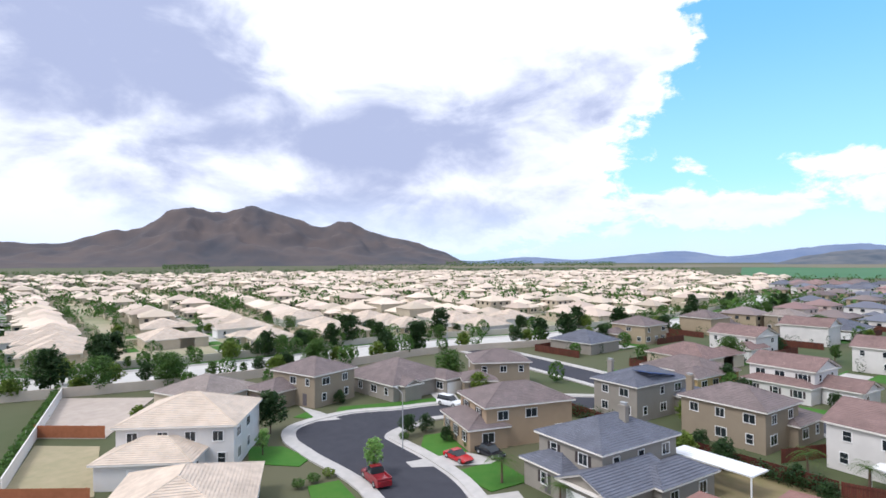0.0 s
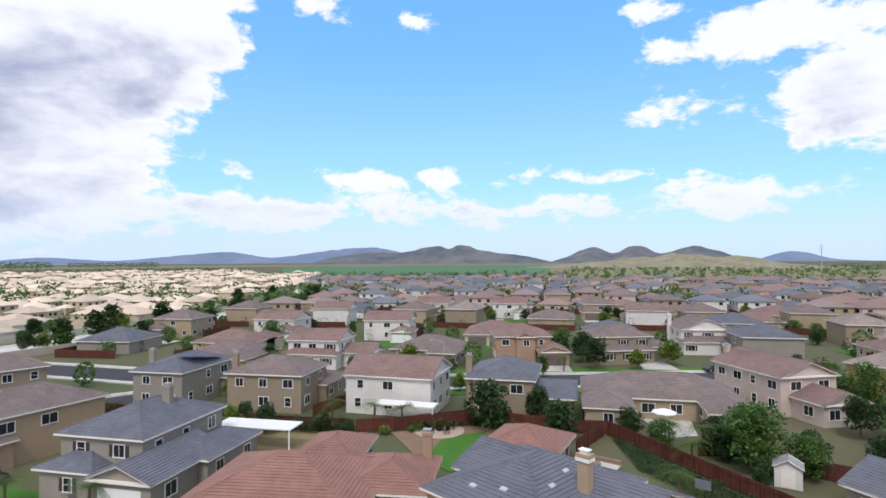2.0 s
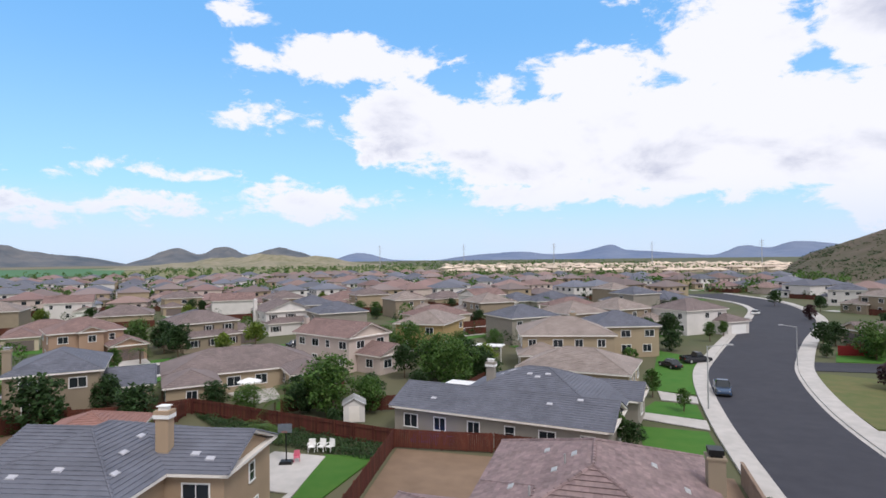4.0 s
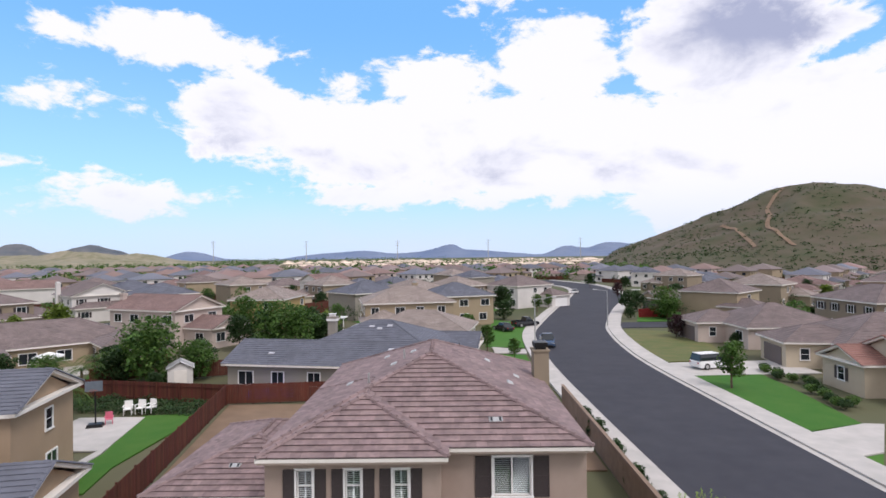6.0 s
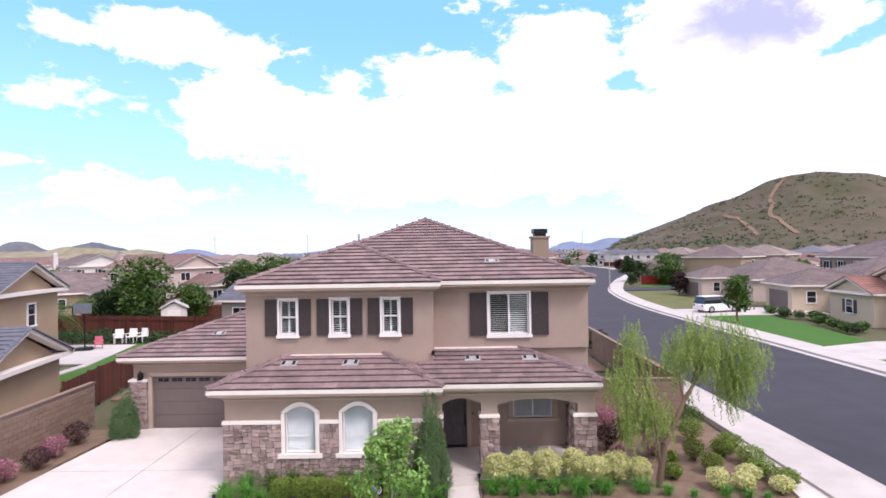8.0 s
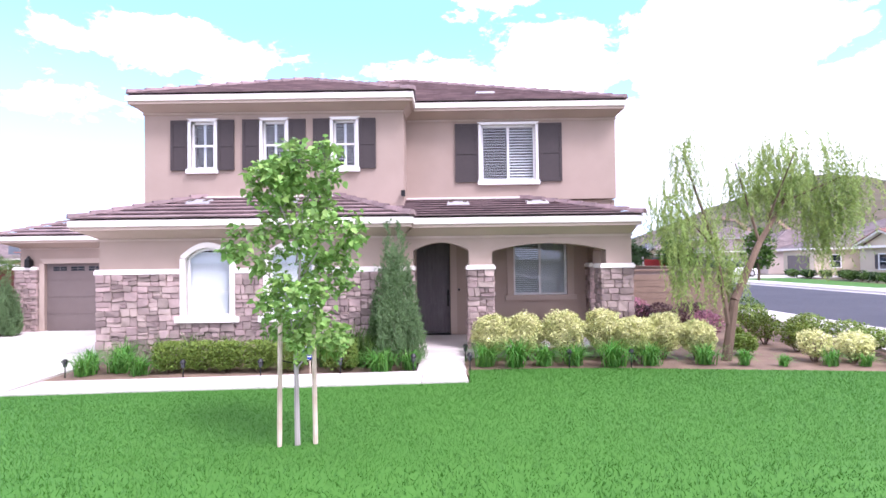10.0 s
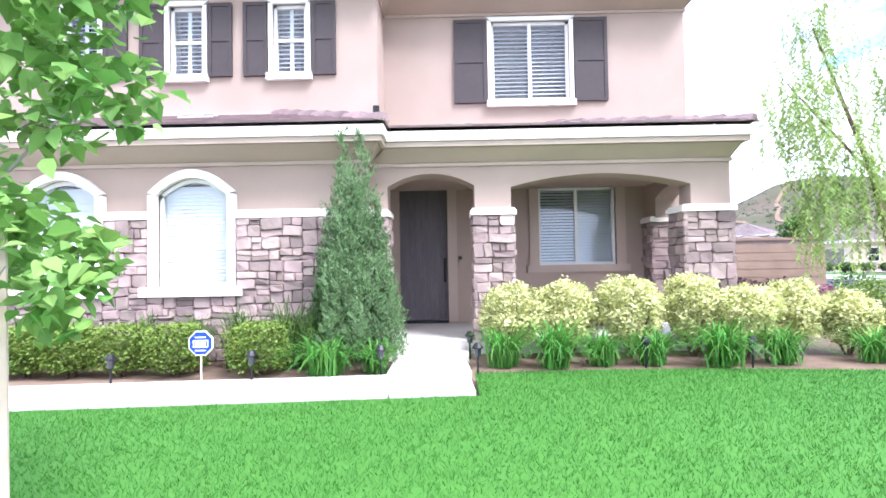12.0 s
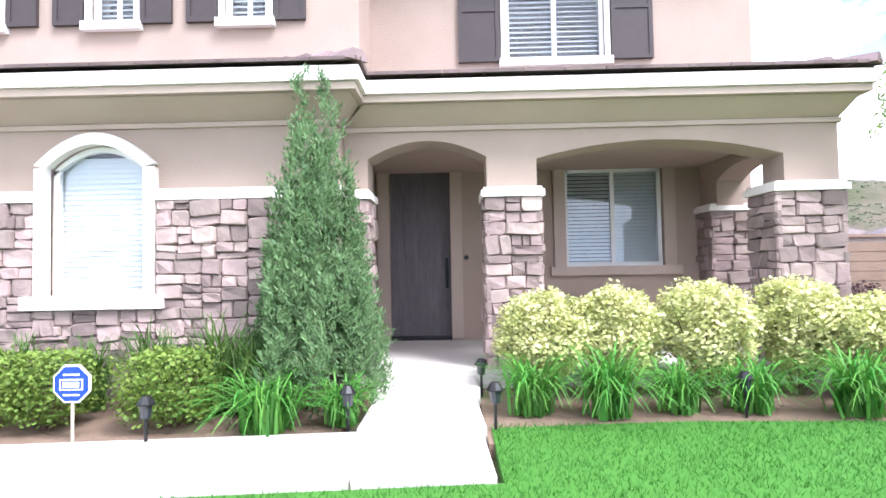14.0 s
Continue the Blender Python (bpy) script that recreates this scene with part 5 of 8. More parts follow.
part("porch_slab", boxes((2.76, 8.0, 21.0, 23.5, -0.1, 0.17)), CONCRETE, HOME)
surround("door_trim", 2.95, 3.84, 0.2, 2.64, 2.64, 23.5, 0.17, 0.06, STUCCO_COVE, foot=0, head_over=0.06)
surround("window_trim", 5.52, 6.94, 1.2, 2.64, 2.64, 23.5, 0.17, 0.06, STUCCO_COVE, foot=0.13, over=0.06, head_over=0.06)
w = sash(5.52, 6.94, 1.2, 2.64, 23.55, 1)
blind(5.55, 6.22, 1.22, 2.62, 23.64, w, 0.055, 0.8)
blind(6.24, 6.91, 1.22, 2.62, 23.64, w, 0.055, 1.05)
# front door
door = part("front_door", boxes((2.95, 3.84, 23.58, 23.63, 0.22, 2.64), (3.05, 3.74, 23.568, 23.58, 0.38, 1.05)), DOOR, HOME, "dark brown planked front door")
for i in range(6):
    a = 3.06 + i * 0.1135
    part("plank", boxes((a, a + 0.100, 23.562, 23.58, 1.22, 2.46)), DOOR, door)
for i in range(6):
    a = 3.10 + i * 0.10
    part("plank", boxes((a, a + 0.088, 23.556, 23.568, 0.44, 0.99)), DOOR, door)
part("door_handle", tube(tube(boxes((3.755, 3.80, 23.545, 23.58, 0.92, 1.36)), (3.777, 23.50, 0.96), (3.777, 23.50, 1.22), 0.012), (3.777, 23.50, 1.31), (3.777, 23.56, 1.31), 0.025), METAL, door, "dark metal handle set")
part("threshold", boxes((2.95, 3.84, 23.44, 23.60, 0.17, 0.22)), METAL, HOME)
part("doorbell", tube(bmesh.new(), (4.07, 23.46, 1.36), (4.07, 23.5, 1.36), 0.03, 0.035), METAL, HOME)
# upper storey
UP = [(-2.52, -1.94), (-0.75, -0.18), (0.99, 1.55)]
part("wall", wall_run(bmesh.new(), -3.68, 2.72, 22.35, 22.55, 2.9, 5.85, [(a, b, 4.46, 5.64, 5.64) for a, b in UP]), STUCCO, HOME)
part("wall", wall_run(bmesh.new(), 22.552, 23.35, 2.52, 2.72, 2.9, 5.85, swap=True), STUCCO, HOME)
part("wall", wall_run(bmesh.new(), 2.522, 8.24, 23.352, 23.55, 3.72, 5.85, [(4.70, 6.13, 4.22, 5.70, 5.70)]), STUCCO, HOME)
part("wall", wall_run(bmesh.new(), 23.72, 38.4, 8.04, 8.24, -0.1, 5.85, swap=True), STUCCO, HOME)
part("wall", wall_run(bmesh.new(), 22.552, 38.4, -3.68, -3.48, -0.1, 5.85, swap=True), STUCCO, HOME)
part("wall", wall_run(bmesh.new(), -3.68, 8.24, 38.4, 38.6, -0.1, 5.85), STUCCO, HOME)


def louvred(x0, x1, z0, z1):
    """A raised-panel shutter beside a window."""
    m, t = (z0 + z1) / 2, 0.06
    return boxes((x0, x1, 0, 0.04, z0, z1), (x0, x0 + t, -0.015, 0, z0, z1), (x1 - t, x1, -0.015, 0, z0, z1), (x0 + t, x1 - t, -0.015, 0, z1 - t, z1), (x0 + t, x1 - t, -0.015, 0, z0, z0 + t), (x0 + t, x1 - t, -0.015, 0, m - t / 2, m + t / 2))


for a, b, y, z0, z1, sw in [(*p, 22.35, 4.46, 5.64, 0.40) for p in UP] + [(4.70, 6.13, 23.352, 4.22, 5.70, 0.60)]:
    surround("window_trim", a, b, z0, z1, z1, y, 0.07, 0.05, WHITE, foot=0.11, over=0.03, head_over=0.03)
    w = sash(a, b, z0, z1, y + 0.05, 1 if b - a > 1 else 0, 0 if b - a > 1 else 1)
    mid = (a + b) / 2
    if b - a > 1:
        blind(a + 0.04, mid - 0.02, z0 + 0.05, z1 - 0.05, y + 0.145, w, 0.075, 0.12)
        blind(mid + 0.02, b - 0.04, z0 + 0.05, z1 - 0.05, y + 0.145, w, 0.075, 0.4)
    else:
        blind(a + 0.04, b - 0.04, z0 + 0.05, z1 - 0.05, y + 0.145, w, 0.075, 0.15)
    part("shutter_stile", boxes((mid - 0.03, mid + 0.03, y + 0.125, y + 0.14, z0 + 0.05, z1 - 0.05)), WHITE, w)
    for p, q in ((a - 0.09 - sw, a - 0.09), (b + 0.09, b + 0.09 + sw)):
        s = part("shutter", louvred(p, q, z0 - 0.03, z1 + 0.03), SHUTTER, HOME, "dark brown shutter")
        s.location = (0, y - 0.042, 0)
part("flashing", boxes((-2.2, 1.2, 22.28, 22.352, 3.70, 3.78)), TRIM, HOME)
part("flashing", boxes((2.72, 6.0, 23.28, 23.352, 3.71, 3.79)), TRIM, HOME)
# garage wing
part("wall", wall_run(bmesh.new(), -10.0, -3.802, 26.6, 26.8, -0.1, 2.75, [(-9.2, -4.35, 0, 2.2, 2.2)]), STUCCO, HOME)
part("wall", wall_run(bmesh.new(), 26.8, 36, -10.0, -9.8, -0.1, 3.0, swap=True), STUCCO, HOME)
part("wall", boxes((-9.8, -3.9, 35.8, 36, -0.1, 3.0)), STUCCO, HOME)
surround("door_trim", -9.2, -4.35, 0.0, 2.2, 2.2, 26.6, 0.16, 0.06, STUCCO_COVE, foot=0)
gd = part("garage_door", boxes((-9.2, -4.35, 26.68, 26.72, 0.02, 2.2)), GARAGE, HOME, "taupe sectional garage door")
for r in range(4):
    part("door_section", boxes((-9.19, -4.36, 26.665, 26.68, 0.03 + r * 0.545, 0.03 + r * 0.545 + 0.53)), GARAGE, gd)
for i in range(8):
    a = -9.0 + i * 0.575
    for s in (0.02, 0.25):
        part("light_opening", boxes((a + s, a + s + 0.2, 26.656, 26.664, 1.96, 2.02)), PANE, gd)
        part("light_opening", boxes((a + s, a + s + 0.2, 26.656, 26.664, 2.035, 2.095)), PANE, gd)
lamp = part("wall_lantern", tube(boxes((-9.72, -9.56, 26.38, 26.54, 2.08, 2.34), (-9.69, -9.59, 26.54, 26.6, 2.2, 2.3)), (-9.64, 26.46, 2.34), (-9.64, 26.46, 2.46), 0.09, 0.01, 6), METAL, HOME, "black wall lantern by the garage")

# stone veneer: irregular pieces over mortar


def split_stones(x0, x1, z0, z1, rng):
    w, h = x1 - x0, z1 - z0
    if w * h < rng.uniform(0.010, 0.075) and w < 0.40 and h < 0.26 or w < 0.11 or h < 0.07:
        return [(x0, x1, z0, z1)]
    k = rng.uniform(0.34, 0.66)
    if w > h * rng.uniform(0.9, 2.6):
        m = x0 + w * k
        return split_stones(x0, m, z0, z1, rng) + split_stones(m, x1, z0, z1, rng)
    m = z0 + h * k
    return split_stones(x0, x1, z0, m, rng) + split_stones(x0, x1, m, z1, rng)


def stone_body(bm, x0, x1, z0, z1, y, rng, dep, to=lambda x, y, z: (x, y, z)):
    g = 0.003
    x0, x1, z0, z1 = x0 + g, x1 - g, z0 + g, z1 - g
    w, h = x1 - x0, z1 - z0
    c = lambda: rng.uniform(0.02, 0.19)  # noqa: E731
    out = [(x0, z0 + h * c()), (x0 + w * c(), z0), (x1 - w * c(), z0), (x1, z0 + h * c()), (x1, z1 - h * c()), (x1 - w * c(), z1), (x0 + w * c(), z1), (x0, z1 - h * c())]
    mx, mz = (x0 + x1) / 2, (z0 + z1) / 2
    sk = rng.uniform(-0.10, 0.10)
    out = [(x + sk * (z - mz), z - sk * (x - mx)) for x, z in out]
    d = dep * rng.uniform(0.6, 1.15)
    rings = [(1.02, 0.0), (1.0, -d * 0.7), (0.90, -d)]
    vs = [[bm.verts.new(to(mx + (x - mx) * s, y + o + (rng.uniform(-0.012, 0.012) if o < -d * 0.9 else 0), mz + (z - mz) * s)) for x, z in out] for s, o in rings]
    for a, b in zip(vs, vs[1:]):
        for i in range(8):
            bm.faces.new((a[i], a[(i + 1) % 8], b[(i + 1) % 8], b[i]))
    bm.faces.new(vs[-1])


def stone_face(parent, x0, x1, z0, z1, y, seed, dep=0.06, to=None, joined=False, keep=None):
    rng = random.Random(seed)
    pieces = []
    cols = max(1, round((x1 - x0) / 0.9))
    for i in range(cols):
        pieces += split_stones(x0 + (x1 - x0) * i / cols, x0 + (x1 - x0) * (i + 1) / cols, z0, z1, rng)
    bm = bmesh.new()
    for p in pieces:
        if keep and not keep(*p):
            continue
        if joined:
            stone_body(bm, *p, y, rng, dep, to or (lambda x, y, z: (x, y, z)))
        else:
            b = bmesh.new()
            stone_body(b, *p, y, rng, dep, to or (lambda x, y, z: (x, y, z)))
            part("stone", b, STONE, parent)
    if joined:
        ob = part("stone_cladding", bm, STONE_REST, parent)
        ob["kind"] = "stuff"
    else:
        bm.free()


STONE_REST = surf("veneer_stone_rest", (0.37, 0.285, 0.258), (0.235, 0.178, 0.165), 4.0, 0.9, 0.8, 14, island=0.38)


# the veneer beside and below the arched windows, cut round them
for i, (a, b, z1) in enumerate(((-3.84, -2.02, 1.92), (-0.83, -0.22, 1.92), (0.99, 2.79, 1.92), (-2.018, -0.832, 0.87), (-0.218, 0.988, 0.87))):
    mortar = part("stone_veneer", boxes((a, b, 20.715, 20.748, -0.1, z1)), MORTAR, HOME, "grey-brown ledge stone veneer")
    stone_face(mortar, a, b, 0.0, z1, 20.716, 60 + i)
for a, b in ((-3.87, -2.02), (-0.83, -0.22), (0.99, 2.82)):
    part("stone_cap", boxes((a, b, 20.66, 20.748, 1.92, 2.0), (a + 0.01, b - 0.01, 20.68, 20.748, 2.0, 2.03)), TRIM, HOME, "cream moulded cap course")


def pillar(x0, x1, y0, y1, seed, top=1.93):
    p = part("stone_pillar", boxes((x0 + 0.05, x1 - 0.05, y0 + 0.05, y1 - 0.05, -0.1, top)), MORTAR, HOME, "stone-clad porch pillar")
    stone_face(p, x0, x1, 0, top, y0 + 0.055, seed)
    stone_face(p, y0, y1, 0, top, 0, seed + 1, joined=True, to=lambda a, b, c: (x0 + 0.055 + b, a, c))
    stone_face(p, y0, y1, 0, top, 0, seed + 2, joined=True, to=lambda a, b, c: (x1 - 0.055 - b, a, c))
    part("pillar_cap", boxes((x0 - 0.025, x1 + 0.025, y0 - 0.025, y1 + 0.025, top, top + 0.07), (x0, x1, y0, y1, top + 0.07, top + 0.10)), TRIM, p)


pillar(4.20, 4.80, 21.02, 21.56, 70)
pillar(7.16, 7.88, 21.02, 21.58, 73)
pillar(7.42, 7.97, 23.02, 23.495, 76)
pillar(2.76, 3.02, 21.0, 21.5, 79)
pillar(-10.12, -9.38, 26.45, 27.0, 82, 2.0)

# roofs: single tiles on the slopes over the porch and the arched windows, joined tiles elsewhere


def tile_grid(a, b, tl, tr, course=0.345, width=0.40):
    """The tiles of a slope: for each its four corners low-left, low-right, high-right, high-left and the slope's normal."""
    a, b, tl, tr = (Vector(p) for p in (a, b, tl, tr))
    n = (b - a).cross((tl + tr) / 2 - a).normalized()
    if n.z < 0:
        n = -n
    ex = (b - a).normalized()
    up = n.cross(ex) if n.cross(ex).z > 0 else -n.cross(ex)
    length = ((tl + tr) / 2 - a).dot(up)
    rows = max(1, round(length / course))
    for i in range(rows):
        s0, s1 = i / rows, (i + 1) / rows
        l0, r0 = (a + (tl - a) * s0 - a).dot(ex), (b + (tr - b) * s0 - a).dot(ex)
        l1, r1 = (a + (tl - a) * s1 - a).dot(ex), (b + (tr - b) * s1 - a).dot(ex)
        k0 = math.floor(l0 / width) - 1
        off = (i % 2) * width * 0.5
        for k in range(k0, math.ceil(r0 / width) + 1):
            x0, x1 = k * width + off, (k + 1) * width + off
            p0, p1, q0, q1 = max(x0, l0), min(x1, r0), max(x0, l1), min(x1, r1)
            if p1 - p0 < 0.03:
                continue
            if q1 < q0:
                q0 = q1 = min(max((q0 + q1) / 2, p0), p1)
            low, high = a + up * (length * s0), a + up * (length * s1)
            yield low + ex * (p0 + 0.004), low + ex * (p1 - 0.004), high + ex * q1, high + ex * q0, n


def tile_body(bm, c, lift=0.052):
    a, b, d, e, n = c
    ext = (e - a) * 0.10
    a, b = a - ext * 0.3, b - ext * 0.3
    hexa(bm, [a + n * 0.035, b + n * 0.035, d, e, a + n * (lift + 0.014), b + n * (lift + 0.014), d + n * 0.012, e + n * 0.012])


def tiled(a, b, tl, tr, single=False):
    if single:
        for c in tile_grid(a, b, tl, tr):
            bm = bmesh.new()
            tile_body(bm, c)
            part("roof_tile", bm, TILE, HOME_ROOF)
    else:
        for c in tile_grid(a, b, tl, tr):
            tile_body(REST, c)


REST, CAPS = bmesh.new(), bmesh.new()
Z1, Z2 = 3.08, 6.20
deck = bmesh.new()


def deck_face(*pts):
    f = deck.faces.new([deck.verts.new(Vector(p) - Vector((0, 0, 0.01))) for p in pts])


lw = [(-4.2, 20.3, Z1), (3.05, 20.3, Z1), (1.0, 22.4, Z1 + 0.68), (-2.15, 22.4, Z1 + 0.68)]
pw = [(2.2, 20.72, Z1), (8.04, 20.72, Z1), (5.72, 23.38, Z1 + 0.66), (2.2, 23.38, Z1 + 0.66)]
deck_face(*lw)
deck_face(*pw)
deck_face((-4.2, 20.3, Z1), (-2.15, 22.4, Z1 + 0.68), (-4.2, 22.4, Z1))
deck_face((3.05, 20.3, Z1), (3.05, 22.4, Z1), (1.0, 22.4, Z1 + 0.68))
deck_face((8.04, 20.72, Z1), (8.04, 23.38, Z1), (5.72, 23.38, Z1 + 0.66))
HOME_ROOF = part("roof", deck, TILE_ISL, HOME, "brown flat concrete tile roof")
tiled(lw[0], lw[1], lw[3], lw[2], True)
tiled(pw[0], pw[1], pw[3], pw[2], True)
tiled((-4.2, 22.4, Z1), (-4.2, 20.3, Z1), (-2.15, 22.4, Z1 + 0.68), (-2.15, 22.4, Z1 + 0.68))
tiled((3.05, 20.3, Z1), (3.05, 22.4, Z1), (1.0, 22.4, Z1 + 0.68), (1.0, 22.4, Z1 + 0.68))
tiled((8.04, 20.72, Z1), (8.04, 23.38, Z1), (5.72, 23.38, Z1 + 0.66), (5.72, 23.38, Z1 + 0.66))
for p, q in (((-4.2, 20.3, Z1), lw[3]), ((3.05, 20.3, Z1), lw[2]), ((8.04, 20.72, Z1), pw[2])):
    cap_line(CAPS, Vector(p) + Vector((0, 0, 0.03)), Vector(q) + Vector((0, 0, 0.03)))


def hip_tiles(x0, x1, y0, y1, z, pitch):
    (a, b, c, d), r0, r1, along = roof_lines(x0, x1, y0, y1, z, pitch, "hip")
    if along == "x":
        faces = ((a, b, r0, r1), (c, d, r1, r0), (d, a, r0, r0), (b, c, r1, r1))
        ends = ((a, r0), (d, r0), (b, r1), (c, r1), (r0, r1))
    else:
        faces = ((d, a, r1, r0), (b, c, r0, r1), (a, b, r0, r0), (c, d, r1, r1))
        ends = ((a, r0), (b, r0), (d, r1), (c, r1), (r0, r1))
    for f in faces:
        tiled(*f)
        pts = [f[0], f[1], f[3], f[2]] if (f[2] - f[3]).length > 1e-4 else [f[0], f[1], f[2]]
        REST.faces.new([REST.verts.new(p - Vector((0, 0, 0.008))) for p in pts])
    for p, q in ends:
        if (q - p).length > 0.3:
            cap_line(CAPS, p + Vector((0, 0, 0.03)), q + Vector((0, 0, 0.03)))


hip_tiles(-3.95, 8.40, 22.87, 39.0, Z2, 0.405)
hip_tiles(-3.86, 3.00, 21.9, 32.0, Z2 + 0.004, 0.405)
hip_tiles(-10.45, -2.5, 26.1, 36.5, Z1, 0.36)
r = part("roof_tiles", REST, TILE_ISL, HOME)
r["kind"] = "stuff"
r = part("ridge_cap", CAPS, TILE_ISL, HOME)
r["kind"] = "stuff"
eaves(-3.8, 2.75, 20.75, 22.3, -4.2, 3.05, 20.3, 22.34, Z1)
eaves(2.76, 7.86, 21.1, 23.3, 2.9, 8.02, 20.72, 23.34, Z1 - 0.004)
eaves(-3.68, 2.72, 22.35, 38.6, -3.9, 3.00, 21.9, 38.9, Z2 + 0.002, 0.12)
eaves(2.0, 8.24, 23.352, 38.6, 1.0, 8.40, 22.87, 38.95, Z2 - 0.004, 0.12)
eaves(-10.0, -3.85, 26.6, 36, -10.45, -3.85, 26.1, 36.4, Z1 - 0.004, 0.15)


def vent(x, y, z, pitch):
    """A low tile-shaped roof vent with two dark slots."""
    e = part("roof_vent", box(bmesh.new(), -0.28, 0.28, -0.16, 0.16, 0, 0.05, 0.03), GALV, HOME, "pale metal roof vent")
    e.matrix_local = pose(x, y, z, math.degrees(math.atan(pitch)), 0, 0)
    for s in (-0.17, 0.17):
        part("slot", boxes((s - 0.05, s + 0.05, -0.12, 0.12, 0.05, 0.056)), PANE, e)


for x in (-2.05, 0.0):
    vent(x, 21.75, Z1 + 1.45 * 0.324 + 0.03, 0.324)
for x in (4.05, 6.0):
    vent(x, 22.45, Z1 + 1.73 * 0.248 + 0.03, 0.248)
vent(-6.9, 27.9, Z1 + 1.8 * 0.36 + 0.03, 0.36)
vent(4.9, 24.3, Z2 + 1.43 * 0.405 + 0.04, 0.405)
for k, (x, y) in enumerate(((0.3, 30.0), (1.2, 31.5), (6.0, 29.0), (6.6, 31.5), (-1.8, 29.5), (5.2, 33.0), (-0.4, 33.5))):
    side = x - (-3.95) if x < 2.2 else 8.40 - x
    v = part("roof_vent", box(bmesh.new(), -0.16, 0.16, -0.28, 0.28, 0, 0.05, 0.03), GALV, HOME, "pale metal roof vent")
    v.matrix_local = pose(x, y, Z2 + side * 0.405 + 0.05, 0, -22 if x < 2.2 else 22, 0)
for x, y, hh in ((-0.6, 27.5, 0.5), (0.8, 30.5, 0.5)):
    zz = Z2 + (x + 3.95) * 0.405
    part("vent_pipe", tube(bmesh.new(), (x, y, zz - 0.1), (x, y, zz + hh), 0.05), GALV, HOME)
ch = part("chimney", boxes((7.85, 8.70, 33.5, 34.5, -0.1, 7.9), (7.79, 8.76, 33.44, 34.56, 7.9, 8.0)), WALL["brown"], HOME)
part("chimney_cap", boxes((7.97, 8.58, 33.65, 34.35, 8.0, 8.14), (7.90, 8.65, 33.58, 34.42, 8.14, 8.4)), METAL, ch, "dark metal chimney cap")
part("downpipe_box", boxes((2.66, 2.76, 22.20, 22.30, 3.72, 3.86)), METAL, HOME)

# ---------------------------------------------------------------- front garden
plot("front_lawn", "mown bright green front lawn", LAWN, [(-2.9, 7.6), (6.5, 9.5), (8.0, 12.0), (9.8, 15.0), (13.1, 18.7), (11.5, 19.05), (9.0, 19.35), (7.0, 19.6), (5.6, 19.66), (4.14, 19.55), (4.14, 18.47), (-3.62, 17.82), (-3.22, 15.3)], 0.0)
plot("garden_bed", "brown soil planting bed", DIRT, [(4.1, 19.2), (7, 19.2), (13.3, 18.6), (13.75, 22), (13.75, 27), (8.2, 27), (8.2, 21.2), (4.1, 21.2)], -0.012, category="bed")
plot("garden_bed", "brown soil planting bed", DIRT, [(-3.85, 18.6), (3.0, 19.0), (3.0, 21.0), (-3.85, 21.0)], -0.012, category="bed")
plot("garden_bed", "brown soil planting bed with flowers", DIRT, [(-12.6, 12), (-9.9, 14), (-10.5, 23), (-10.25, 26.6), (-12.6, 26.6)], -0.012, category="bed")
for i, o in enumerate(([(-10.3, 22.0), (-7.1, 22.0), (-7.1, 26.62), (-9.95, 26.62)], [(-7.07, 22.0), (-3.84, 22.0), (-3.84, 26.62), (-7.07, 26.62)], [(-10.5, 17.4), (-7.1, 17.4), (-7.1, 21.97), (-10.3, 21.97)], [(-7.07, 17.4), (-3.64, 17.4), (-3.84, 19.0), (-3.84, 21.97), (-7.07, 21.97)], [(-11.6, 6), (-2.85, 7.6), (-3.25, 15.3), (-3.64, 17.37), (-10.5, 17.37)])):
    plot("driveway_slab", "pale concrete driveway slab", CONCRETE, o, 0.03, category="driveway")
for i in range(5):
    a, b = -3.62 + i * 1.38, -3.62 + (i + 1) * 1.38 - 0.008
    f = lambda x: 17.82 + (x + 3.62) * 0.0838  # noqa: E731
    plot("path_slab", "pale concrete path slab", CONCRETE, [(a, f(a)), (b, f(b)), (b, f(b) + 0.98), (a, f(a) + 0.98)], 0.035, category="path")
for y0, y1 in ((18.44, 19.42), (19.43, 20.42), (20.43, 21.0)):
    plot("path_slab", "pale concrete path slab", CONCRETE, [(3.288 if y0 < 19 else 3.15, y0), (4.1, y0 + (0.02 if y0 < 19 else 0)), (4.06, y1), (3.15 if y0 > 19 else 3.288, y1)], 0.036 if y0 < 20 else 0.10, 0.14, category="path")
plot("corner_pavement", "pale concrete pavement at the street corner", CONCRETE, [(9.8, 15.0), (8.0, 11.9), (6.6, 9.4), (8.6, 8.6), (10.4, 10.6), (12.2, 13.6), (15.0, 17.6), (15.3, 24), (13.75, 24), (13.1, 18.72)], 0.05, category="pavement")


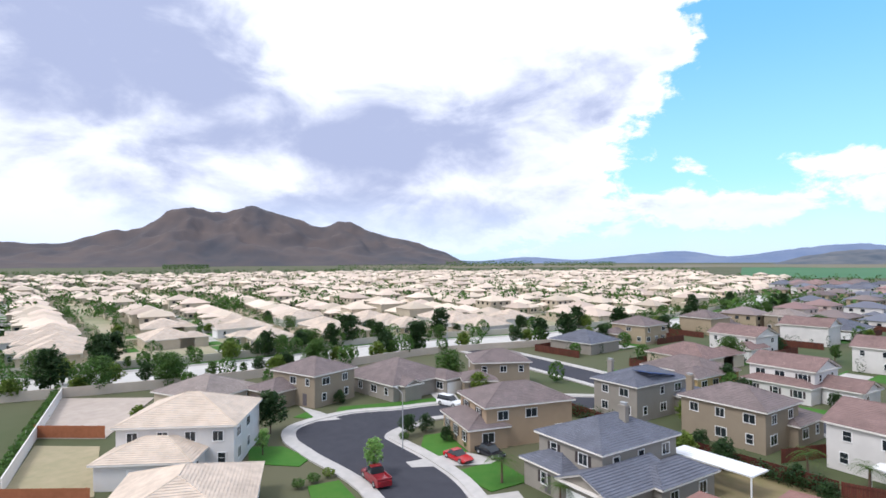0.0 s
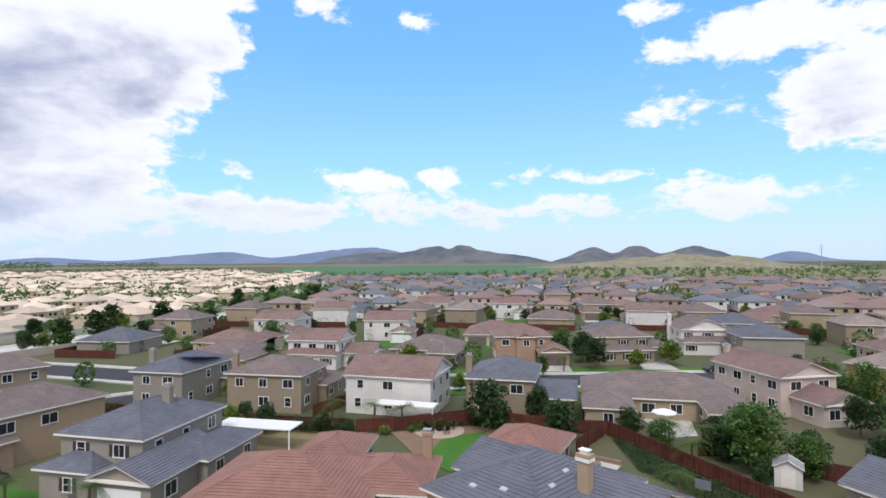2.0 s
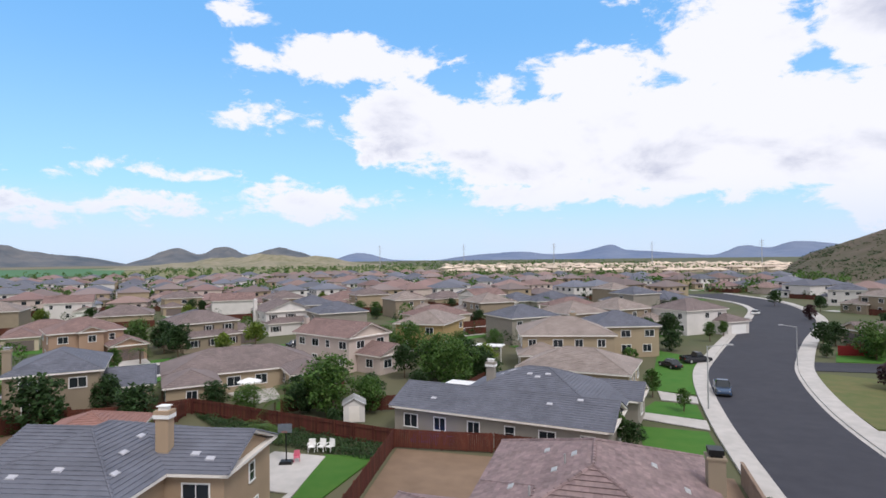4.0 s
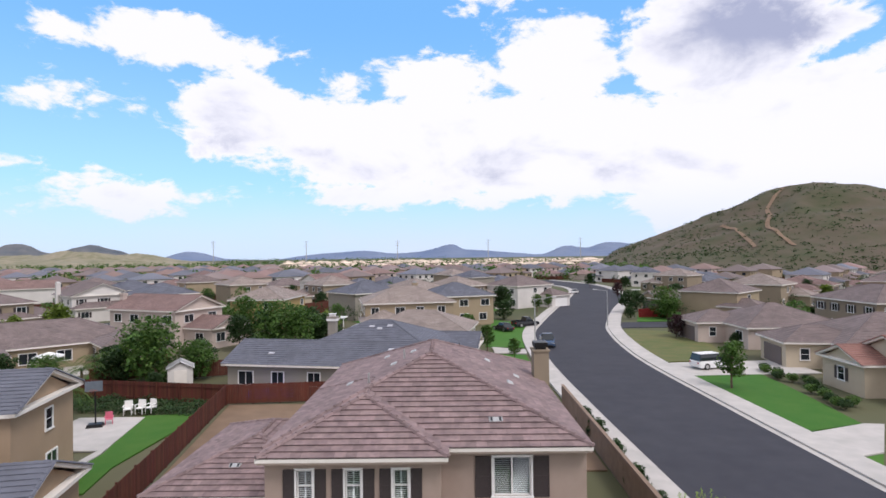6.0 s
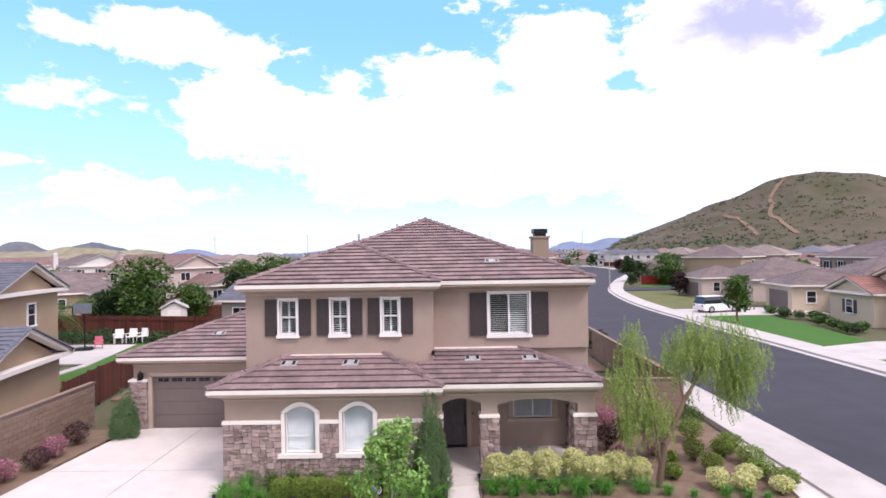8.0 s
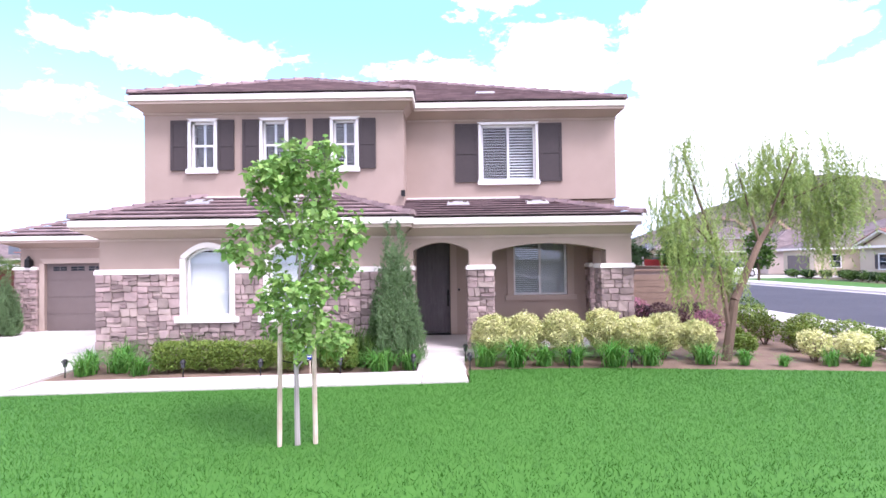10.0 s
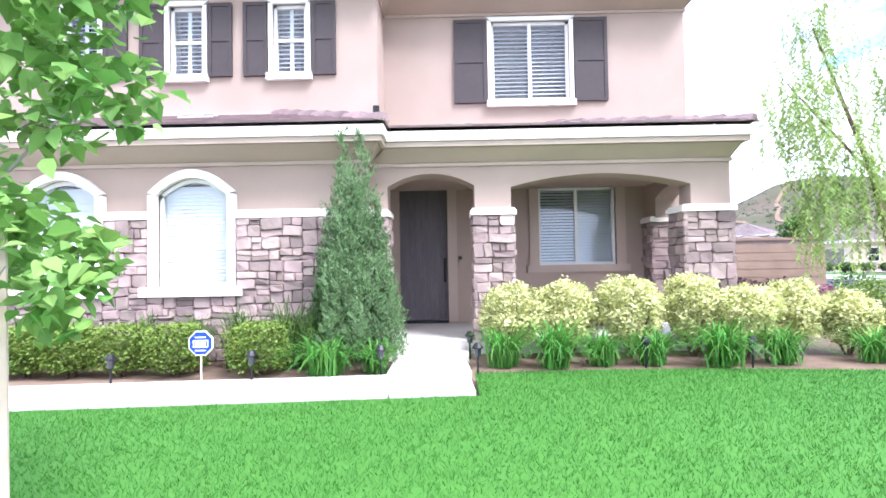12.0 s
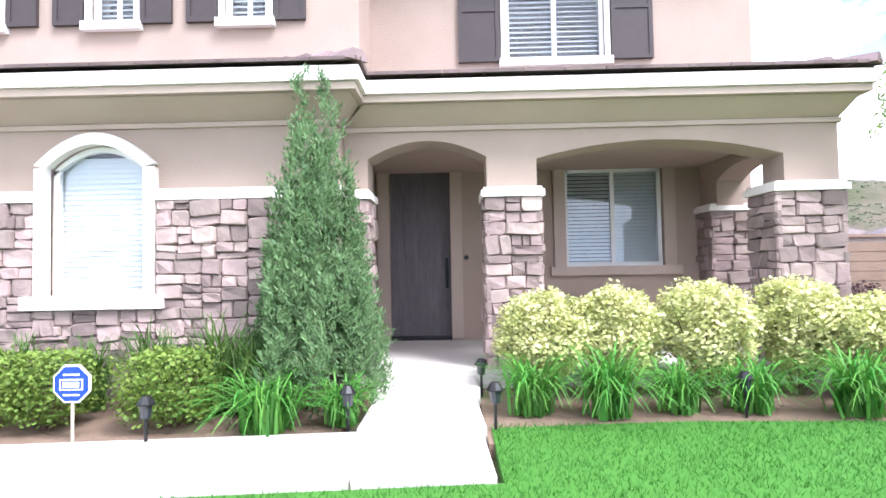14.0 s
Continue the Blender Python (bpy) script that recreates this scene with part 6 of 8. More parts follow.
def blades(name, label, mat, area, count, h, w, seed, inside=lambda x, y: True, base=0.0):
    """Short upright grass, one tapered blade each."""
    rng = np.random.default_rng(seed)
    x = rng.uniform(area[0], area[1], count)
    y = rng.uniform(area[2], area[3], count)
    ok = np.array([inside(a, b) for a, b in zip(x, y)])
    x, y = x[ok], y[ok]
    n = len(x)
    a, hh = rng.uniform(0, 6.283, n), h * rng.uniform(0.5, 1.2, n)
    lx, ly = rng.normal(0, 0.55, n) * hh, rng.normal(0, 0.55, n) * hh
    v = np.empty((n, 3, 3))
    v[:, 0] = np.c_[x - np.cos(a) * w, y - np.sin(a) * w, np.full(n, base)]
    v[:, 1] = np.c_[x + np.cos(a) * w, y + np.sin(a) * w, np.full(n, base)]
    v[:, 2] = np.c_[x + lx, y + ly, base + hh]
    me = bpy.data.meshes.new(name)
    me.from_pydata(v.reshape(-1, 3).tolist(), [], np.arange(3 * n).reshape(-1, 3).tolist())
    me.materials.append(mat)
    return tagged(part(name, None, None, data=me), label, "grass", kind="stuff")


def on_lawn(x, y):
    if y > 18.47 + (x - 4.14) * 0.0838 and x < 4.14:
        return False
    if x < -3.2 - max(0, y - 15.3) * 0.16 or (x > 4.1 and y > 19.62 - max(0, x - 7) * 0.145):
        return False
    return x < 9.8 + (y - 15) * 0.87


blades("grass", "fine bright green mown grass blades", BLADE, (-3.6, 13, 14.5, 19.7), 170000, 0.036, 0.0032, 3, on_lawn)
blades("grass", "fine bright green mown grass blades", BLADE, (-3.6, 10, 9.5, 14.5), 45000, 0.05, 0.006, 4, on_lawn)


def shrub(label, x, y, w, h, mat, seed, count=900, size=0.045, square=0.0, category="shrub", group="", name="shrub", z=0.0, lumpy=0.25):
    """A bush: leaves over an uneven mound or, clipped, over a rounded block; twigs inside."""
    rng = random.Random(seed)
    t = thing(name, label, category, x, y, z, 0, group)
    bm = bmesh.new()
    for i in range(9):
        a = i * 2.4
        tube(bm, (0.03 * math.cos(a), 0.03 * math.sin(a), -0.03), (math.cos(a) * w * 0.3, math.sin(a) * w * 0.3, h * rng.uniform(0.5, 0.8)), 0.012, 0.004, 4)
    part("stem", bm, BARK, t)
    pts = []
    for i in range(count):
        d = Vector((rng.gauss(0, 1), rng.gauss(0, 1), rng.gauss(0, 1))).normalized()
        if square:
            m = max(abs(d.x), abs(d.y), abs(d.z))
            d = d.lerp(d / m * 0.88, square)
        k = 1 - lumpy * (0.5 + 0.5 * noise.noise(d * 2.3 + Vector((seed, 0, 0))))
        r = k * (rng.uniform(0.75, 1.0) if rng.random() < 0.8 else rng.uniform(0.3, 0.75))
        pts.append(Vector((d.x * w / 2 * r, d.y * w / 2 * r, h * 0.52 + d.z * h * 0.5 * r)))
    part("foliage", None, None, t, data=leaf_mesh("foliage", pts, size, mat, seed))
    return t


def tussock(label, x, y, r, h, mat, seed, count=90, width=0.012, name="grass_tussock", group=""):
    """A clump of long arching leaves."""
    rng = random.Random(seed)
    v, f = [], []
    for i in range(count):
        a, reach, top = rng.uniform(0, 6.283), r * rng.uniform(0.35, 1.1), h * rng.uniform(0.6, 1.1)
        bx, by = rng.gauss(0, r * 0.12), rng.gauss(0, r * 0.12)
        d, s = Vector((math.cos(a), math.sin(a), 0)), Vector((-math.sin(a), math.cos(a), 0))
        n = len(v)
        for k in range(6):
            t = k / 5
            p = Vector((bx, by, 0)) + d * reach * t ** 1.4 + Vector((0, 0, top * (1.9 * t - (1.1 + 0.5 * (i % 3) / 2) * t * t)))
            wd = width * (1 - 0.85 * t)
            v += [p - s * wd, p + s * wd]
            if k:
                m = n + 2 * k
                f.append((m - 2, m - 1, m + 1, m))
    me = bpy.data.meshes.new("leaves")
    me.from_pydata([tuple(p) for p in v], [], f)
    me.materials.append(mat)
    t = thing(name, label, "plant", x, y, 0, 0, group)
    part("leaves", None, None, t, data=me)
    return t


for i, (x, w) in enumerate(((-1.75, 0.68), (-1.15, 0.66), (-0.62, 0.66), (-0.02, 0.68), (0.64, 0.72), (1.62, 0.82))):
    shrub("clipped square green boxwood bush", x, 19.72 + 0.03 * (i % 2), w, 0.64, LEAF_BOX, 100 + i, 4200, 0.034, 0.8, group="clipped boxwoods", lumpy=0.12)
for i, (x, w, h, y) in enumerate(((4.68, 1.10, 1.10, 20.5), (5.42, 1.12, 1.12, 20.62), (6.22, 1.22, 1.2, 20.55), (7.06, 1.05, 1.22, 20.6), (7.62, 1.15, 1.04, 20.4), (8.32, 1.15, 1.1, 20.6), (9.0, 1.0, 0.92, 20.5))):
    shrub("yellow and green variegated euonymus bush", x, y, w, h, LEAF_YELLOW, 120 + i, 9500, 0.038, 0.12, group="variegated bushes by the porch", lumpy=0.5)
for i, (x, y, r, h) in enumerate(((4.5, 19.95, 0.5, 0.6), (5.1, 19.85, 0.62, 0.66), (5.7, 19.95, 0.45, 0.5), (6.3, 19.95, 0.52, 0.52), (7.05, 19.8, 0.68, 0.66), (7.8, 19.9, 0.56, 0.55), (8.9, 19.9, 0.5, 0.5), (9.6, 19.75, 0.3, 0.35), (2.45, 19.55, 0.68, 0.56), (3.0, 19.7, 0.38, 0.45))):
    tussock("bright green arching daylily clump", x, y, r, h, LEAF_LILY, 140 + i, 190, 0.013, group="daylily clumps")
for i, (x, y, r, h) in enumerate(((-3.3, 19.5, 0.62, 0.55), (-2.75, 19.75, 0.68, 0.62), (-2.25, 19.5, 0.58, 0.52), (-3.0, 20.3, 0.6, 0.7), (-3.5, 20.0, 0.5, 0.55))):
    tussock("bright green grassy clump by the drive", x, y, r, h, LEAF_LILY, 160 + i, 130, 0.012, group="grassy clumps")
for i, (x, y, r, h) in enumerate(((-1.6, 20.3, 0.5, 0.8), (-0.8, 20.3, 0.45, 0.75), (0.0, 20.3, 0.45, 0.78), (0.6, 20.3, 0.45, 0.75), (1.25, 20.2, 0.6, 0.95), (1.85, 20.15, 0.6, 1.0), (2.2, 20.0, 0.4, 0.8), (-2.2, 20.3, 0.45, 0.75))):
    tussock("dark green spiky grass against the stone", x, y, r, h, LEAF_MID, 170 + i, 230, 0.009, group="spiky grasses")


def juniper(x, y, h, w, seed, label="tall grey-green columnar juniper with twin tips"):
    rng = random.Random(seed)
    t = thing("juniper", label, "conifer", x, y, 0)
    part("trunk", tube(bmesh.new(), (0, 0, -0.05), (0, 0, h * 0.8), 0.06, 0.015, 6), BARK, t)
    v, f = [], []
    spires = [(-0.09 * w, 0.0, h), (0.13 * w, 0.02, h * 0.98)]
    for i in range(64):
        a, r = rng.uniform(0, 6.283), w / 2 * math.sqrt(rng.uniform(0.02, 1.0))
        top = h * (1.0 - 0.72 * (2 * r / w) ** 2.6) * rng.uniform(0.48, 0.88) + 0.10
        spires.append((math.cos(a) * r * 0.92, math.sin(a) * r * 0.92, top))
    for sx, sy, top in spires:
        ln = min(top - 0.03, rng.uniform(0.8, 1.25))
        wide = rng.uniform(0.10, 0.15) * (1.25 if top > 0.9 * h else 1.0)
        for i in range(26):
            k = (i + rng.random()) / 26
            rad = wide * (1 - k) ** 0.75 * rng.uniform(0.3, 1.0)
            a = rng.uniform(0, 6.283)
            c = Vector((sx + math.cos(a) * rad, sy + math.sin(a) * rad, top - ln * (1 - k)))
            up = Vector((math.cos(a) * 0.5, math.sin(a) * 0.5, 1)).normalized()
            for j in range(22):
                p = c + up * 0.16 * (j / 22) + Vector((rng.gauss(0, 1), rng.gauss(0, 1), rng.gauss(0, 0.6))) * 0.022
                d = (up + Vector((rng.gauss(0, 0.5), rng.gauss(0, 0.5), rng.gauss(0, 0.3)))).normalized() * 0.055
                s = d.orthogonal().normalized() * 0.0085
                n = len(v)
                v += [p - s, p + s, p + d]
                f.append((n, n + 1, n + 2))
    me = bpy.data.meshes.new("foliage")
    me.from_pydata([tuple(p) for p in v], [], f)
    me.materials.append(LEAF_CYP)
    part("foliage", None, None, t, data=me)
    return t


juniper(2.64, 20.2, 2.92, 1.15, 200)
juniper(-9.75, 25.5, 1.9, 1.1, 201, "small dark blue-green conifer by the garage")

# staked young tree in the lawn
young = tree("young staked ornamental pear tree with glossy green leaves", 1.97, 15.25, 3.75, 0.88, LEAF_PEAR, 210, 440, 12, 0.076, trunk_r=0.035, low=0.30, oval=True, droop=0.25, bark=surf("pale_bark", (0.40, 0.37, 0.35), (0.28, 0.25, 0.23), 6, 0.9, 0.4, 25, stretch=(1, 1, 0.3)))
for i, (dx, dy) in enumerate(((-0.2, -0.05), (0.2, 0.05))):
    part("stake", tube(bmesh.new(), (dx, dy, -0.1), (dx * 0.9, dy, 1.55), 0.03, 0.028), STAKE, young, "round wooden stake")
    part("tie", tube(bmesh.new(), (dx, dy, 1.0), (0, 0, 0.95), 0.008, n=5), METAL, young, "black rubber tie")


def pepper_tree(x, y):
    rng = random.Random(220)
    t = thing("tree", "airy weeping pepper tree with leaning trunk and fine hanging leaves", "tree", x, y)
    bm = bmesh.new()
    limbs = [((0, 0, -0.1), (0.25, 0.1, 1.0), 0.10, 0.085), ((0.25, 0.1, 1.0), (1.0, 0.5, 2.0), 0.085, 0.06), ((1.0, 0.5, 2.0), (1.75, 0.9, 2.75), 0.06, 0.035), ((1.75, 0.9, 2.75), (2.3, 1.3, 3.6), 0.035, 0.015),
             ((0.1, 0.05, 0.6), (0.0, 0.3, 1.9), 0.05, 0.035), ((0.0, 0.3, 1.9), (-0.55, 0.5, 3.6), 0.035, 0.012), ((1.0, 0.5, 2.0), (0.8, 1.0, 3.5), 0.035, 0.012), ((1.75, 0.9, 2.75), (2.9, 0.6, 3.2), 0.025, 0.01), ((0.0, 0.3, 1.9), (-1.1, 0.2, 2.9), 0.02, 0.008), ((1.3, 0.7, 2.4), (1.5, 0.1, 3.5), 0.025, 0.01)]
    for p, q, a, b in limbs:
        tube(bm, p, q, a, b, 7)
    part("trunk", bm, BARK, t)
    v, f = [], []
    blobs = [(2.2, 1.1, 3.5, 0.95), (1.5, 0.9, 3.5, 0.75), (2.9, 0.8, 3.2, 0.75), (0.9, 0.9, 3.2, 0.6), (-0.5, 0.5, 3.3, 0.6), (-1.0, 0.3, 2.7, 0.5), (-0.3, 0.4, 2.3, 0.55), (0.2, 0.3, 1.8, 0.5), (2.6, 0.9, 2.6, 0.6), (-0.6, 0.4, 3.9, 0.35), (-0.7, 0.3, 1.8, 0.45)]
    for i in range(1350):
        bx, by, bz, br = blobs[rng.choices(range(len(blobs)), weights=[5, 4, 4, 2, 1.6, 1.6, 1.8, 1.8, 3, 0.7, 1.5])[0]]
        d = Vector((rng.gauss(0, 1), rng.gauss(0, 1), rng.gauss(0, 1))).normalized() * br * rng.uniform(0.3, 1.0)
        c = Vector((bx, by, bz)) + d * Vector((1, 1, 0.8)).length / 1.6
        sway = Vector((rng.gauss(0.1, 0.2), rng.gauss(0, 0.2), -1)).normalized()
        ln = rng.uniform(0.35, 0.95)
        for j in range(30):
            p = c + sway * ln * (j / 30)
            a = rng.uniform(0, 6.283)
            e = Vector((math.cos(a), math.sin(a), -0.8)).normalized() * rng.uniform(0.05, 0.09)
            s = e.orthogonal().normalized() * 0.011
            n = len(v)
            v += [p - s, p + s, p + e]
            f.append((n, n + 1, n + 2))
    me = bpy.data.meshes.new("crown")
    me.from_pydata([tuple(p) for p in v], [], f)
    me.materials.append(LEAF_PEPPER)
    part("crown", None, None, t, data=me)
    t.scale = (1.05, 1.05, 1.22)


pepper_tree(9.5, 20.3)
for i, (x, y, w, h, m, lab) in enumerate((
        (11.2, 20.1, 0.8, 0.7, LEAF_YELLOW, "yellow-green variegated bush in the corner bed"), (13.0, 21.0, 1.0, 0.6, LEAF_BOX, "low grey-green spreading bush"), (13.2, 22.0, 1.1, 0.65, LEAF_BOX, "low grey-green spreading bush"),
        (13.1, 23.2, 1.1, 0.7, LEAF_BOX, "low grey-green spreading bush"), (12.4, 20.6, 0.9, 0.55, LEAF_YELLOW, "yellow-green variegated bush in the corner bed"), (11.5, 22.4, 0.9, 0.8, LEAF_LIME, "light green garden bush"),
        (12.2, 24.3, 1.1, 0.9, LEAF_BOX, "low grey-green spreading bush"), (8.9, 23.6, 0.9, 1.0, LEAF_PURPLE, "dark purple-leaved bush by the wall"), (9.8, 24.6, 1.0, 0.95, LEAF_PURPLE, "dark purple-leaved bush by the wall"),
        (10.9, 25.2, 1.1, 0.9, LEAF_PURPLE, "dark purple-leaved bush by the wall"), (10.6, 22.0, 0.5, 0.5, LEAF_LIME, "light green garden bush"), (12.8, 25.6, 1.2, 1.0, LEAF_MID, "dark green bush by the block wall"), (9.0, 22.4, 0.5, 0.6, FLOWER, "pink flowering bush by the pillar"), (10.3, 22.9, 1.0, 0.85, FLOWER, "pink flowering bush by the wall"), (9.5, 25.8, 1.1, 1.0, FLOWER, "pink flowering bush by the wall"), (11.9, 19.95, 0.8, 0.6, LEAF_YELLOW, "yellow-green variegated bush in the corner bed"), (12.9, 19.75, 0.8, 0.55, LEAF_YELLOW, "yellow-green variegated bush in the corner bed"), (13.3, 20.2, 0.9, 0.6, LEAF_BOX, "low grey-green spreading bush"), (11.6, 21.3, 0.8, 0.7, LEAF_LIME, "light green garden bush"), (12.6, 22.7, 0.9, 0.7, LEAF_LIME, "light green garden bush"), (10.2, 20.9, 0.7, 0.5, LEAF_BOX, "low grey-green spreading bush"))):
    shrub(lab, x, y, w, h, m, 230 + i, 1700, 0.05, 0.1, lumpy=0.35)
for i, (x, y, r, h) in enumerate(((11.2, 19.6, 0.4, 0.4), (11.8, 19.5, 0.3, 0.3), (12.3, 19.4, 0.25, 0.25), (10.3, 19.6, 0.25, 0.3))):
    tussock("bright green arching daylily clump", x, y, r, h, LEAF_LILY, 250 + i, 90, 0.012, group="daylily clumps")
for i, (x, y, w, h) in enumerate(((-11.2, 24.8, 1.1, 0.95), (-11.1, 23.4, 1.0, 0.85), (-10.9, 22.3, 1.1, 0.8), (-11.2, 21.2, 1.0, 0.75), (-11.0, 20.2, 1.1, 0.8))):
    shrub("pink flowering bush in the side bed", x, y, w, h, FLOWER if i % 2 else LEAF_PURPLE, 260 + i, 1500, 0.05, 0.1, group="flowering bushes by the drive", lumpy=0.35)
shrub("olive bush at the corner of the drive", -11.3, 17.5, 1.5, 2.0, LEAF_LIME, 270, 1800, 0.07, lumpy=0.4)


def path_light(x, y):
    t = thing("path_light", "small black solar path light on a spike", "garden light", x, y, 0, 0, "path lights")
    part("spike", tube(bmesh.new(), (0, 0, -0.05), (0, 0, 0.2), 0.012), METAL, t)
    part("lens", tube(bmesh.new(), (0, 0, 0.2), (0, 0, 0.29), 0.035, 0.045), PANE, t)
    part("hood", tube(tube(bmesh.new(), (0, 0, 0.29), (0, 0, 0.30), 0.065), (0, 0, 0.30), (0, 0, 0.35), 0.06, 0.03), METAL, t)


for p in ((1.72, 19.2), (3.08, 19.46), (4.17, 19.5), (6.15, 19.78), (7.35, 19.7), (0.25, 19.1), (4.12, 20.6), (-3.55, 19.3), (-1.2, 19.1)):
    path_light(*p)
sign = thing("yard_sign", "blue octagonal security yard sign with white border", "sign", 1.12, 19.32)
part("post", tube(bmesh.new(), (0, 0, -0.1), (0, 0, 0.30), 0.011), STAKE, sign)
BLUE = surf("sign_blue", (0.015, 0.05, 0.34), (0.012, 0.045, 0.30), 4, 0.4, 0, 10)
octo = lambda r: [(r * math.cos(math.pi / 8 + k * math.pi / 4), r * math.sin(math.pi / 8 + k * math.pi / 4)) for k in range(8)]  # noqa: E731
for nm, r, y0, y1, m in (("border", 0.145, -0.012, 0.004, WHITE), ("plate", 0.132, -0.016, -0.012, BLUE)):
    p = part(nm, prism(bmesh.new(), octo(r), 0, y1 - y0), m, sign)
    p.matrix_local = pose(0, y1, 0.42, 90, 0, 0)
part("logo_shape", boxes((-0.085, 0.085, -0.018, -0.016, 0.375, 0.455)), WHITE, sign)
part("logo_shape", boxes((-0.075, 0.075, -0.020, -0.018, 0.385, 0.445)), BLUE, sign)
part("logo_shape", boxes((-0.06, 0.06, -0.022, -0.020, 0.395, 0.435)), WHITE, sign)
part("text_bar", boxes((-0.06, 0.06, -0.018, -0.016, 0.48, 0.492)), WHITE, sign)
part("text_bar", boxes((-0.06, 0.06, -0.018, -0.016, 0.335, 0.347)), WHITE, sign)


def block_wall(p, q, h, label, course=0.2, length=0.42, single=True):
    """A garden wall of split-face blocks under a cap."""
    p, q = Vector((*p, 0)), Vector((*q, 0))
    d = q - p
    w = thing("block_wall", label, "wall", p.x, p.y, 0, math.degrees(math.atan2(d.y, d.x)), kind="structure")
    L = d.length
    part("core", boxes((0, L, -0.07, 0.07, -0.1, h)), MORTAR, w)
    if single:
        me = shared(("block", length), lambda: box(bmesh.new(), 0.006, length - 0.006, -0.1, 0.1, 0.006, course - 0.006), BLOCKWALL)
        for j in range(int(h / course)):
            for k in range(int(L / length)):
                b = part("block", None, None, w, data=me)
                b.location = (k * length + (j % 2) * length * 0.5, 0, j * course)
    else:
        bm = bmesh.new()
        for j in range(int(h / course)):
            box(bm, 0, L, -0.1, 0.1, j * course + 0.006, (j + 1) * course - 0.006)
        part("blocks", bm, BLOCKWALL, w)["kind"] = "stuff"
    part("cap", boxes((-0.02, L + 0.02, -0.12, 0.12, h, h + 0.06)), BLOCKWALL, w)


block_wall((-12.0, 15.0), (-12.3, 27.5), 1.75, "low brown split-face block wall beside the drive")
block_wall((8.3, 27.0), (13.0, 27.0), 1.7, "brown block wall closing the side yard", single=False)
block_wall((13.0, 27.0), (13.2, 52.0), 1.7, "long brown block wall beside the pavement", single=False)


# ---------------------------------------------------------------- gardens, drives and lots of the neighbours
for o in ([(-85.6, -34.1), (-90.8, -35.2), (-96.8, -24.5), (-102.4, -17.1), (-98.2, -16.4), (-92.4, -26.4)][::-1], [(-68.3, -12.4), (-72.0, -9.3), (-79.9, -13.9), (-78.0, -16.9), (-73.1, -16.1)], [(-59.9, -4.9), (-63.9, -0.7), (-69.6, -5.2), (-64.8, -10.2)],
          [(-66.2, -29.3), (-69.6, -35.1), (-68.7, -39.7), (-62.8, -36.2), (-63.1, -29.4)], [(-55.4, -19.1), (-59.8, -22.8), (-57.5, -25.7), (-54.5, -23.9)], [(-83.4, -40.2), (-82.9, -36.0), (-87.1, -39.4)],
          [(-46.9, 34.9), (-46.3, 38.0), (-50.3, 45.0), (-55.9, 46.0), (-57.1, 40.8), (-51.7, 34.3)], [(-31.0, 66.5), (-35.2, 72.5), (-38.7, 66.3), (-37.0, 62.5)],
          [(-18.75, 38.0), (-18.0, 50.6), (-23.1, 49.7), (-20.9, 40.5), (-20.8, 34.0), (-18.0, 34.0)], [(12.9, 57.0), (12.9, 65.8), (6.2, 66.2), (6.0, 57.0)], [(13.2, 70.6), (13.4, 77.0), (8.6, 77.6), (6.0, 71.4)], [(14.0, 82.5), (20.0, 110), (12.3, 118), (8.5, 84)],
          [(29.3, 65.1), (28.3, 43.4), (35.0, 45.6), (36.7, 57.4), (37.6, 67.4)], [(27.9, 37.7), (28.4, 34.9), (31.6, 39.1)], [(40.3, 112.2), (60.0, 113.0), (56.0, 124.0), (44.0, 123.0)]):
    plot("lawn", "mown green garden lawn", LAWN_FAR, o if sum((b[0] - a[0]) * (b[1] + a[1]) for a, b in zip(o, o[1:] + o[:1])) < 0 else o[::-1], 0.0)
DRY_LAWN = surf("dry_lawn", (0.15, 0.135, 0.055), (0.085, 0.115, 0.035), 0.5, 0.95, 0.4, 20)
# lit copies of the soil and dry grass, sunlight painted into both
SUNLIT_SAND = surf("sunlit_yard_soil", (0.46, 0.39, 0.33), (0.38, 0.32, 0.27), 0.6, 0.97, 0.4, 12)
SUNLIT_DRY = surf("sunlit_dry_grass", (0.36, 0.30, 0.19), (0.28, 0.255, 0.15), 0.7, 0.95, 0.5, 20)
SAND = surf("bare_soil", (0.225, 0.155, 0.105), (0.175, 0.120, 0.080), 0.6, 0.97, 0.4, 12)


def ccw(o):
    return o if sum((b[0] - a[0]) * (b[1] + a[1]) for a, b in zip(o, o[1:] + o[:1])) < 0 else o[::-1]


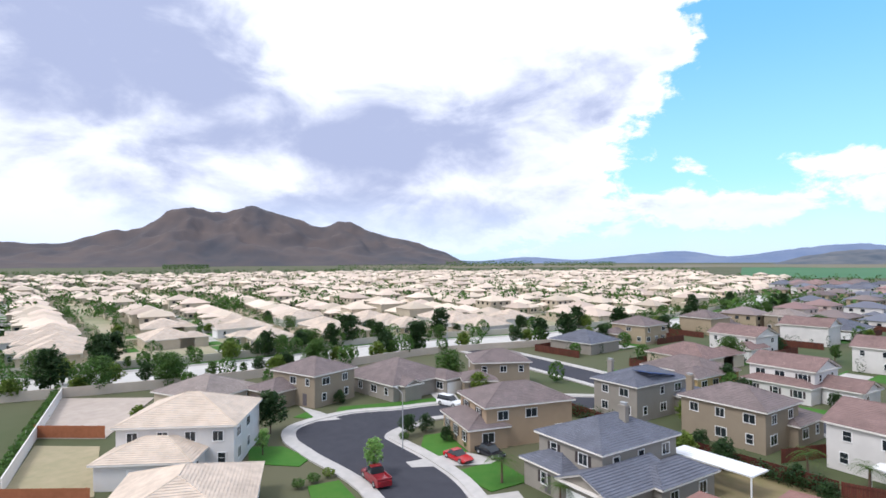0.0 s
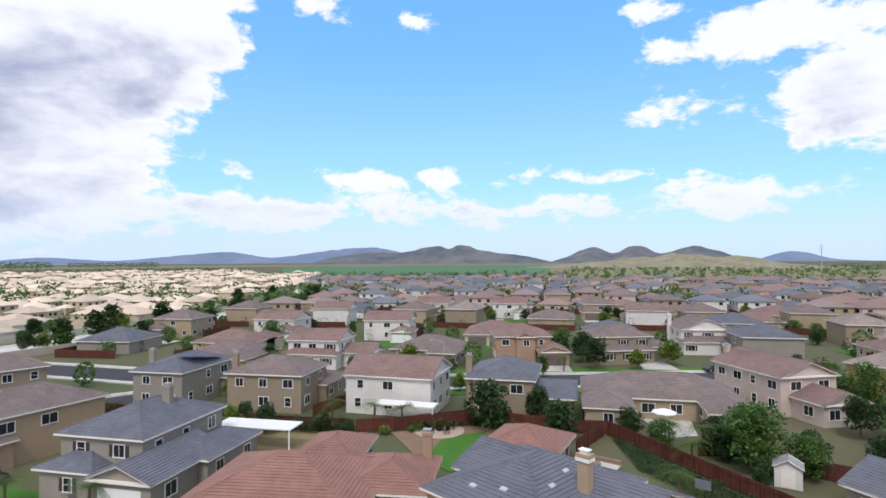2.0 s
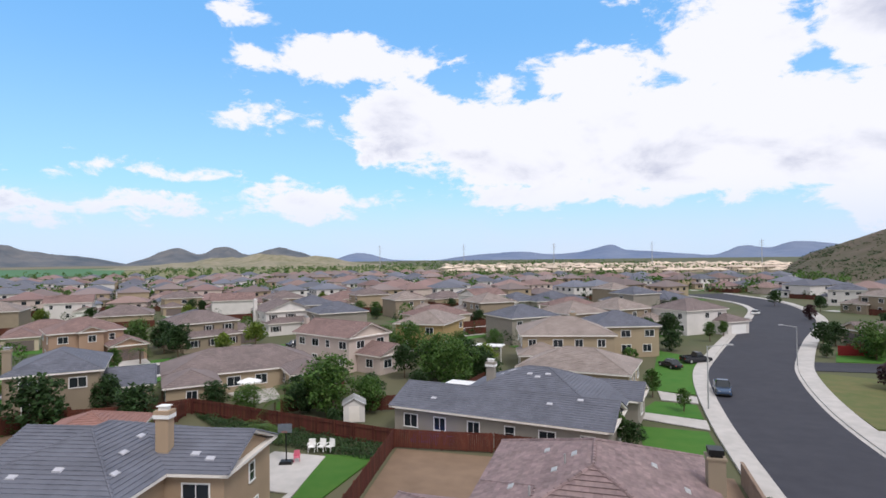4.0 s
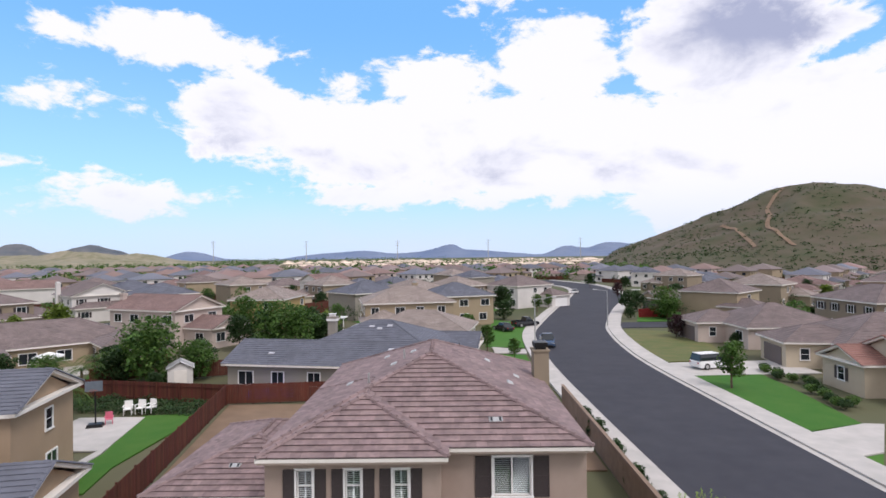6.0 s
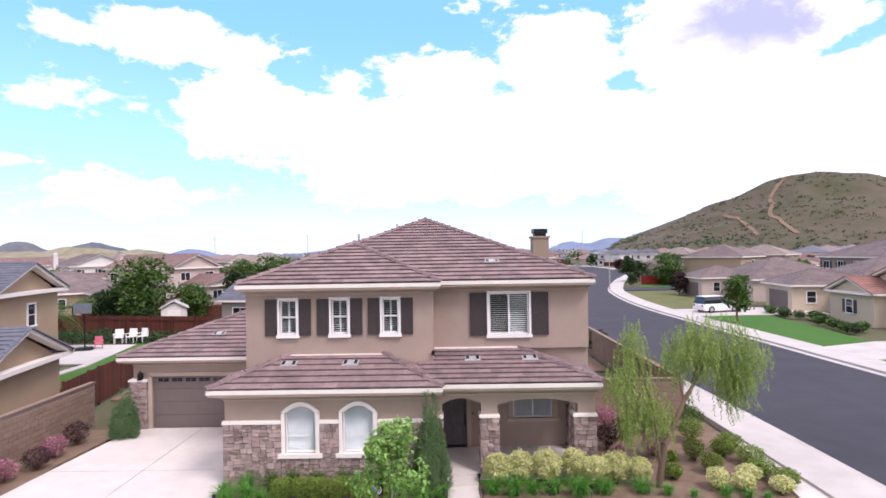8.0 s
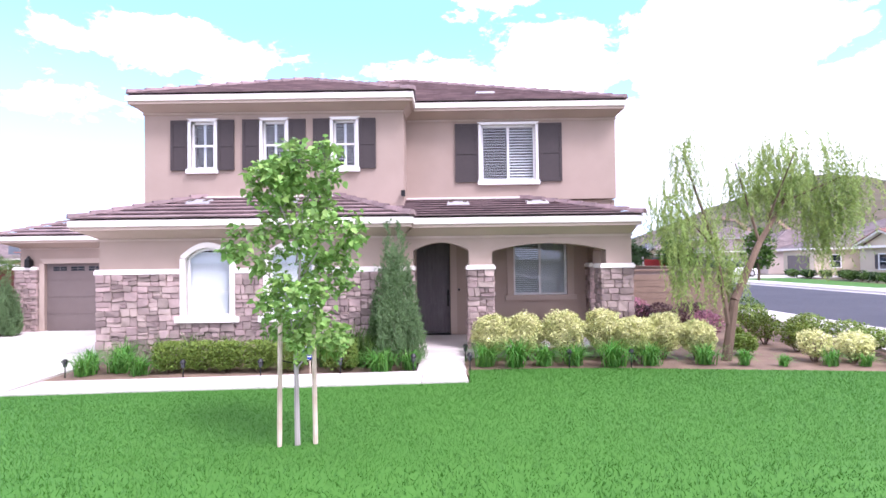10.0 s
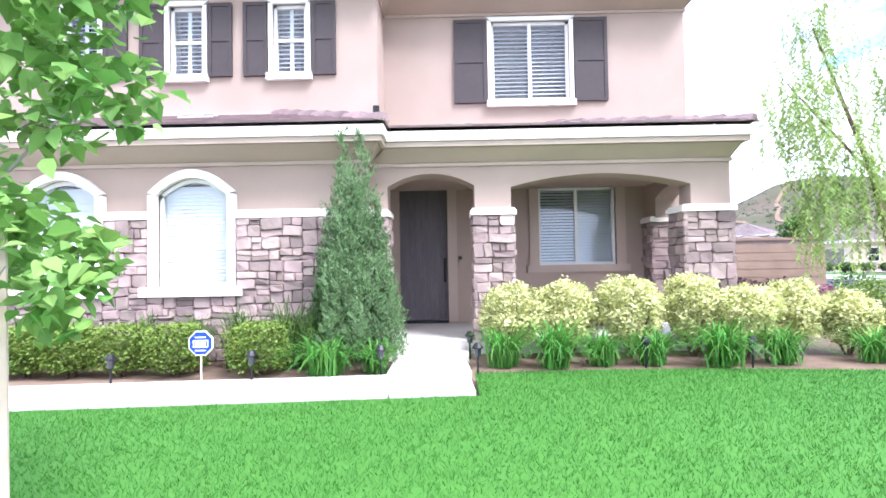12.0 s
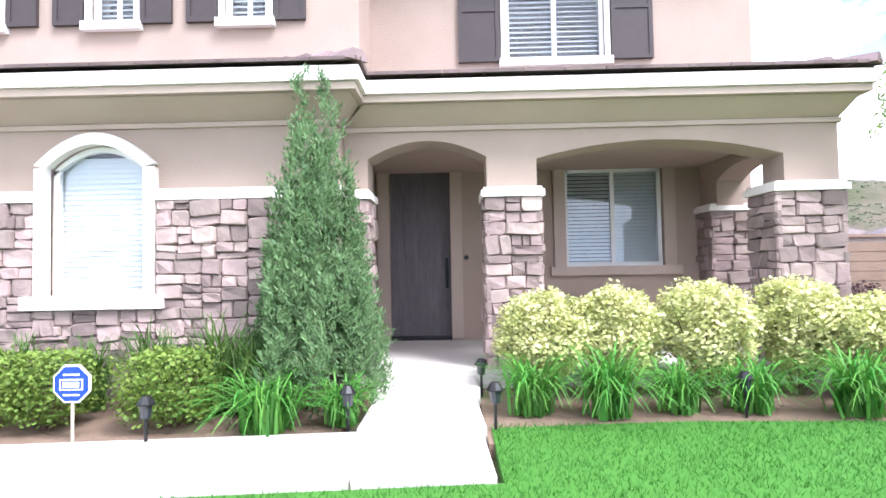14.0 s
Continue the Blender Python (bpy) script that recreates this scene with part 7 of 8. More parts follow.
for nm, lab, m, o in (
        ("dry_lawn", "patchy drying grass in front of the low house", DRY_LAWN, [(30.0, 71.0), (38.5, 72.5), (41.5, 84.0), (40.5, 98.5), (34.5, 101.0), (31.5, 94.0), (30.6, 83.0)]),
        ("dry_lot", "dry yellow grass of an empty yard", DRY, [(-90.0, 1.5), (-71.5, 10.5), (-61.5, 20.0), (-58.0, 28.0), (-64.5, 33.5), (-72.4, 28.1), (-80.7, 16.0)]),
        ("dirt_yard", "bare soil yard painted as sunlit", SUNLIT_SAND, [(-87.3, -89.3), (-66.4, -72.8), (-68.2, -62.3), (-91.0, -72.4)]), ("dry_lot", "dry yellow grass behind the house", SUNLIT_DRY, [(-63.5, -69.5), (-46.5, -56.0), (-50.5, -47.5), (-65.0, -60.2)]),
        ("dirt_yard", "bare brown soil behind the house", SAND, [(-14.0, 31.5), (-10.3, 31.5), (-10.3, 36.8), (12.8, 36.8), (12.8, 53.0), (-17.0, 53.0)]), ("dirt_yard", "pale gravel garden round a patio", SAND, [(-62.5, 36.0), (-51.7, 34.0), (-46.0, 38.2), (-46.0, 52.5), (-59.5, 47.8)])):
    plot(nm, lab, m, ccw(o), -0.006, category="yard")
for o in ([(-105.5, -22.6), (-107.0, -17.9), (-99.6, -15.4), (-97.6, -18.8)], [(-65.2, -15.4), (-66.8, -16.6), (-72.0, -9.9), (-70.0, -5.0), (-68.2, -6.0)], [(-89.8, -42.2), (-87.0, -37.0), (-83.6, -32.0), (-81.8, -35.0)], [(-60.5, -2.0), (-58.0, -1.0), (-54.4, -5.2), (-57.4, -7.6)],
          [(-28.2, 49.2), (-22.7, 49.2), (-21.0, 40.5), (-20.9, 32.0), (-14.6, 31.5), (-14.6, 23.5), (-21.6, 23.5), (-21.6, 41.0), (-28.0, 41.0)], [(-48.1, 68.2), (-41.0, 63.7), (-39.3, 67.7), (-46.2, 75.9)], [(5.8, 69.4), (5.8, 72.2), (13.4, 70.0), (13.2, 66.4)], [(9.4, 78.4), (9.4, 83.4), (14.0, 81.0), (13.7, 77.6)],
          [(29.6, 63.0), (44.0, 63.6), (44.0, 71.2), (29.8, 70.2)], [(28.1, 42.9), (28.1, 38.0), (31.8, 39.3), (36.5, 45.3), (35.1, 45.5)], [(-70.5, 98.0), (-66.0, 103.5), (-73.0, 108.4), (-77.0, 104.5)], [(-98.0, 52.0), (-94.0, 56.5), (-100.0, 61.0), (-104.0, 57.0)], [(-80.5, 80.0), (-77.0, 84.5), (-83.5, 89.5), (-87.0, 86.0)]):
    plot("driveway", "pale concrete drive or patio slab", CONCRETE_FAR, ccw(o), 0.035, category="driveway")
solid("road", ribbon(bmesh.new(), [(34.2, 103.2), (48, 103.6), (70, 100)], [(36.3, 111), (48, 111.4), (72, 109)], -0.1, 0.003), ASPHALT, "dark asphalt of the joining side street", "road", kind="structure")
solid("lawn", ribbon(bmesh.new(), [Vector(p) for p in shifted(BACK_STREET[8:52], -6.2)], shifted(BACK_STREET[8:52], -10.8), -0.1, -0.02), LAWN_FAR, "green front lawns along the street", "lawn", kind="structure")
solid("lawn", ribbon(bmesh.new(), [Vector(p) for p in shifted(BACK_STREET[26:60], 6.2)], shifted(BACK_STREET[26:60], 9.8), -0.1, -0.02), LAWN_FAR, "green front lawns along the street", "lawn", kind="structure")
solid("verge", ribbon(bmesh.new(), shifted(AVENUE, 8.2), shifted(AVENUE, 14.5), -0.1, -0.02), LAWN_FAR, "green planted verge beside the avenue", "verge", kind="structure")
solid("verge", ribbon(bmesh.new(), shifted(AVENUE, -12.5), shifted(AVENUE, -9.2), -0.1, -0.02), LAWN_FAR, "green planted verge beside the avenue", "verge", kind="structure")
solid("estate_wall", ribbon(bmesh.new(), shifted(AVENUE, 15.0), shifted(AVENUE, 15.25), -0.1, 1.8), surf("pale_wall", (0.50, 0.43, 0.35), (0.44, 0.37, 0.30), 0.5, 0.9, 0.2, 20), "long pale boundary wall along the avenue", "wall", kind="structure")
solid("estate_wall", ribbon(bmesh.new(), shifted(AVENUE, -13.3), shifted(AVENUE, -13.05), -0.1, 1.8), surf("pale_wall_far", (0.56, 0.50, 0.43), (0.50, 0.44, 0.37), 0.5, 0.9, 0.2, 20), "long pale boundary wall along the avenue", "wall", kind="structure")
bm = bmesh.new()
prism(bm, [(-59.5 + 3.3 * math.cos(k * math.pi / 12), 41.6 + 3.3 * math.sin(k * math.pi / 12)) for k in range(24)], -0.1, 0.04)
solid("round_patio", bm, surf("patio_paving", (0.42, 0.33, 0.27), (0.36, 0.28, 0.23), 3, 0.9, 0.2, 20), "round paved patio with a ring of chairs", "patio", kind="structure")


def fence(pts, label, h=1.8, board=0.2, single=False, mat=None):
    """A board fence: posts, rails and upright boards."""
    mat = mat or FENCE
    for p, q in zip(pts, pts[1:]):
        d = Vector(q) - Vector(p)
        L = d.length
        f = thing("fence", label, "fence", p[0], p[1], 0, math.degrees(math.atan2(d.y, d.x)), kind="structure")
        for z in (0.35, 1.45):
            part("rail", boxes((0, L, 0.02, 0.07, z - 0.045, z + 0.045)), mat, f)
        for k in range(int(L / 2.4) + 1):
            part("post", boxes((k * 2.4 - 0.05, k * 2.4 + 0.05, 0.02, 0.12, -0.1, h + 0.03)), mat, f)
        n = int(L / board)
        if single:
            me = shared(("board", board, h), lambda: box(bmesh.new(), 0.006, board - 0.006, -0.012, 0.012, 0.03, h), mat)
            for k in range(n):
                part("board", None, None, f, data=me).location = (k * board, 0, 0.02 * math.sin(k * 2.7))
        else:
            bm = bmesh.new()
            for k in range(n):
                box(bm, k * board + 0.006, (k + 1) * board - 0.006, -0.012, 0.012, 0.03, h + 0.02 * math.sin(k * 2.7))
            part("boards", bm, mat, f)["kind"] = "stuff"


fence([(-13.6, 27.6), (-14.2, 31.0), (-17.4, 53.2)], "red-stained board fence between the back yards", single=True)
fence([(-17.4, 53.2), (-46.0, 58.6)], "red-stained board fence between the back yards", single=True)
fence([(-17.4, 53.2), (-7.5, 54.2), (5.0, 53.0)], "red-stained board fence between the back yards")
fence([(-46.0, 58.6), (-49.7, 54.2), (-60.1, 48.3), (-62.8, 36.6), (-65.0, 31.9), (-79.3, 16.7), (-96.6, 2.2)], "weathered red-brown board fence behind the gardens")
fence([(-45.9, 57.5), (-43.0, 49.7), (-36.0, 44.0), (-30.5, 41.6)], "red-brown board fence by the fire pit")
fence([(-35.0, 61.0), (-31.0, 66.0), (-33.0, 74.0)], "brown board fence between the gardens")
fence([(-26.0, 64.5), (-17.0, 68.0), (-14.0, 84.0)], "brown board fence between the gardens")
fence([(-66.4, -72.8), (-68.2, -62.3)], "orange-stained board fence across the side yard", mat=surf("fence_orange", (0.36, 0.13, 0.06), (0.28, 0.10, 0.045), 2, 0.85, 0.3, 30))
fence([(-46.5, -56.0), (-48.6, -46.2)], "orange-stained board fence across the side yard", mat=bpy.data.materials["fence_orange"])
fence([(-62.8, 36.6), (-57.0, 52.0)], "weathered brown board fence")
fence([(-75.0, 30.0), (-79.0, 38.0)], "weathered brown board fence")
fence([(43.0, 119.0), (50.0, 119.5)], "red-painted yard fence by the corner", mat=surf("fence_red", (0.32, 0.03, 0.03), (0.25, 0.025, 0.025), 2, 0.7, 0.2, 30))
bm = bmesh.new()
tube(tube(bm, (-88, -90, 0), (-88, -90, 1.8), 0.05), (-64, -71.5, 0), (-64, -71.5, 1.8), 0.05)
hexa(bm, [(-88.0, -90.1, -0.1), (-49.0, -58.2, -0.1), (-49.0, -58.0, -0.1), (-88.0, -89.9, -0.1), (-88.0, -90.1, 1.8), (-49.0, -58.2, 1.8), (-49.0, -58.0, 1.8), (-88.0, -89.9, 1.8)])
solid("yard_wall", bm, TRIM, "pale yard wall above the planted slope", "wall", kind="structure")

# ---------------------------------------------------------------- vehicles
TYRE = surf("tyre", (0.02, 0.02, 0.02), (0.03, 0.03, 0.03), 10, 0.9, 0.1, 40)
LIGHT_LENS = surf("lamp_lens", (0.7, 0.7, 0.68), (0.6, 0.6, 0.6), 5, 0.2, 0, 10)
RED_LENS = surf("tail_lens", (0.4, 0.02, 0.02), (0.3, 0.02, 0.02), 5, 0.25, 0, 10)


def car(label, x, y, rot, paint, kind="sedan"):
    """A car that points to +x: body with wheel arches, glazed cabin, wheels, lamps."""
    col = {"red": (0.42, 0.012, 0.014), "black": (0.012, 0.013, 0.018), "white": (0.78, 0.78, 0.78), "silver": (0.42, 0.44, 0.46), "maroon": (0.22, 0.014, 0.02), "blue": (0.04, 0.07, 0.13)}[paint]
    m = surf("car_paint_" + paint, col, tuple(c * 0.92 for c in col), 2, 0.25, 0, 10, spec=0.6)
    L, W, H = {"sedan": (4.6, 1.8, 1.42), "suv": (4.9, 1.95, 1.8), "coupe": (4.5, 1.85, 1.25), "pickup": (5.4, 1.95, 1.8)}[kind]
    belt = H * 0.56
    c = thing("car", label, "car", x, y, 0.02, rot)

    def loft(sections):
        """Cross-sections along x: x, half-width below, z0, half-width above, z1."""
        bm = bmesh.new()
        rings = [[bm.verts.new(p) for p in ((sx, -w0, z0), (sx, w0, z0), (sx, w0 * 1.02, (z0 + z1) / 2), (sx, w1, z1), (sx, -w1, z1), (sx, -w0 * 1.02, (z0 + z1) / 2))] for sx, w0, z0, w1, z1 in sections]
        for a, b in zip(rings, rings[1:]):
            for i in range(6):
                bm.faces.new((a[i], b[i], b[(i + 1) % 6], a[(i + 1) % 6]))
        bm.faces.new(rings[0][::-1])
        bm.faces.new(rings[-1])
        bmesh.ops.recalc_face_normals(bm, faces=bm.faces[:])
        for f in bm.faces:
            f.smooth = False
        return bm

    w = W / 2
    body = part("body", loft([(-L / 2, w * 0.86, 0.35, w * 0.82, belt * 0.9), (-L / 2 + 0.15, w * 0.96, 0.25, w * 0.9, belt), (-L * 0.2, w, 0.22, w * 0.93, belt), (L * 0.18, w, 0.22, w * 0.93, belt), (L * 0.36, w * 0.97, 0.24, w * 0.88, belt * 0.93), (L / 2 - 0.1, w * 0.88, 0.28, w * 0.8, belt * 0.8), (L / 2, w * 0.78, 0.35, w * 0.72, belt * 0.66)]), m, c)
    r0, r1 = {"sedan": (-0.36, 0.22), "suv": (-0.48, 0.22), "coupe": (-0.3, 0.16), "pickup": (-0.08, 0.24)}[kind]
    a, b = L * r0, L * r1
    part("cabin", loft([(a, w * 0.88, belt - 0.02, w * 0.84, belt + 0.02), (a + (0.18 if kind in ("suv", "pickup") else 0.55), w * 0.88, belt - 0.02, w * 0.70, H), (b - 0.75, w * 0.88, belt - 0.02, w * 0.70, H), (b, w * 0.86, belt - 0.02, w * 0.8, belt + 0.02)]), PANE, c, "dark tinted windows")
    part("roof_panel", loft([(a + (0.16 if kind in ("suv", "pickup") else 0.5), w * 0.71, H - 0.02, w * 0.66, H + 0.02), (b - 0.7, w * 0.71, H - 0.02, w * 0.66, H + 0.02)]), m, c)
    if kind == "pickup":
        part("bed_side", boxes((-L / 2 + 0.05, a, w * 0.84, w * 0.93, belt, belt + 0.2), (-L / 2 + 0.05, a, -w * 0.93, -w * 0.84, belt, belt + 0.2), (-L / 2 + 0.02, -L / 2 + 0.1, -w * 0.84, w * 0.84, belt - 0.02, belt + 0.2)), m, c)
    R = 0.33 if kind in ("sedan", "coupe") else 0.38
    for sx in (-L * 0.30, L * 0.31):
        for sy in (-1, 1):
            wh = part("wheel", tube(bmesh.new(), (sx, sy * (w - 0.2), R), (sx, sy * (w + 0.02), R), R, R, 18), TYRE, c)
            part("rim", tube(bmesh.new(), (sx, sy * (w + 0.01), R), (sx, sy * (w + 0.03), R), R * 0.62, R * 0.55, 12), GALV, wh)
    for sy in (-1, 1):
        part("headlight", boxes((L / 2 - 0.16, L / 2 - 0.05, sy * w * 0.62 - 0.16, sy * w * 0.62 + 0.16, belt * 0.62, belt * 0.76)), LIGHT_LENS, c)
        part("tail_light", boxes((-L / 2 - 0.01, -L / 2 + 0.08, sy * w * 0.68 - 0.12, sy * w * 0.68 + 0.12, belt * 0.7, belt * 0.88)), RED_LENS, c)
        part("mirror", boxes((b - 0.45, b - 0.3, sy * (w + 0.02) - 0.08, sy * (w + 0.02) + 0.08, belt, belt + 0.13)), m, c)
    part("bumper", boxes((L / 2 - 0.12, L / 2 + 0.02, -w * 0.7, w * 0.7, 0.3, 0.45)), TYRE, c)
    return c


car("bright red low sports car parked on a drive", -69.0, -10.2, 48, "red", "coupe")
car("black sedan parked on a drive", -71.2, -6.3, 48, "black")
car("dark red pickup truck parked at the kerb", -60.2, -18.4, 220, "maroon", "pickup")
car("white car parked at the end of the street", -95.2, -16.2, 60, "white", "suv")
car("silver-blue pickup parked by the kerb", 17.6, 84.3, 265, "blue", "pickup")
car("white sport utility car on a drive", 33.6, 67.0, 15, "white", "suv")
car("white sedan driving round the bend", 46.8, 194.0, 60, "white")
car("dark car parked on the back street", -103.0, 25.0, 45, "blue", "suv")
car("dark sedan parked on a drive", -47.0, 112.0, 60, "black")
car("black sedan parked by the house", 12.8, 101.0, 120, "black")
car("black pickup parked by the house", 17.5, 106.5, 30, "black", "pickup")
car("dark blue sedan in a drive", -101.5, 1.0, 100, "blue")
car("black sedan on the back street", -60.8, 107.5, 57, "black")
car("grey sedan in front of a garage", -92.5, 90.5, 150, "silver")


def street_lamp(x, y, rot, h=7.6):
    s = thing("street_lamp", "grey concrete street lamp with a long arm", "street lamp", x, y, 0, rot, "street lamps")
    part("pole", tube(bmesh.new(), (0, 0, -0.1), (0, 0, h), 0.10, 0.06), GALV, s)
    part("arm", tube(bmesh.new(), (0, 0, h - 0.1), (-2.2, 0, h + 0.25), 0.04, 0.035, 6), GALV, s)
    part("lamp_head", box(bmesh.new(), -2.85, -2.1, -0.12, 0.12, h + 0.18, h + 0.32, 0.04), GALV, s)


street_lamp(-71.5, -18.3, 35)
street_lamp(14.4, 75.0, 180)
street_lamp(-165.0, -30.0, 120)
street_lamp(33.0, 107.0, 10, 6.5)
street_lamp(-89.0, 61.5, 40, 6.5)


def pylon(az, d, h):
    x, y = -math.sin(radians(az)) * d, math.cos(radians(az)) * d
    t = thing("power_pole", "slender tall power transmission pole", "power pole", x, y, 0, az, "transmission poles")
    part("mast", tube(bmesh.new(), (0, 0, -1), (0, 0, h), 0.7, 0.35, 6), GALV, t)
    for z in (0.78, 0.86, 0.94):
        part("cross_arm", boxes((-3.2, 3.2, -0.15, 0.15, h * z, h * z + 0.3)), GALV, t)


for az in (22.6, 14.0, 4.9, -4.4, -13.6):
    pylon(az, 900, 40)

# ---------------------------------------------------------------- garden things of the neighbours
shed = thing("garden_shed", "small pale garden shed with gabled roof", "shed", -25.3, 60.9, 0, 25)
part("wall", boxes((-1.2, 1.2, -1.0, 1.0, -0.05, 1.95)), WALL["white"], shed)
part("roof", roof(bmesh.new(), -1.35, 1.35, -1.15, 1.15, 1.95, 0.55, "gy", 0.3, 0.02), GALV, shed).data.materials.append(GALV)
bm = bmesh.new()
gable_walls(bm, -1.2, 1.2, -1.0, 1.0, 1.95, 0.5, "gy", 0.1)
part("gable", bm, WALL["white"], shed)
part("door", boxes((-0.6, 0.6, -1.03, -1.0, 0.05, 1.8)), TRIM, shed)

hoop = thing("basketball_hoop", "portable basketball hoop with clear backboard", "basketball hoop", -25.3, 46.6, 0, 20)
part("base", box(bmesh.new(), -0.6, 0.6, -0.4, 0.5, 0.03, 0.28, 0.1), METAL, hoop)
part("pole", tube(bmesh.new(), (0, 0.2, 0.2), (0, 0, 3.4), 0.06), METAL, hoop)
part("backboard", boxes((-0.62, 0.62, -0.36, -0.33, 2.92, 3.72)), surf("backboard", (0.16, 0.19, 0.22), (0.12, 0.14, 0.17), 3, 0.3, 0, 5), hoop)
part("bracket", boxes((-0.08, 0.08, -0.32, 0.05, 3.0, 3.5)), METAL, hoop)
bm = bmesh.new()
for k in range(14):
    a, b = 2 * math.pi * k / 14, 2 * math.pi * (k + 1) / 14
    tube(bm, (0.23 * math.cos(a), -0.62 + 0.23 * math.sin(a), 3.05), (0.23 * math.cos(b), -0.62 + 0.23 * math.sin(b), 3.05), 0.012, n=5)
part("rim", bm, surf("rim_orange", (0.5, 0.12, 0.03), None, 3, 0.5, 0, 5), hoop)


def chair(label, x, y, rot, mat, s=1.0):
    c = thing("garden_chair", label, "chair", x, y, 0.04, rot, "garden chairs")
    part("seat", boxes((-0.27 * s, 0.27 * s, -0.27 * s, 0.25 * s, 0.38 * s, 0.43 * s)), mat, c)
    part("backrest", box(bmesh.new(), -0.27 * s, 0.27 * s, 0.22 * s, 0.30 * s, 0.43 * s, 0.95 * s, 0.02), mat, c)
    for sx in (-1, 1):
        part("armrest", boxes((sx * 0.29 * s - 0.04, sx * 0.29 * s + 0.04, -0.25 * s, 0.25 * s, 0.6 * s, 0.64 * s)), mat, c)
        for sy in (-0.24, 0.22):
            part("leg", boxes((sx * 0.25 * s - 0.025, sx * 0.25 * s + 0.025, sy * s - 0.025, sy * s + 0.025, 0, 0.6 * s)), mat, c)


for x, y, r in ((-24.6, 50.0, 20), (-23.7, 50.3, 0), (-22.9, 50.5, -15)):
    chair("white plastic garden chair by the lawn", x, y, r, WHITE, 1.2)
chair("small pink and white play chair", -24.6, 47.3, 30, surf("pink_plastic", (0.6, 0.15, 0.22), None, 3, 0.5, 0, 5), 1.0)
for k in range(5):
    a = k * 1.257
    chair("dark patio chair round the fire bowl", -59.5 + 1.7 * math.cos(a), 41.6 + 1.7 * math.sin(a), math.degrees(a) - 90, METAL, 1.1)
bowl = thing("fire_bowl", "low dark fire bowl on the round patio", "fire bowl", -59.5, 41.6, 0.04)
part("bowl", tube(bmesh.new(), (0, 0, 0), (0, 0, 0.45), 0.35, 0.6, 14), METAL, bowl)
pit = thing("fire_pit", "square paved fire pit seat with central ring", "fire pit", -39.5, 48.8, 0, 20)
part("paving", boxes((-2.4, 2.4, -2.0, 2.0, -0.05, 0.08)), CONCRETE_FAR, pit)
part("ring", tube(bmesh.new(), (0, 0, 0.08), (0, 0, 0.45), 0.7, 0.7, 16), BLOCKWALL, pit)
part("seat_wall", boxes((-2.4, 2.4, 1.6, 2.0, 0.08, 0.5), (-2.4, -2.0, -2.0, 1.6, 0.08, 0.5)), BLOCKWALL, pit)
umb = thing("parasol", "white open garden parasol over a patio table", "parasol", -43.4, 66.6, 0.04)
part("pole", tube(bmesh.new(), (0, 0, 0), (0, 0, 2.5), 0.03), GALV, umb)
bm = bmesh.new()
tip = bm.verts.new((0, 0, 2.75))
ring = [bm.verts.new((1.6 * math.cos(k * math.pi / 4), 1.6 * math.sin(k * math.pi / 4), 2.25)) for k in range(8)]
low = [bm.verts.new((1.6 * math.cos(k * math.pi / 4), 1.6 * math.sin(k * math.pi / 4), 2.12)) for k in range(8)]
for k in range(8):
    bm.faces.new((tip, ring[k], ring[(k + 1) % 8]))
    bm.faces.new((ring[k], low[k], low[(k + 1) % 8], ring[(k + 1) % 8]))
part("canopy", bm, WHITE, umb)
table = thing("patio_table", "round white patio table", "table", -43.4, 66.6, 0.04)
part("tabletop", tube(bmesh.new(), (0, 0, 0.7), (0, 0, 0.75), 0.75, 0.75, 16), WHITE, table)
for k in range(4):
    part("leg", tube(bmesh.new(), (0.5 * math.cos(k * 1.57), 0.5 * math.sin(k * 1.57), 0), (0.45 * math.cos(k * 1.57), 0.45 * math.sin(k * 1.57), 0.7), 0.025, n=6), GALV, table)


def patio_cover(label, x, y, rot, w, d, z, mat=WHITE):
    c = thing("patio_cover", label, "patio cover", x, y, 0, rot)
    part("canopy", boxes((-w / 2, w / 2, -d / 2, d / 2, z, z + 0.12)), mat, c)
    n = int(w / 0.45)
    for k in range(n):
        part("slat", boxes((-w / 2 + k * w / n + 0.04, -w / 2 + (k + 1) * w / n - 0.04, -d / 2 - 0.05, d / 2 + 0.05, z + 0.124, z + 0.16)), mat, c)
    for sx in (-1, 1):
        part("post", boxes((sx * (w / 2 - 0.15) - 0.07, sx * (w / 2 - 0.15) + 0.07, -d / 2 + 0.05, -d / 2 + 0.19, 0, z)), mat, c)


patio_cover("white flat patio cover behind the grey house", -66.5, 20.0, 45, 10.0, 3.4, 2.65)
patio_cover("white awning over the back patio", -65.2, 39.8, 41, 8.6, 2.6, 2.5)
patio_cover("white slatted patio cover on the low house", -13.6, 66.6, -10, 5.6, 5.0, 3.1, WHITE)
patio_cover("white patio cover behind a neighbouring house", -18.0, 101.0, -3, 6.0, 3.0, 2.6)
bm = bmesh.new()
prism(bm, [(-16.2, 55.0), (-12.0, 55.0), (-12.0, 56.3), (-16.2, 56.3)], 0.0, 0.75)
solid("pool_cover", bm, surf("blue_tarp", (0.01, 0.06, 0.55), (0.01, 0.05, 0.45), 3, 0.4, 0.3, 8), "bright blue tarpaulin over stored things", "tarpaulin")
ac = thing("air_conditioner", "grey box air conditioner beside the house", "air conditioner", -15.3, 30.6, 0.03, 10)
part("case", boxes((-0.4, 0.4, -0.4, 0.4, 0, 0.8)), METAL, ac)
part("grille", tube(bmesh.new(), (0, 0, 0.8), (0, 0, 0.84), 0.34, 0.3, 14), GALV, ac)
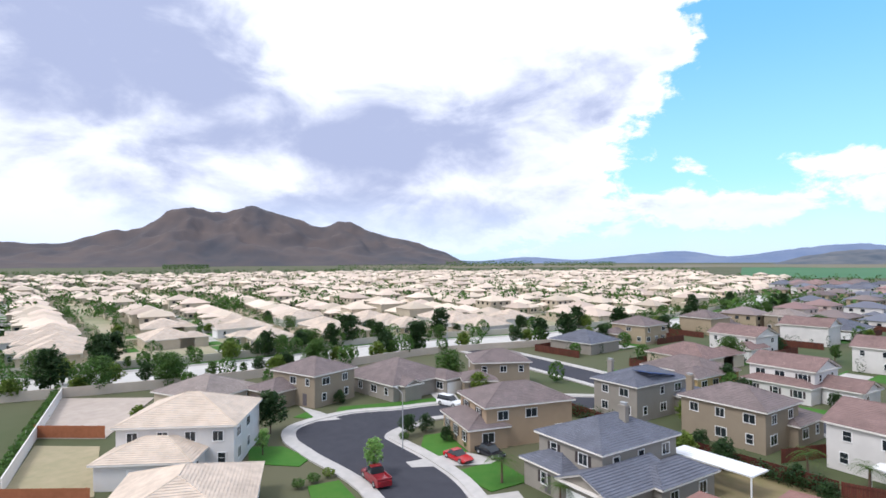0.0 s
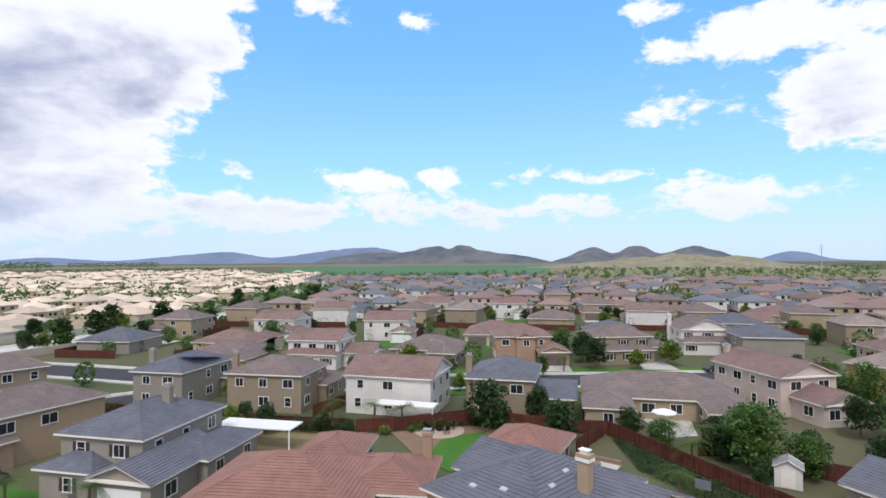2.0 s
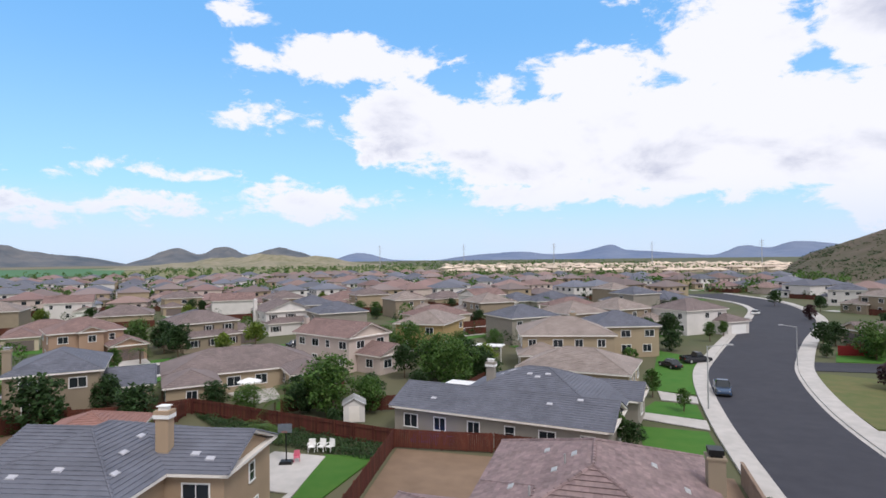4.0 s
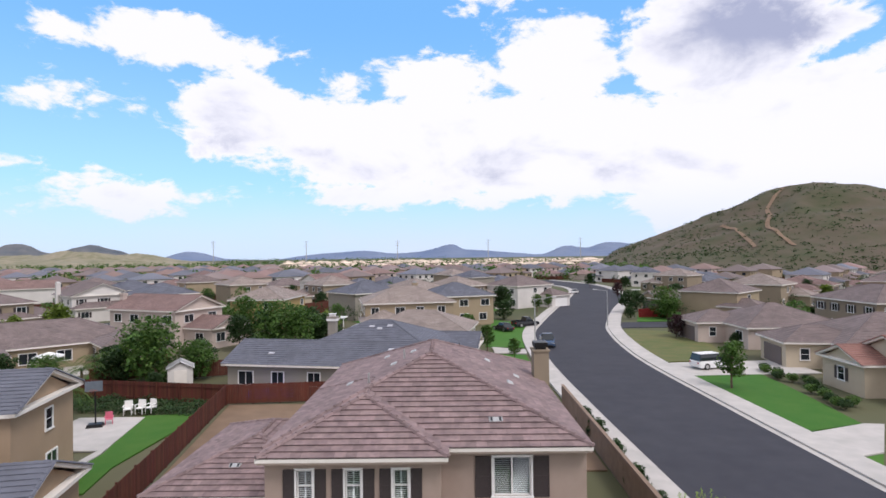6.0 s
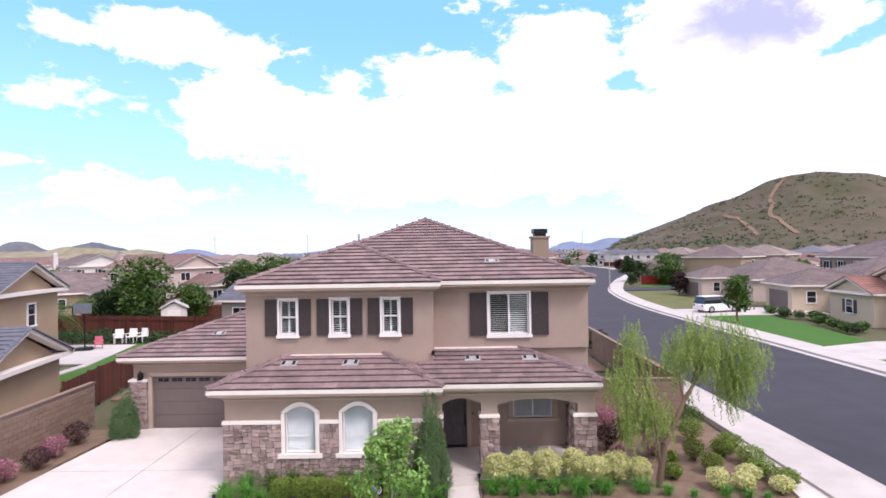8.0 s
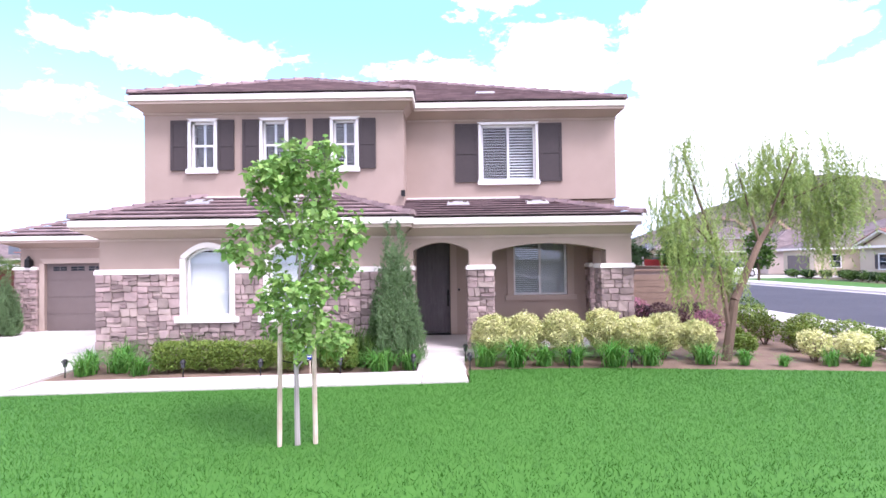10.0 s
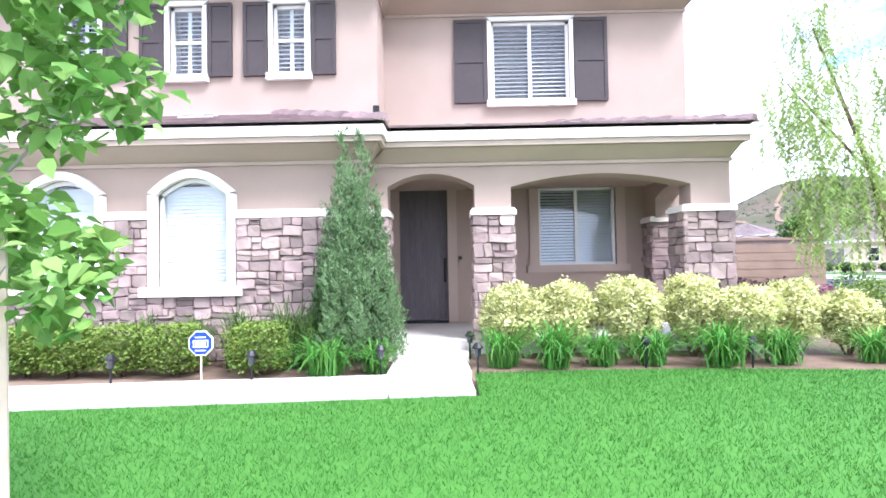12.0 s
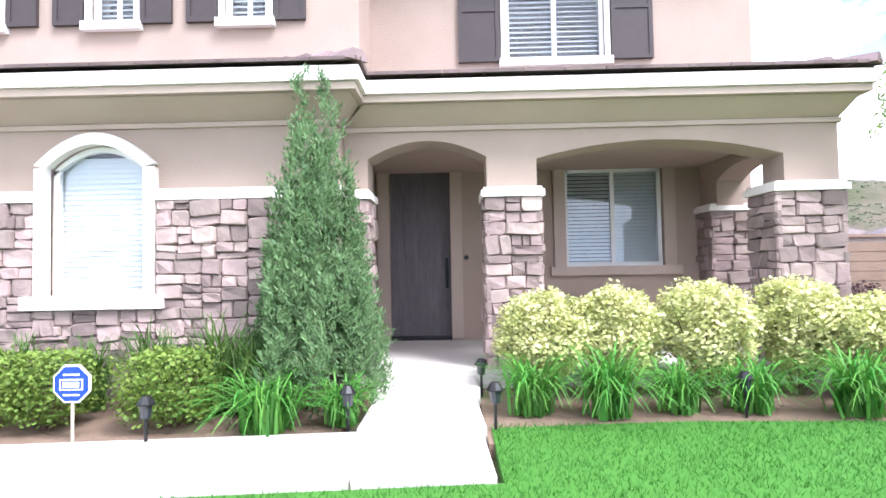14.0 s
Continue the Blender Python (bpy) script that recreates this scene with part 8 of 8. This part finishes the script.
bins = thing("wheeled_bin", "dark wheeled bin by the fence", "bin", -52.6, 56.5, 0, 30)
part("tub", box(bmesh.new(), -0.32, 0.32, -0.32, 0.32, 0, 1.0, -0.05), METAL, bins)
part("lid", boxes((-0.38, 0.38, -0.38, 0.38, 1.0, 1.07)), METAL, bins)

# ---------------------------------------------------------------- trees
PALM_LEAF = leaf("palm_leaf", (0.09, 0.15, 0.03), (0.06, 0.11, 0.02))


def palm(label, x, y, h, spread, seed):
    rng = random.Random(seed)
    t = thing("palm", label, "palm", x, y)
    part("trunk", tube(bmesh.new(), (0, 0, -0.1), (0.05, 0.05, h), 0.17, 0.11), BARK, t)
    v, f = [], []
    for i in range(22):
        a, el = i * 2.4, rng.uniform(-0.1, 1.1)
        d = Vector((math.cos(a), math.sin(a), 0))
        s = Vector((-math.sin(a), math.cos(a), 0))
        for k in range(16):
            q = k / 15
            p = Vector((0.05, 0.05, h)) + d * spread * q + Vector((0, 0, spread * (el * q - 0.95 * q * q)))
            ln = spread * 0.30 * (1 - 0.7 * abs(q - 0.4))
            for sg in (-1, 1):
                n = len(v)
                v += [p, p + d * 0.05, p + s * sg * ln + d * ln * 0.4 + Vector((0, 0, -ln * 0.5))]
                f.append((n, n + 1, n + 2))
    me = bpy.data.meshes.new("fronds")
    me.from_pydata([tuple(p) for p in v], [], f)
    me.materials.append(PALM_LEAF)
    part("crown", None, None, t, data=me)
    return t


P = palm("feather palm with arching fronds", -62.5, -4.0, 2.6, 2.0, 1)
for x, y in ((-56.5, 2.5), (-67.5, 36.0), (-64.0, 38.5), (-71.5, 31.5), (-33.5, 57.5), (-29.0, 48.5), (-78.5, 83.5), (-39.5, 62.0), (-36.0, 63.5), (-52.0, 60.5)):
    copy_thing(P, pose(x, y, 0, 0, 0, x * 37 % 360))
FOREST += [tree("dark evergreen street tree", -183, -36, 9.5, 3.6, LEAF_DARK, 31, 420, 6, 0.6, low=0.2), tree("yellow-green leafy roadside shade tree", -97, -99, 5.2, 2.7, LEAF_LIME, 32, 380, 6, 0.42),
           tree("slim upright green tree", 30.9, 57.3, 4.6, 1.5, LEAF_MID, 33, 300, 6, 0.26), tree("dark red-leaved ornamental tree", 39.4, 91.3, 3.4, 1.6, LEAF_PURPLE, 34, 300, 6, 0.26, low=0.2)]
DARK, ROUND, BRIGHT, YOUNG, EVERG, LIME, SLIM, PURPLE = FOREST


def plant(src, x, y, s=1.0):
    o = copy_thing(src, pose(x, y, 0, 0, 0, (x * 53 + y * 29) % 360))
    o.scale = (s, s, s)
    return o


for src, x, y, s in ((BRIGHT, -21.5, 83, 1.0), (ROUND, -17.5, 85, 1.25), (ROUND, -24.5, 87.5, 1.15), (LIME, -15.5, 87.5, 0.9), (DARK, -27.5, 83.5, 0.8), (ROUND, -22, 74, 0.7), (DARK, -36, 66, 0.55), (ROUND, -26.5, 68.5, 0.8), (BRIGHT, -33, 68, 0.7), (DARK, -55, 55, 0.75), (ROUND, -56.5, 47.6, 1.35), (BRIGHT, -18.5, 80, 0.95), (ROUND, -14.5, 83, 1.0), (BRIGHT, -25, 64.5, 0.6), (ROUND, -33, 62, 0.8), (ROUND, -44, 60.5, 0.75), (BRIGHT, -39, 59.5, 0.5), (DARK, -71, 22, 0.6), (LIME, -75, 18.5, 0.6), (ROUND, -78, 21, 0.6), (ROUND, -68, 29, 0.5), (ROUND, -63, 30, 0.5),
                     (LIME, -90, 22, 0.7), (DARK, -77, -19, 0.5), (ROUND, -80, -17, 0.55), (ROUND, -76, -13, 0.45), (YOUNG, -66, -36, 0.75), (DARK, -96, -2, 0.7), (LIME, -103, -12, 0.8), (ROUND, -93, -36, 0.5), (DARK, -76, 90, 1.0), (PURPLE, -90, 100, 1.2), (DARK, -83, 94, 1.0), (BRIGHT, -92, 96, 0.9), (SLIM, -76.5, 76, 0.9), (SLIM, -88.5, 63, 0.7),
                     (DARK, -119, 36, 0.7), (ROUND, -112, 37, 0.7), (ROUND, -104, 49, 0.6), (SLIM, 8.5, 80, 0.8), (SLIM, 11.5, 73.5, 0.6), (DARK, 11, 124, 0.9), (DARK, 15.5, 128, 1.0), (SLIM, 24, 133, 0.9), (SLIM, 28, 140, 0.8), (DARK, 43.5, 128, 0.8), (ROUND, 47, 132, 1.0), (ROUND, 40.5, 117, 0.5), (ROUND, 58, 117, 0.75), (PURPLE, 57, 180, 1.2), (DARK, 60, 225, 0.9), (DARK, 68, 206, 0.8),
                     (ROUND, 44, 82, 0.4), (DARK, 5, 57.5, 0.45), (SLIM, 3.6, 58.5, 0.75), (DARK, -26, 57, 0.35), (ROUND, 13.6, 34, 0.3), (ROUND, 13.7, 38, 0.3), (ROUND, 13.6, 42, 0.35), (ROUND, 13.7, 30.5, 0.28), (ROUND, 13.7, 46, 0.3)):
    plant(src, x, y, s)
for i, (x, y) in enumerate(((38.7, 65.4), (38.2, 64.3), (38.8, 63.1), (38.1, 62.0), (37.7, 60.9), (38.4, 59.8), (39.5, 59.1), (39.1, 58.0), (38.8, 57.0), (37.3, 55.2), (37.9, 54.7), (37.2, 53.1), (36.8, 51.7), (36.5, 50.4), (36.6, 49.6), (38.0, 50.7))):
    shrub("rounded green foundation shrub", x, y, 1.5, 0.9, LEAF_MID if i % 2 else LEAF_DARK, 300 + i, 500, 0.14, group="foundation shrubs", lumpy=0.4)
for i, (x, y) in enumerate(((-82, -14), (-75.5, -19.2), (-73.8, -9.6), (-60.5, -24.4), (-58.6, -25.5), (-56.8, -26.5), (-51, 3), (-47.5, 5.5), (-70.5, 0.0), (-62.4, 35), (-52.5, 50.5), (-57, 49.2), (-47.5, 53), (-76, 22), (-82, 17), (-72.5, 25.5))):
    shrub("rounded green garden shrub", x, y, 1.7, 1.1, LEAF_MID if i % 3 else LEAF_LIME, 320 + i, 500, 0.16, group="garden shrubs")


def scatter_trees():
    """Trees between the houses of the estate and along the avenue."""
    rng = random.Random(77)
    spots = []
    for k in range(0, len(AVENUE) - 1):
        p = AVENUE[k]
        if p.x > -75 or p.x < -330:
            continue
        for off in (10.5, 12.5, -10.8, -15.0):
            if rng.random() < 0.72:
                q = shifted(AVENUE, off)[k]
                spots.append((q.x + rng.uniform(-3, 3), q.y + rng.uniform(-3, 3), rng.choice((LIME, EVERG, DARK, BRIGHT, SLIM)), rng.uniform(0.6, 1.0)))
    for x, y in PLACED:
        for _ in range(2):
            a, d = rng.uniform(0, 6.283), rng.uniform(10.5, 14)
            px, py = x + math.cos(a) * d, y + math.sin(a) * d
            if math.hypot(px - 2, py - 2) < 95 or any((px - u) ** 2 + (py - w) ** 2 < 81 for u, w in PLACED):
                continue
            if min(side_of(l, px, py)[0] for l in (BACK_STREET, ROAD_W, ROAD_E, STREET, STREET_IN)) < 7 or side_of(AVENUE, px, py)[0] < 16:
                continue
            spots.append((px, py, rng.choice((DARK, ROUND, BRIGHT, ROUND, DARK, LIME, SLIM)), rng.uniform(0.5, 0.95)))
    rng.shuffle(spots)
    for x, y, src, s in spots[:200]:
        plant(src, x, y, s)
    # woods and garden trees too far to count
    v, f = [], []
    rng = random.Random(78)
    rest = [(x, y, 6.0 * s, 2.3 * s, 330, 0.42) for x, y, _, s in spots[200:]]
    for _ in range(5200):
        az, d = rng.uniform(-20, 146), 300 + 1300 * rng.random() ** 1.3
        if 44 < az < 76 and d > 860 or az < -5 and d > 480 or rng.random() < 0.25:
            continue
        x, y = -math.sin(radians(az)) * d, math.cos(radians(az)) * d
        rest.append((x, y, rng.uniform(3.5, 7.5), rng.uniform(1.8, 3.6), 34, 1.25))
    for x, y, h, r, tri, q in rest:
        for _ in range(tri):
            e = Vector((rng.gauss(0, 1), rng.gauss(0, 1), rng.gauss(0, 1))).normalized()
            p = Vector((x + e.x * r, y + e.y * r, h * 0.55 + e.z * h * 0.45))
            n = len(v)
            v += [tuple(p + Vector((rng.uniform(-q, q), rng.uniform(-q, q), rng.uniform(-q, q)))) for _ in range(3)]
            f.append((n, n + 1, n + 2))
    for az0, az1, d, hh in ((92, 101, 2300, 22), (84, 91, 2500, 18), (101, 112, 1900, 14), (124, 128, 2100, 16), (0, 22, 1300, 12), (-14, 0, 700, 9)):
        for _ in range(1500):
            az, dd = rng.uniform(az0, az1), d * rng.uniform(0.98, 1.02)
            p = Vector((-math.sin(radians(az)) * dd, math.cos(radians(az)) * dd, hh * rng.random()))
            n, q = len(v), hh * 0.16
            v += [tuple(p + Vector((rng.uniform(-q, q), rng.uniform(-q, q), rng.uniform(-q, q)))) for _ in range(3)]
            f.append((n, n + 1, n + 2))
    # bushes on the planted slope by the yard wall
    for _ in range(5000):
        t, o = rng.random(), rng.uniform(0.8, 6.5)
        x, y = -88 + 40 * t - 0.63 * o, -90 + 32.5 * t - 0.78 * o + 0.0
        p = Vector((x, y, rng.uniform(0.1, 1.7)))
        n, q = len(v), 0.32
        v += [tuple(p + Vector((rng.uniform(-q, q), rng.uniform(-q, q), rng.uniform(-q, q)))) for _ in range(3)]
        f.append((n, n + 1, n + 2))
    me = bpy.data.meshes.new("far_trees")
    me.from_pydata(v, [], f)
    me.materials.append(LEAF_MID)
    tagged(part("far_trees", None, None, data=me), "distant garden trees and windbreaks", "trees", kind="stuff")


scatter_trees()


def ground_cover(name, label, outline, count, mat, seed, h=0.5, size=0.16):
    rng = random.Random(seed)
    xs, ys = [p[0] for p in outline], [p[1] for p in outline]
    pts = []
    while len(pts) < count:
        x, y = rng.uniform(min(xs), max(xs)), rng.uniform(min(ys), max(ys))
        odd = False
        for (ax, ay), (bx, by) in zip(outline, outline[1:] + outline[:1]):
            if (ay > y) != (by > y) and x < (bx - ax) * (y - ay) / (by - ay) + ax:
                odd = not odd
        if odd:
            pts.append(Vector((x, y, rng.uniform(0.0, h) * (0.6 + 0.4 * math.sin(x * 1.7) * math.sin(y * 1.3)))))
    me = leaf_mesh(name, pts, size, mat, seed)
    tagged(part(name, None, None, data=me), label, "ground cover", kind="stuff")


ground_cover("ivy_bank", "dark green ivy bank below the fence", [(-17.8, 53.0), (-45.0, 58.0), (-36.0, 51.8), (-22.0, 49.9), (-18.0, 49.3)], 12000, LEAF_DARK, 8, 0.8)
ground_cover("fence_shrubs", "dark untidy bushes along the back fence", [(-65.6, 32.6), (-79.0, 18.6), (-96.0, 4.0), (-94.8, 2.6), (-78.2, 15.6), (-64.2, 30.6)], 9000, LEAF_DARK, 10, 2.6, 0.24)
ground_cover("fence_shrubs", "dark untidy bushes along the back fence", [(-50.0, 53.2), (-60.2, 47.2), (-62.0, 38.0), (-60.8, 38.0), (-59.0, 46.2), (-49.4, 51.8)], 4200, LEAF_MID, 11, 1.5, 0.2)
ground_cover("hedge_strip", "green shrubs between wall and pavement", [(13.25, 28.0), (14.1, 28.0), (14.0, 52.0), (13.35, 52.0)], 5000, LEAF_MID, 9, 0.9, 0.10)

# dirt tracks on the scrub hill, laid on its slope
depsgraph = bpy.context.evaluated_depsgraph_get()


def track(pts, width, label):
    ob = next(o for o in scene.objects if o.name.startswith("scrub_hill"))
    line = smooth_line([(-math.sin(radians(a)) * d, math.cos(radians(a)) * d) for a, d in pts], 8)
    bm = bmesh.new()
    rows = []
    for p, q in zip(shifted(line, -width / 2), shifted(line, width / 2)):
        row = []
        for c in (p, q):
            hit, loc, _, _ = ob.ray_cast(Vector((c.x, c.y, 500)), Vector((0, 0, -1)))
            row.append(bm.verts.new((c.x, c.y, (loc.z if hit else 0) + 0.8)))
        rows.append(row)
    for a, b in zip(rows, rows[1:]):
        bm.faces.new((a[0], a[1], b[1], b[0]))
    solid("dirt_track", bm, SAND, label, "track", kind="structure")


track([(-31.2, 684), (-30.6, 665), (-30.0, 640), (-30.2, 610), (-30.0, 580), (-30.9, 548), (-32.0, 520)], 3.6, "pale dirt track up the scrub hill")
track([(-26.3, 615), (-27.3, 590), (-28.3, 555), (-29.0, 520)], 3.0, "pale dirt track up the scrub hill")


def scrub(count):
    """Low bushes all over the hill's face."""
    ob = next(o for o in scene.objects if o.name.startswith("scrub_hill"))
    rng = random.Random(91)
    v, f = [], []
    for _ in range(count):
        a, d = rng.uniform(-54, -15), rng.uniform(440, 720)
        x, y = -math.sin(radians(a)) * d, math.cos(radians(a)) * d
        if noise.noise(Vector((x / 45, y / 45, 3.0))) < rng.uniform(-0.5, 0.35):
            continue
        hit, loc, _, _ = ob.ray_cast(Vector((x, y, 500)), Vector((0, 0, -1)))
        if not hit or loc.z < 0.5:
            continue
        r = rng.uniform(0.5, 1.3)
        for _ in range(9):
            n = len(v)
            p = loc + Vector((rng.gauss(0, r), rng.gauss(0, r), rng.uniform(0, r * 1.1)))
            v += [tuple(p + Vector((rng.uniform(-r, r), rng.uniform(-r, r), rng.uniform(-r, r))) * 0.8) for _ in range(3)]
            f.append((n, n + 1, n + 2))
    me = bpy.data.meshes.new("scrub")
    me.from_pydata(v, [], f)
    me.materials.append(LEAF_DARK)
    tagged(part("scrub", None, None, data=me), "dark green scrub bushes on the hillside", "scrub", kind="stuff")


scrub(5200)
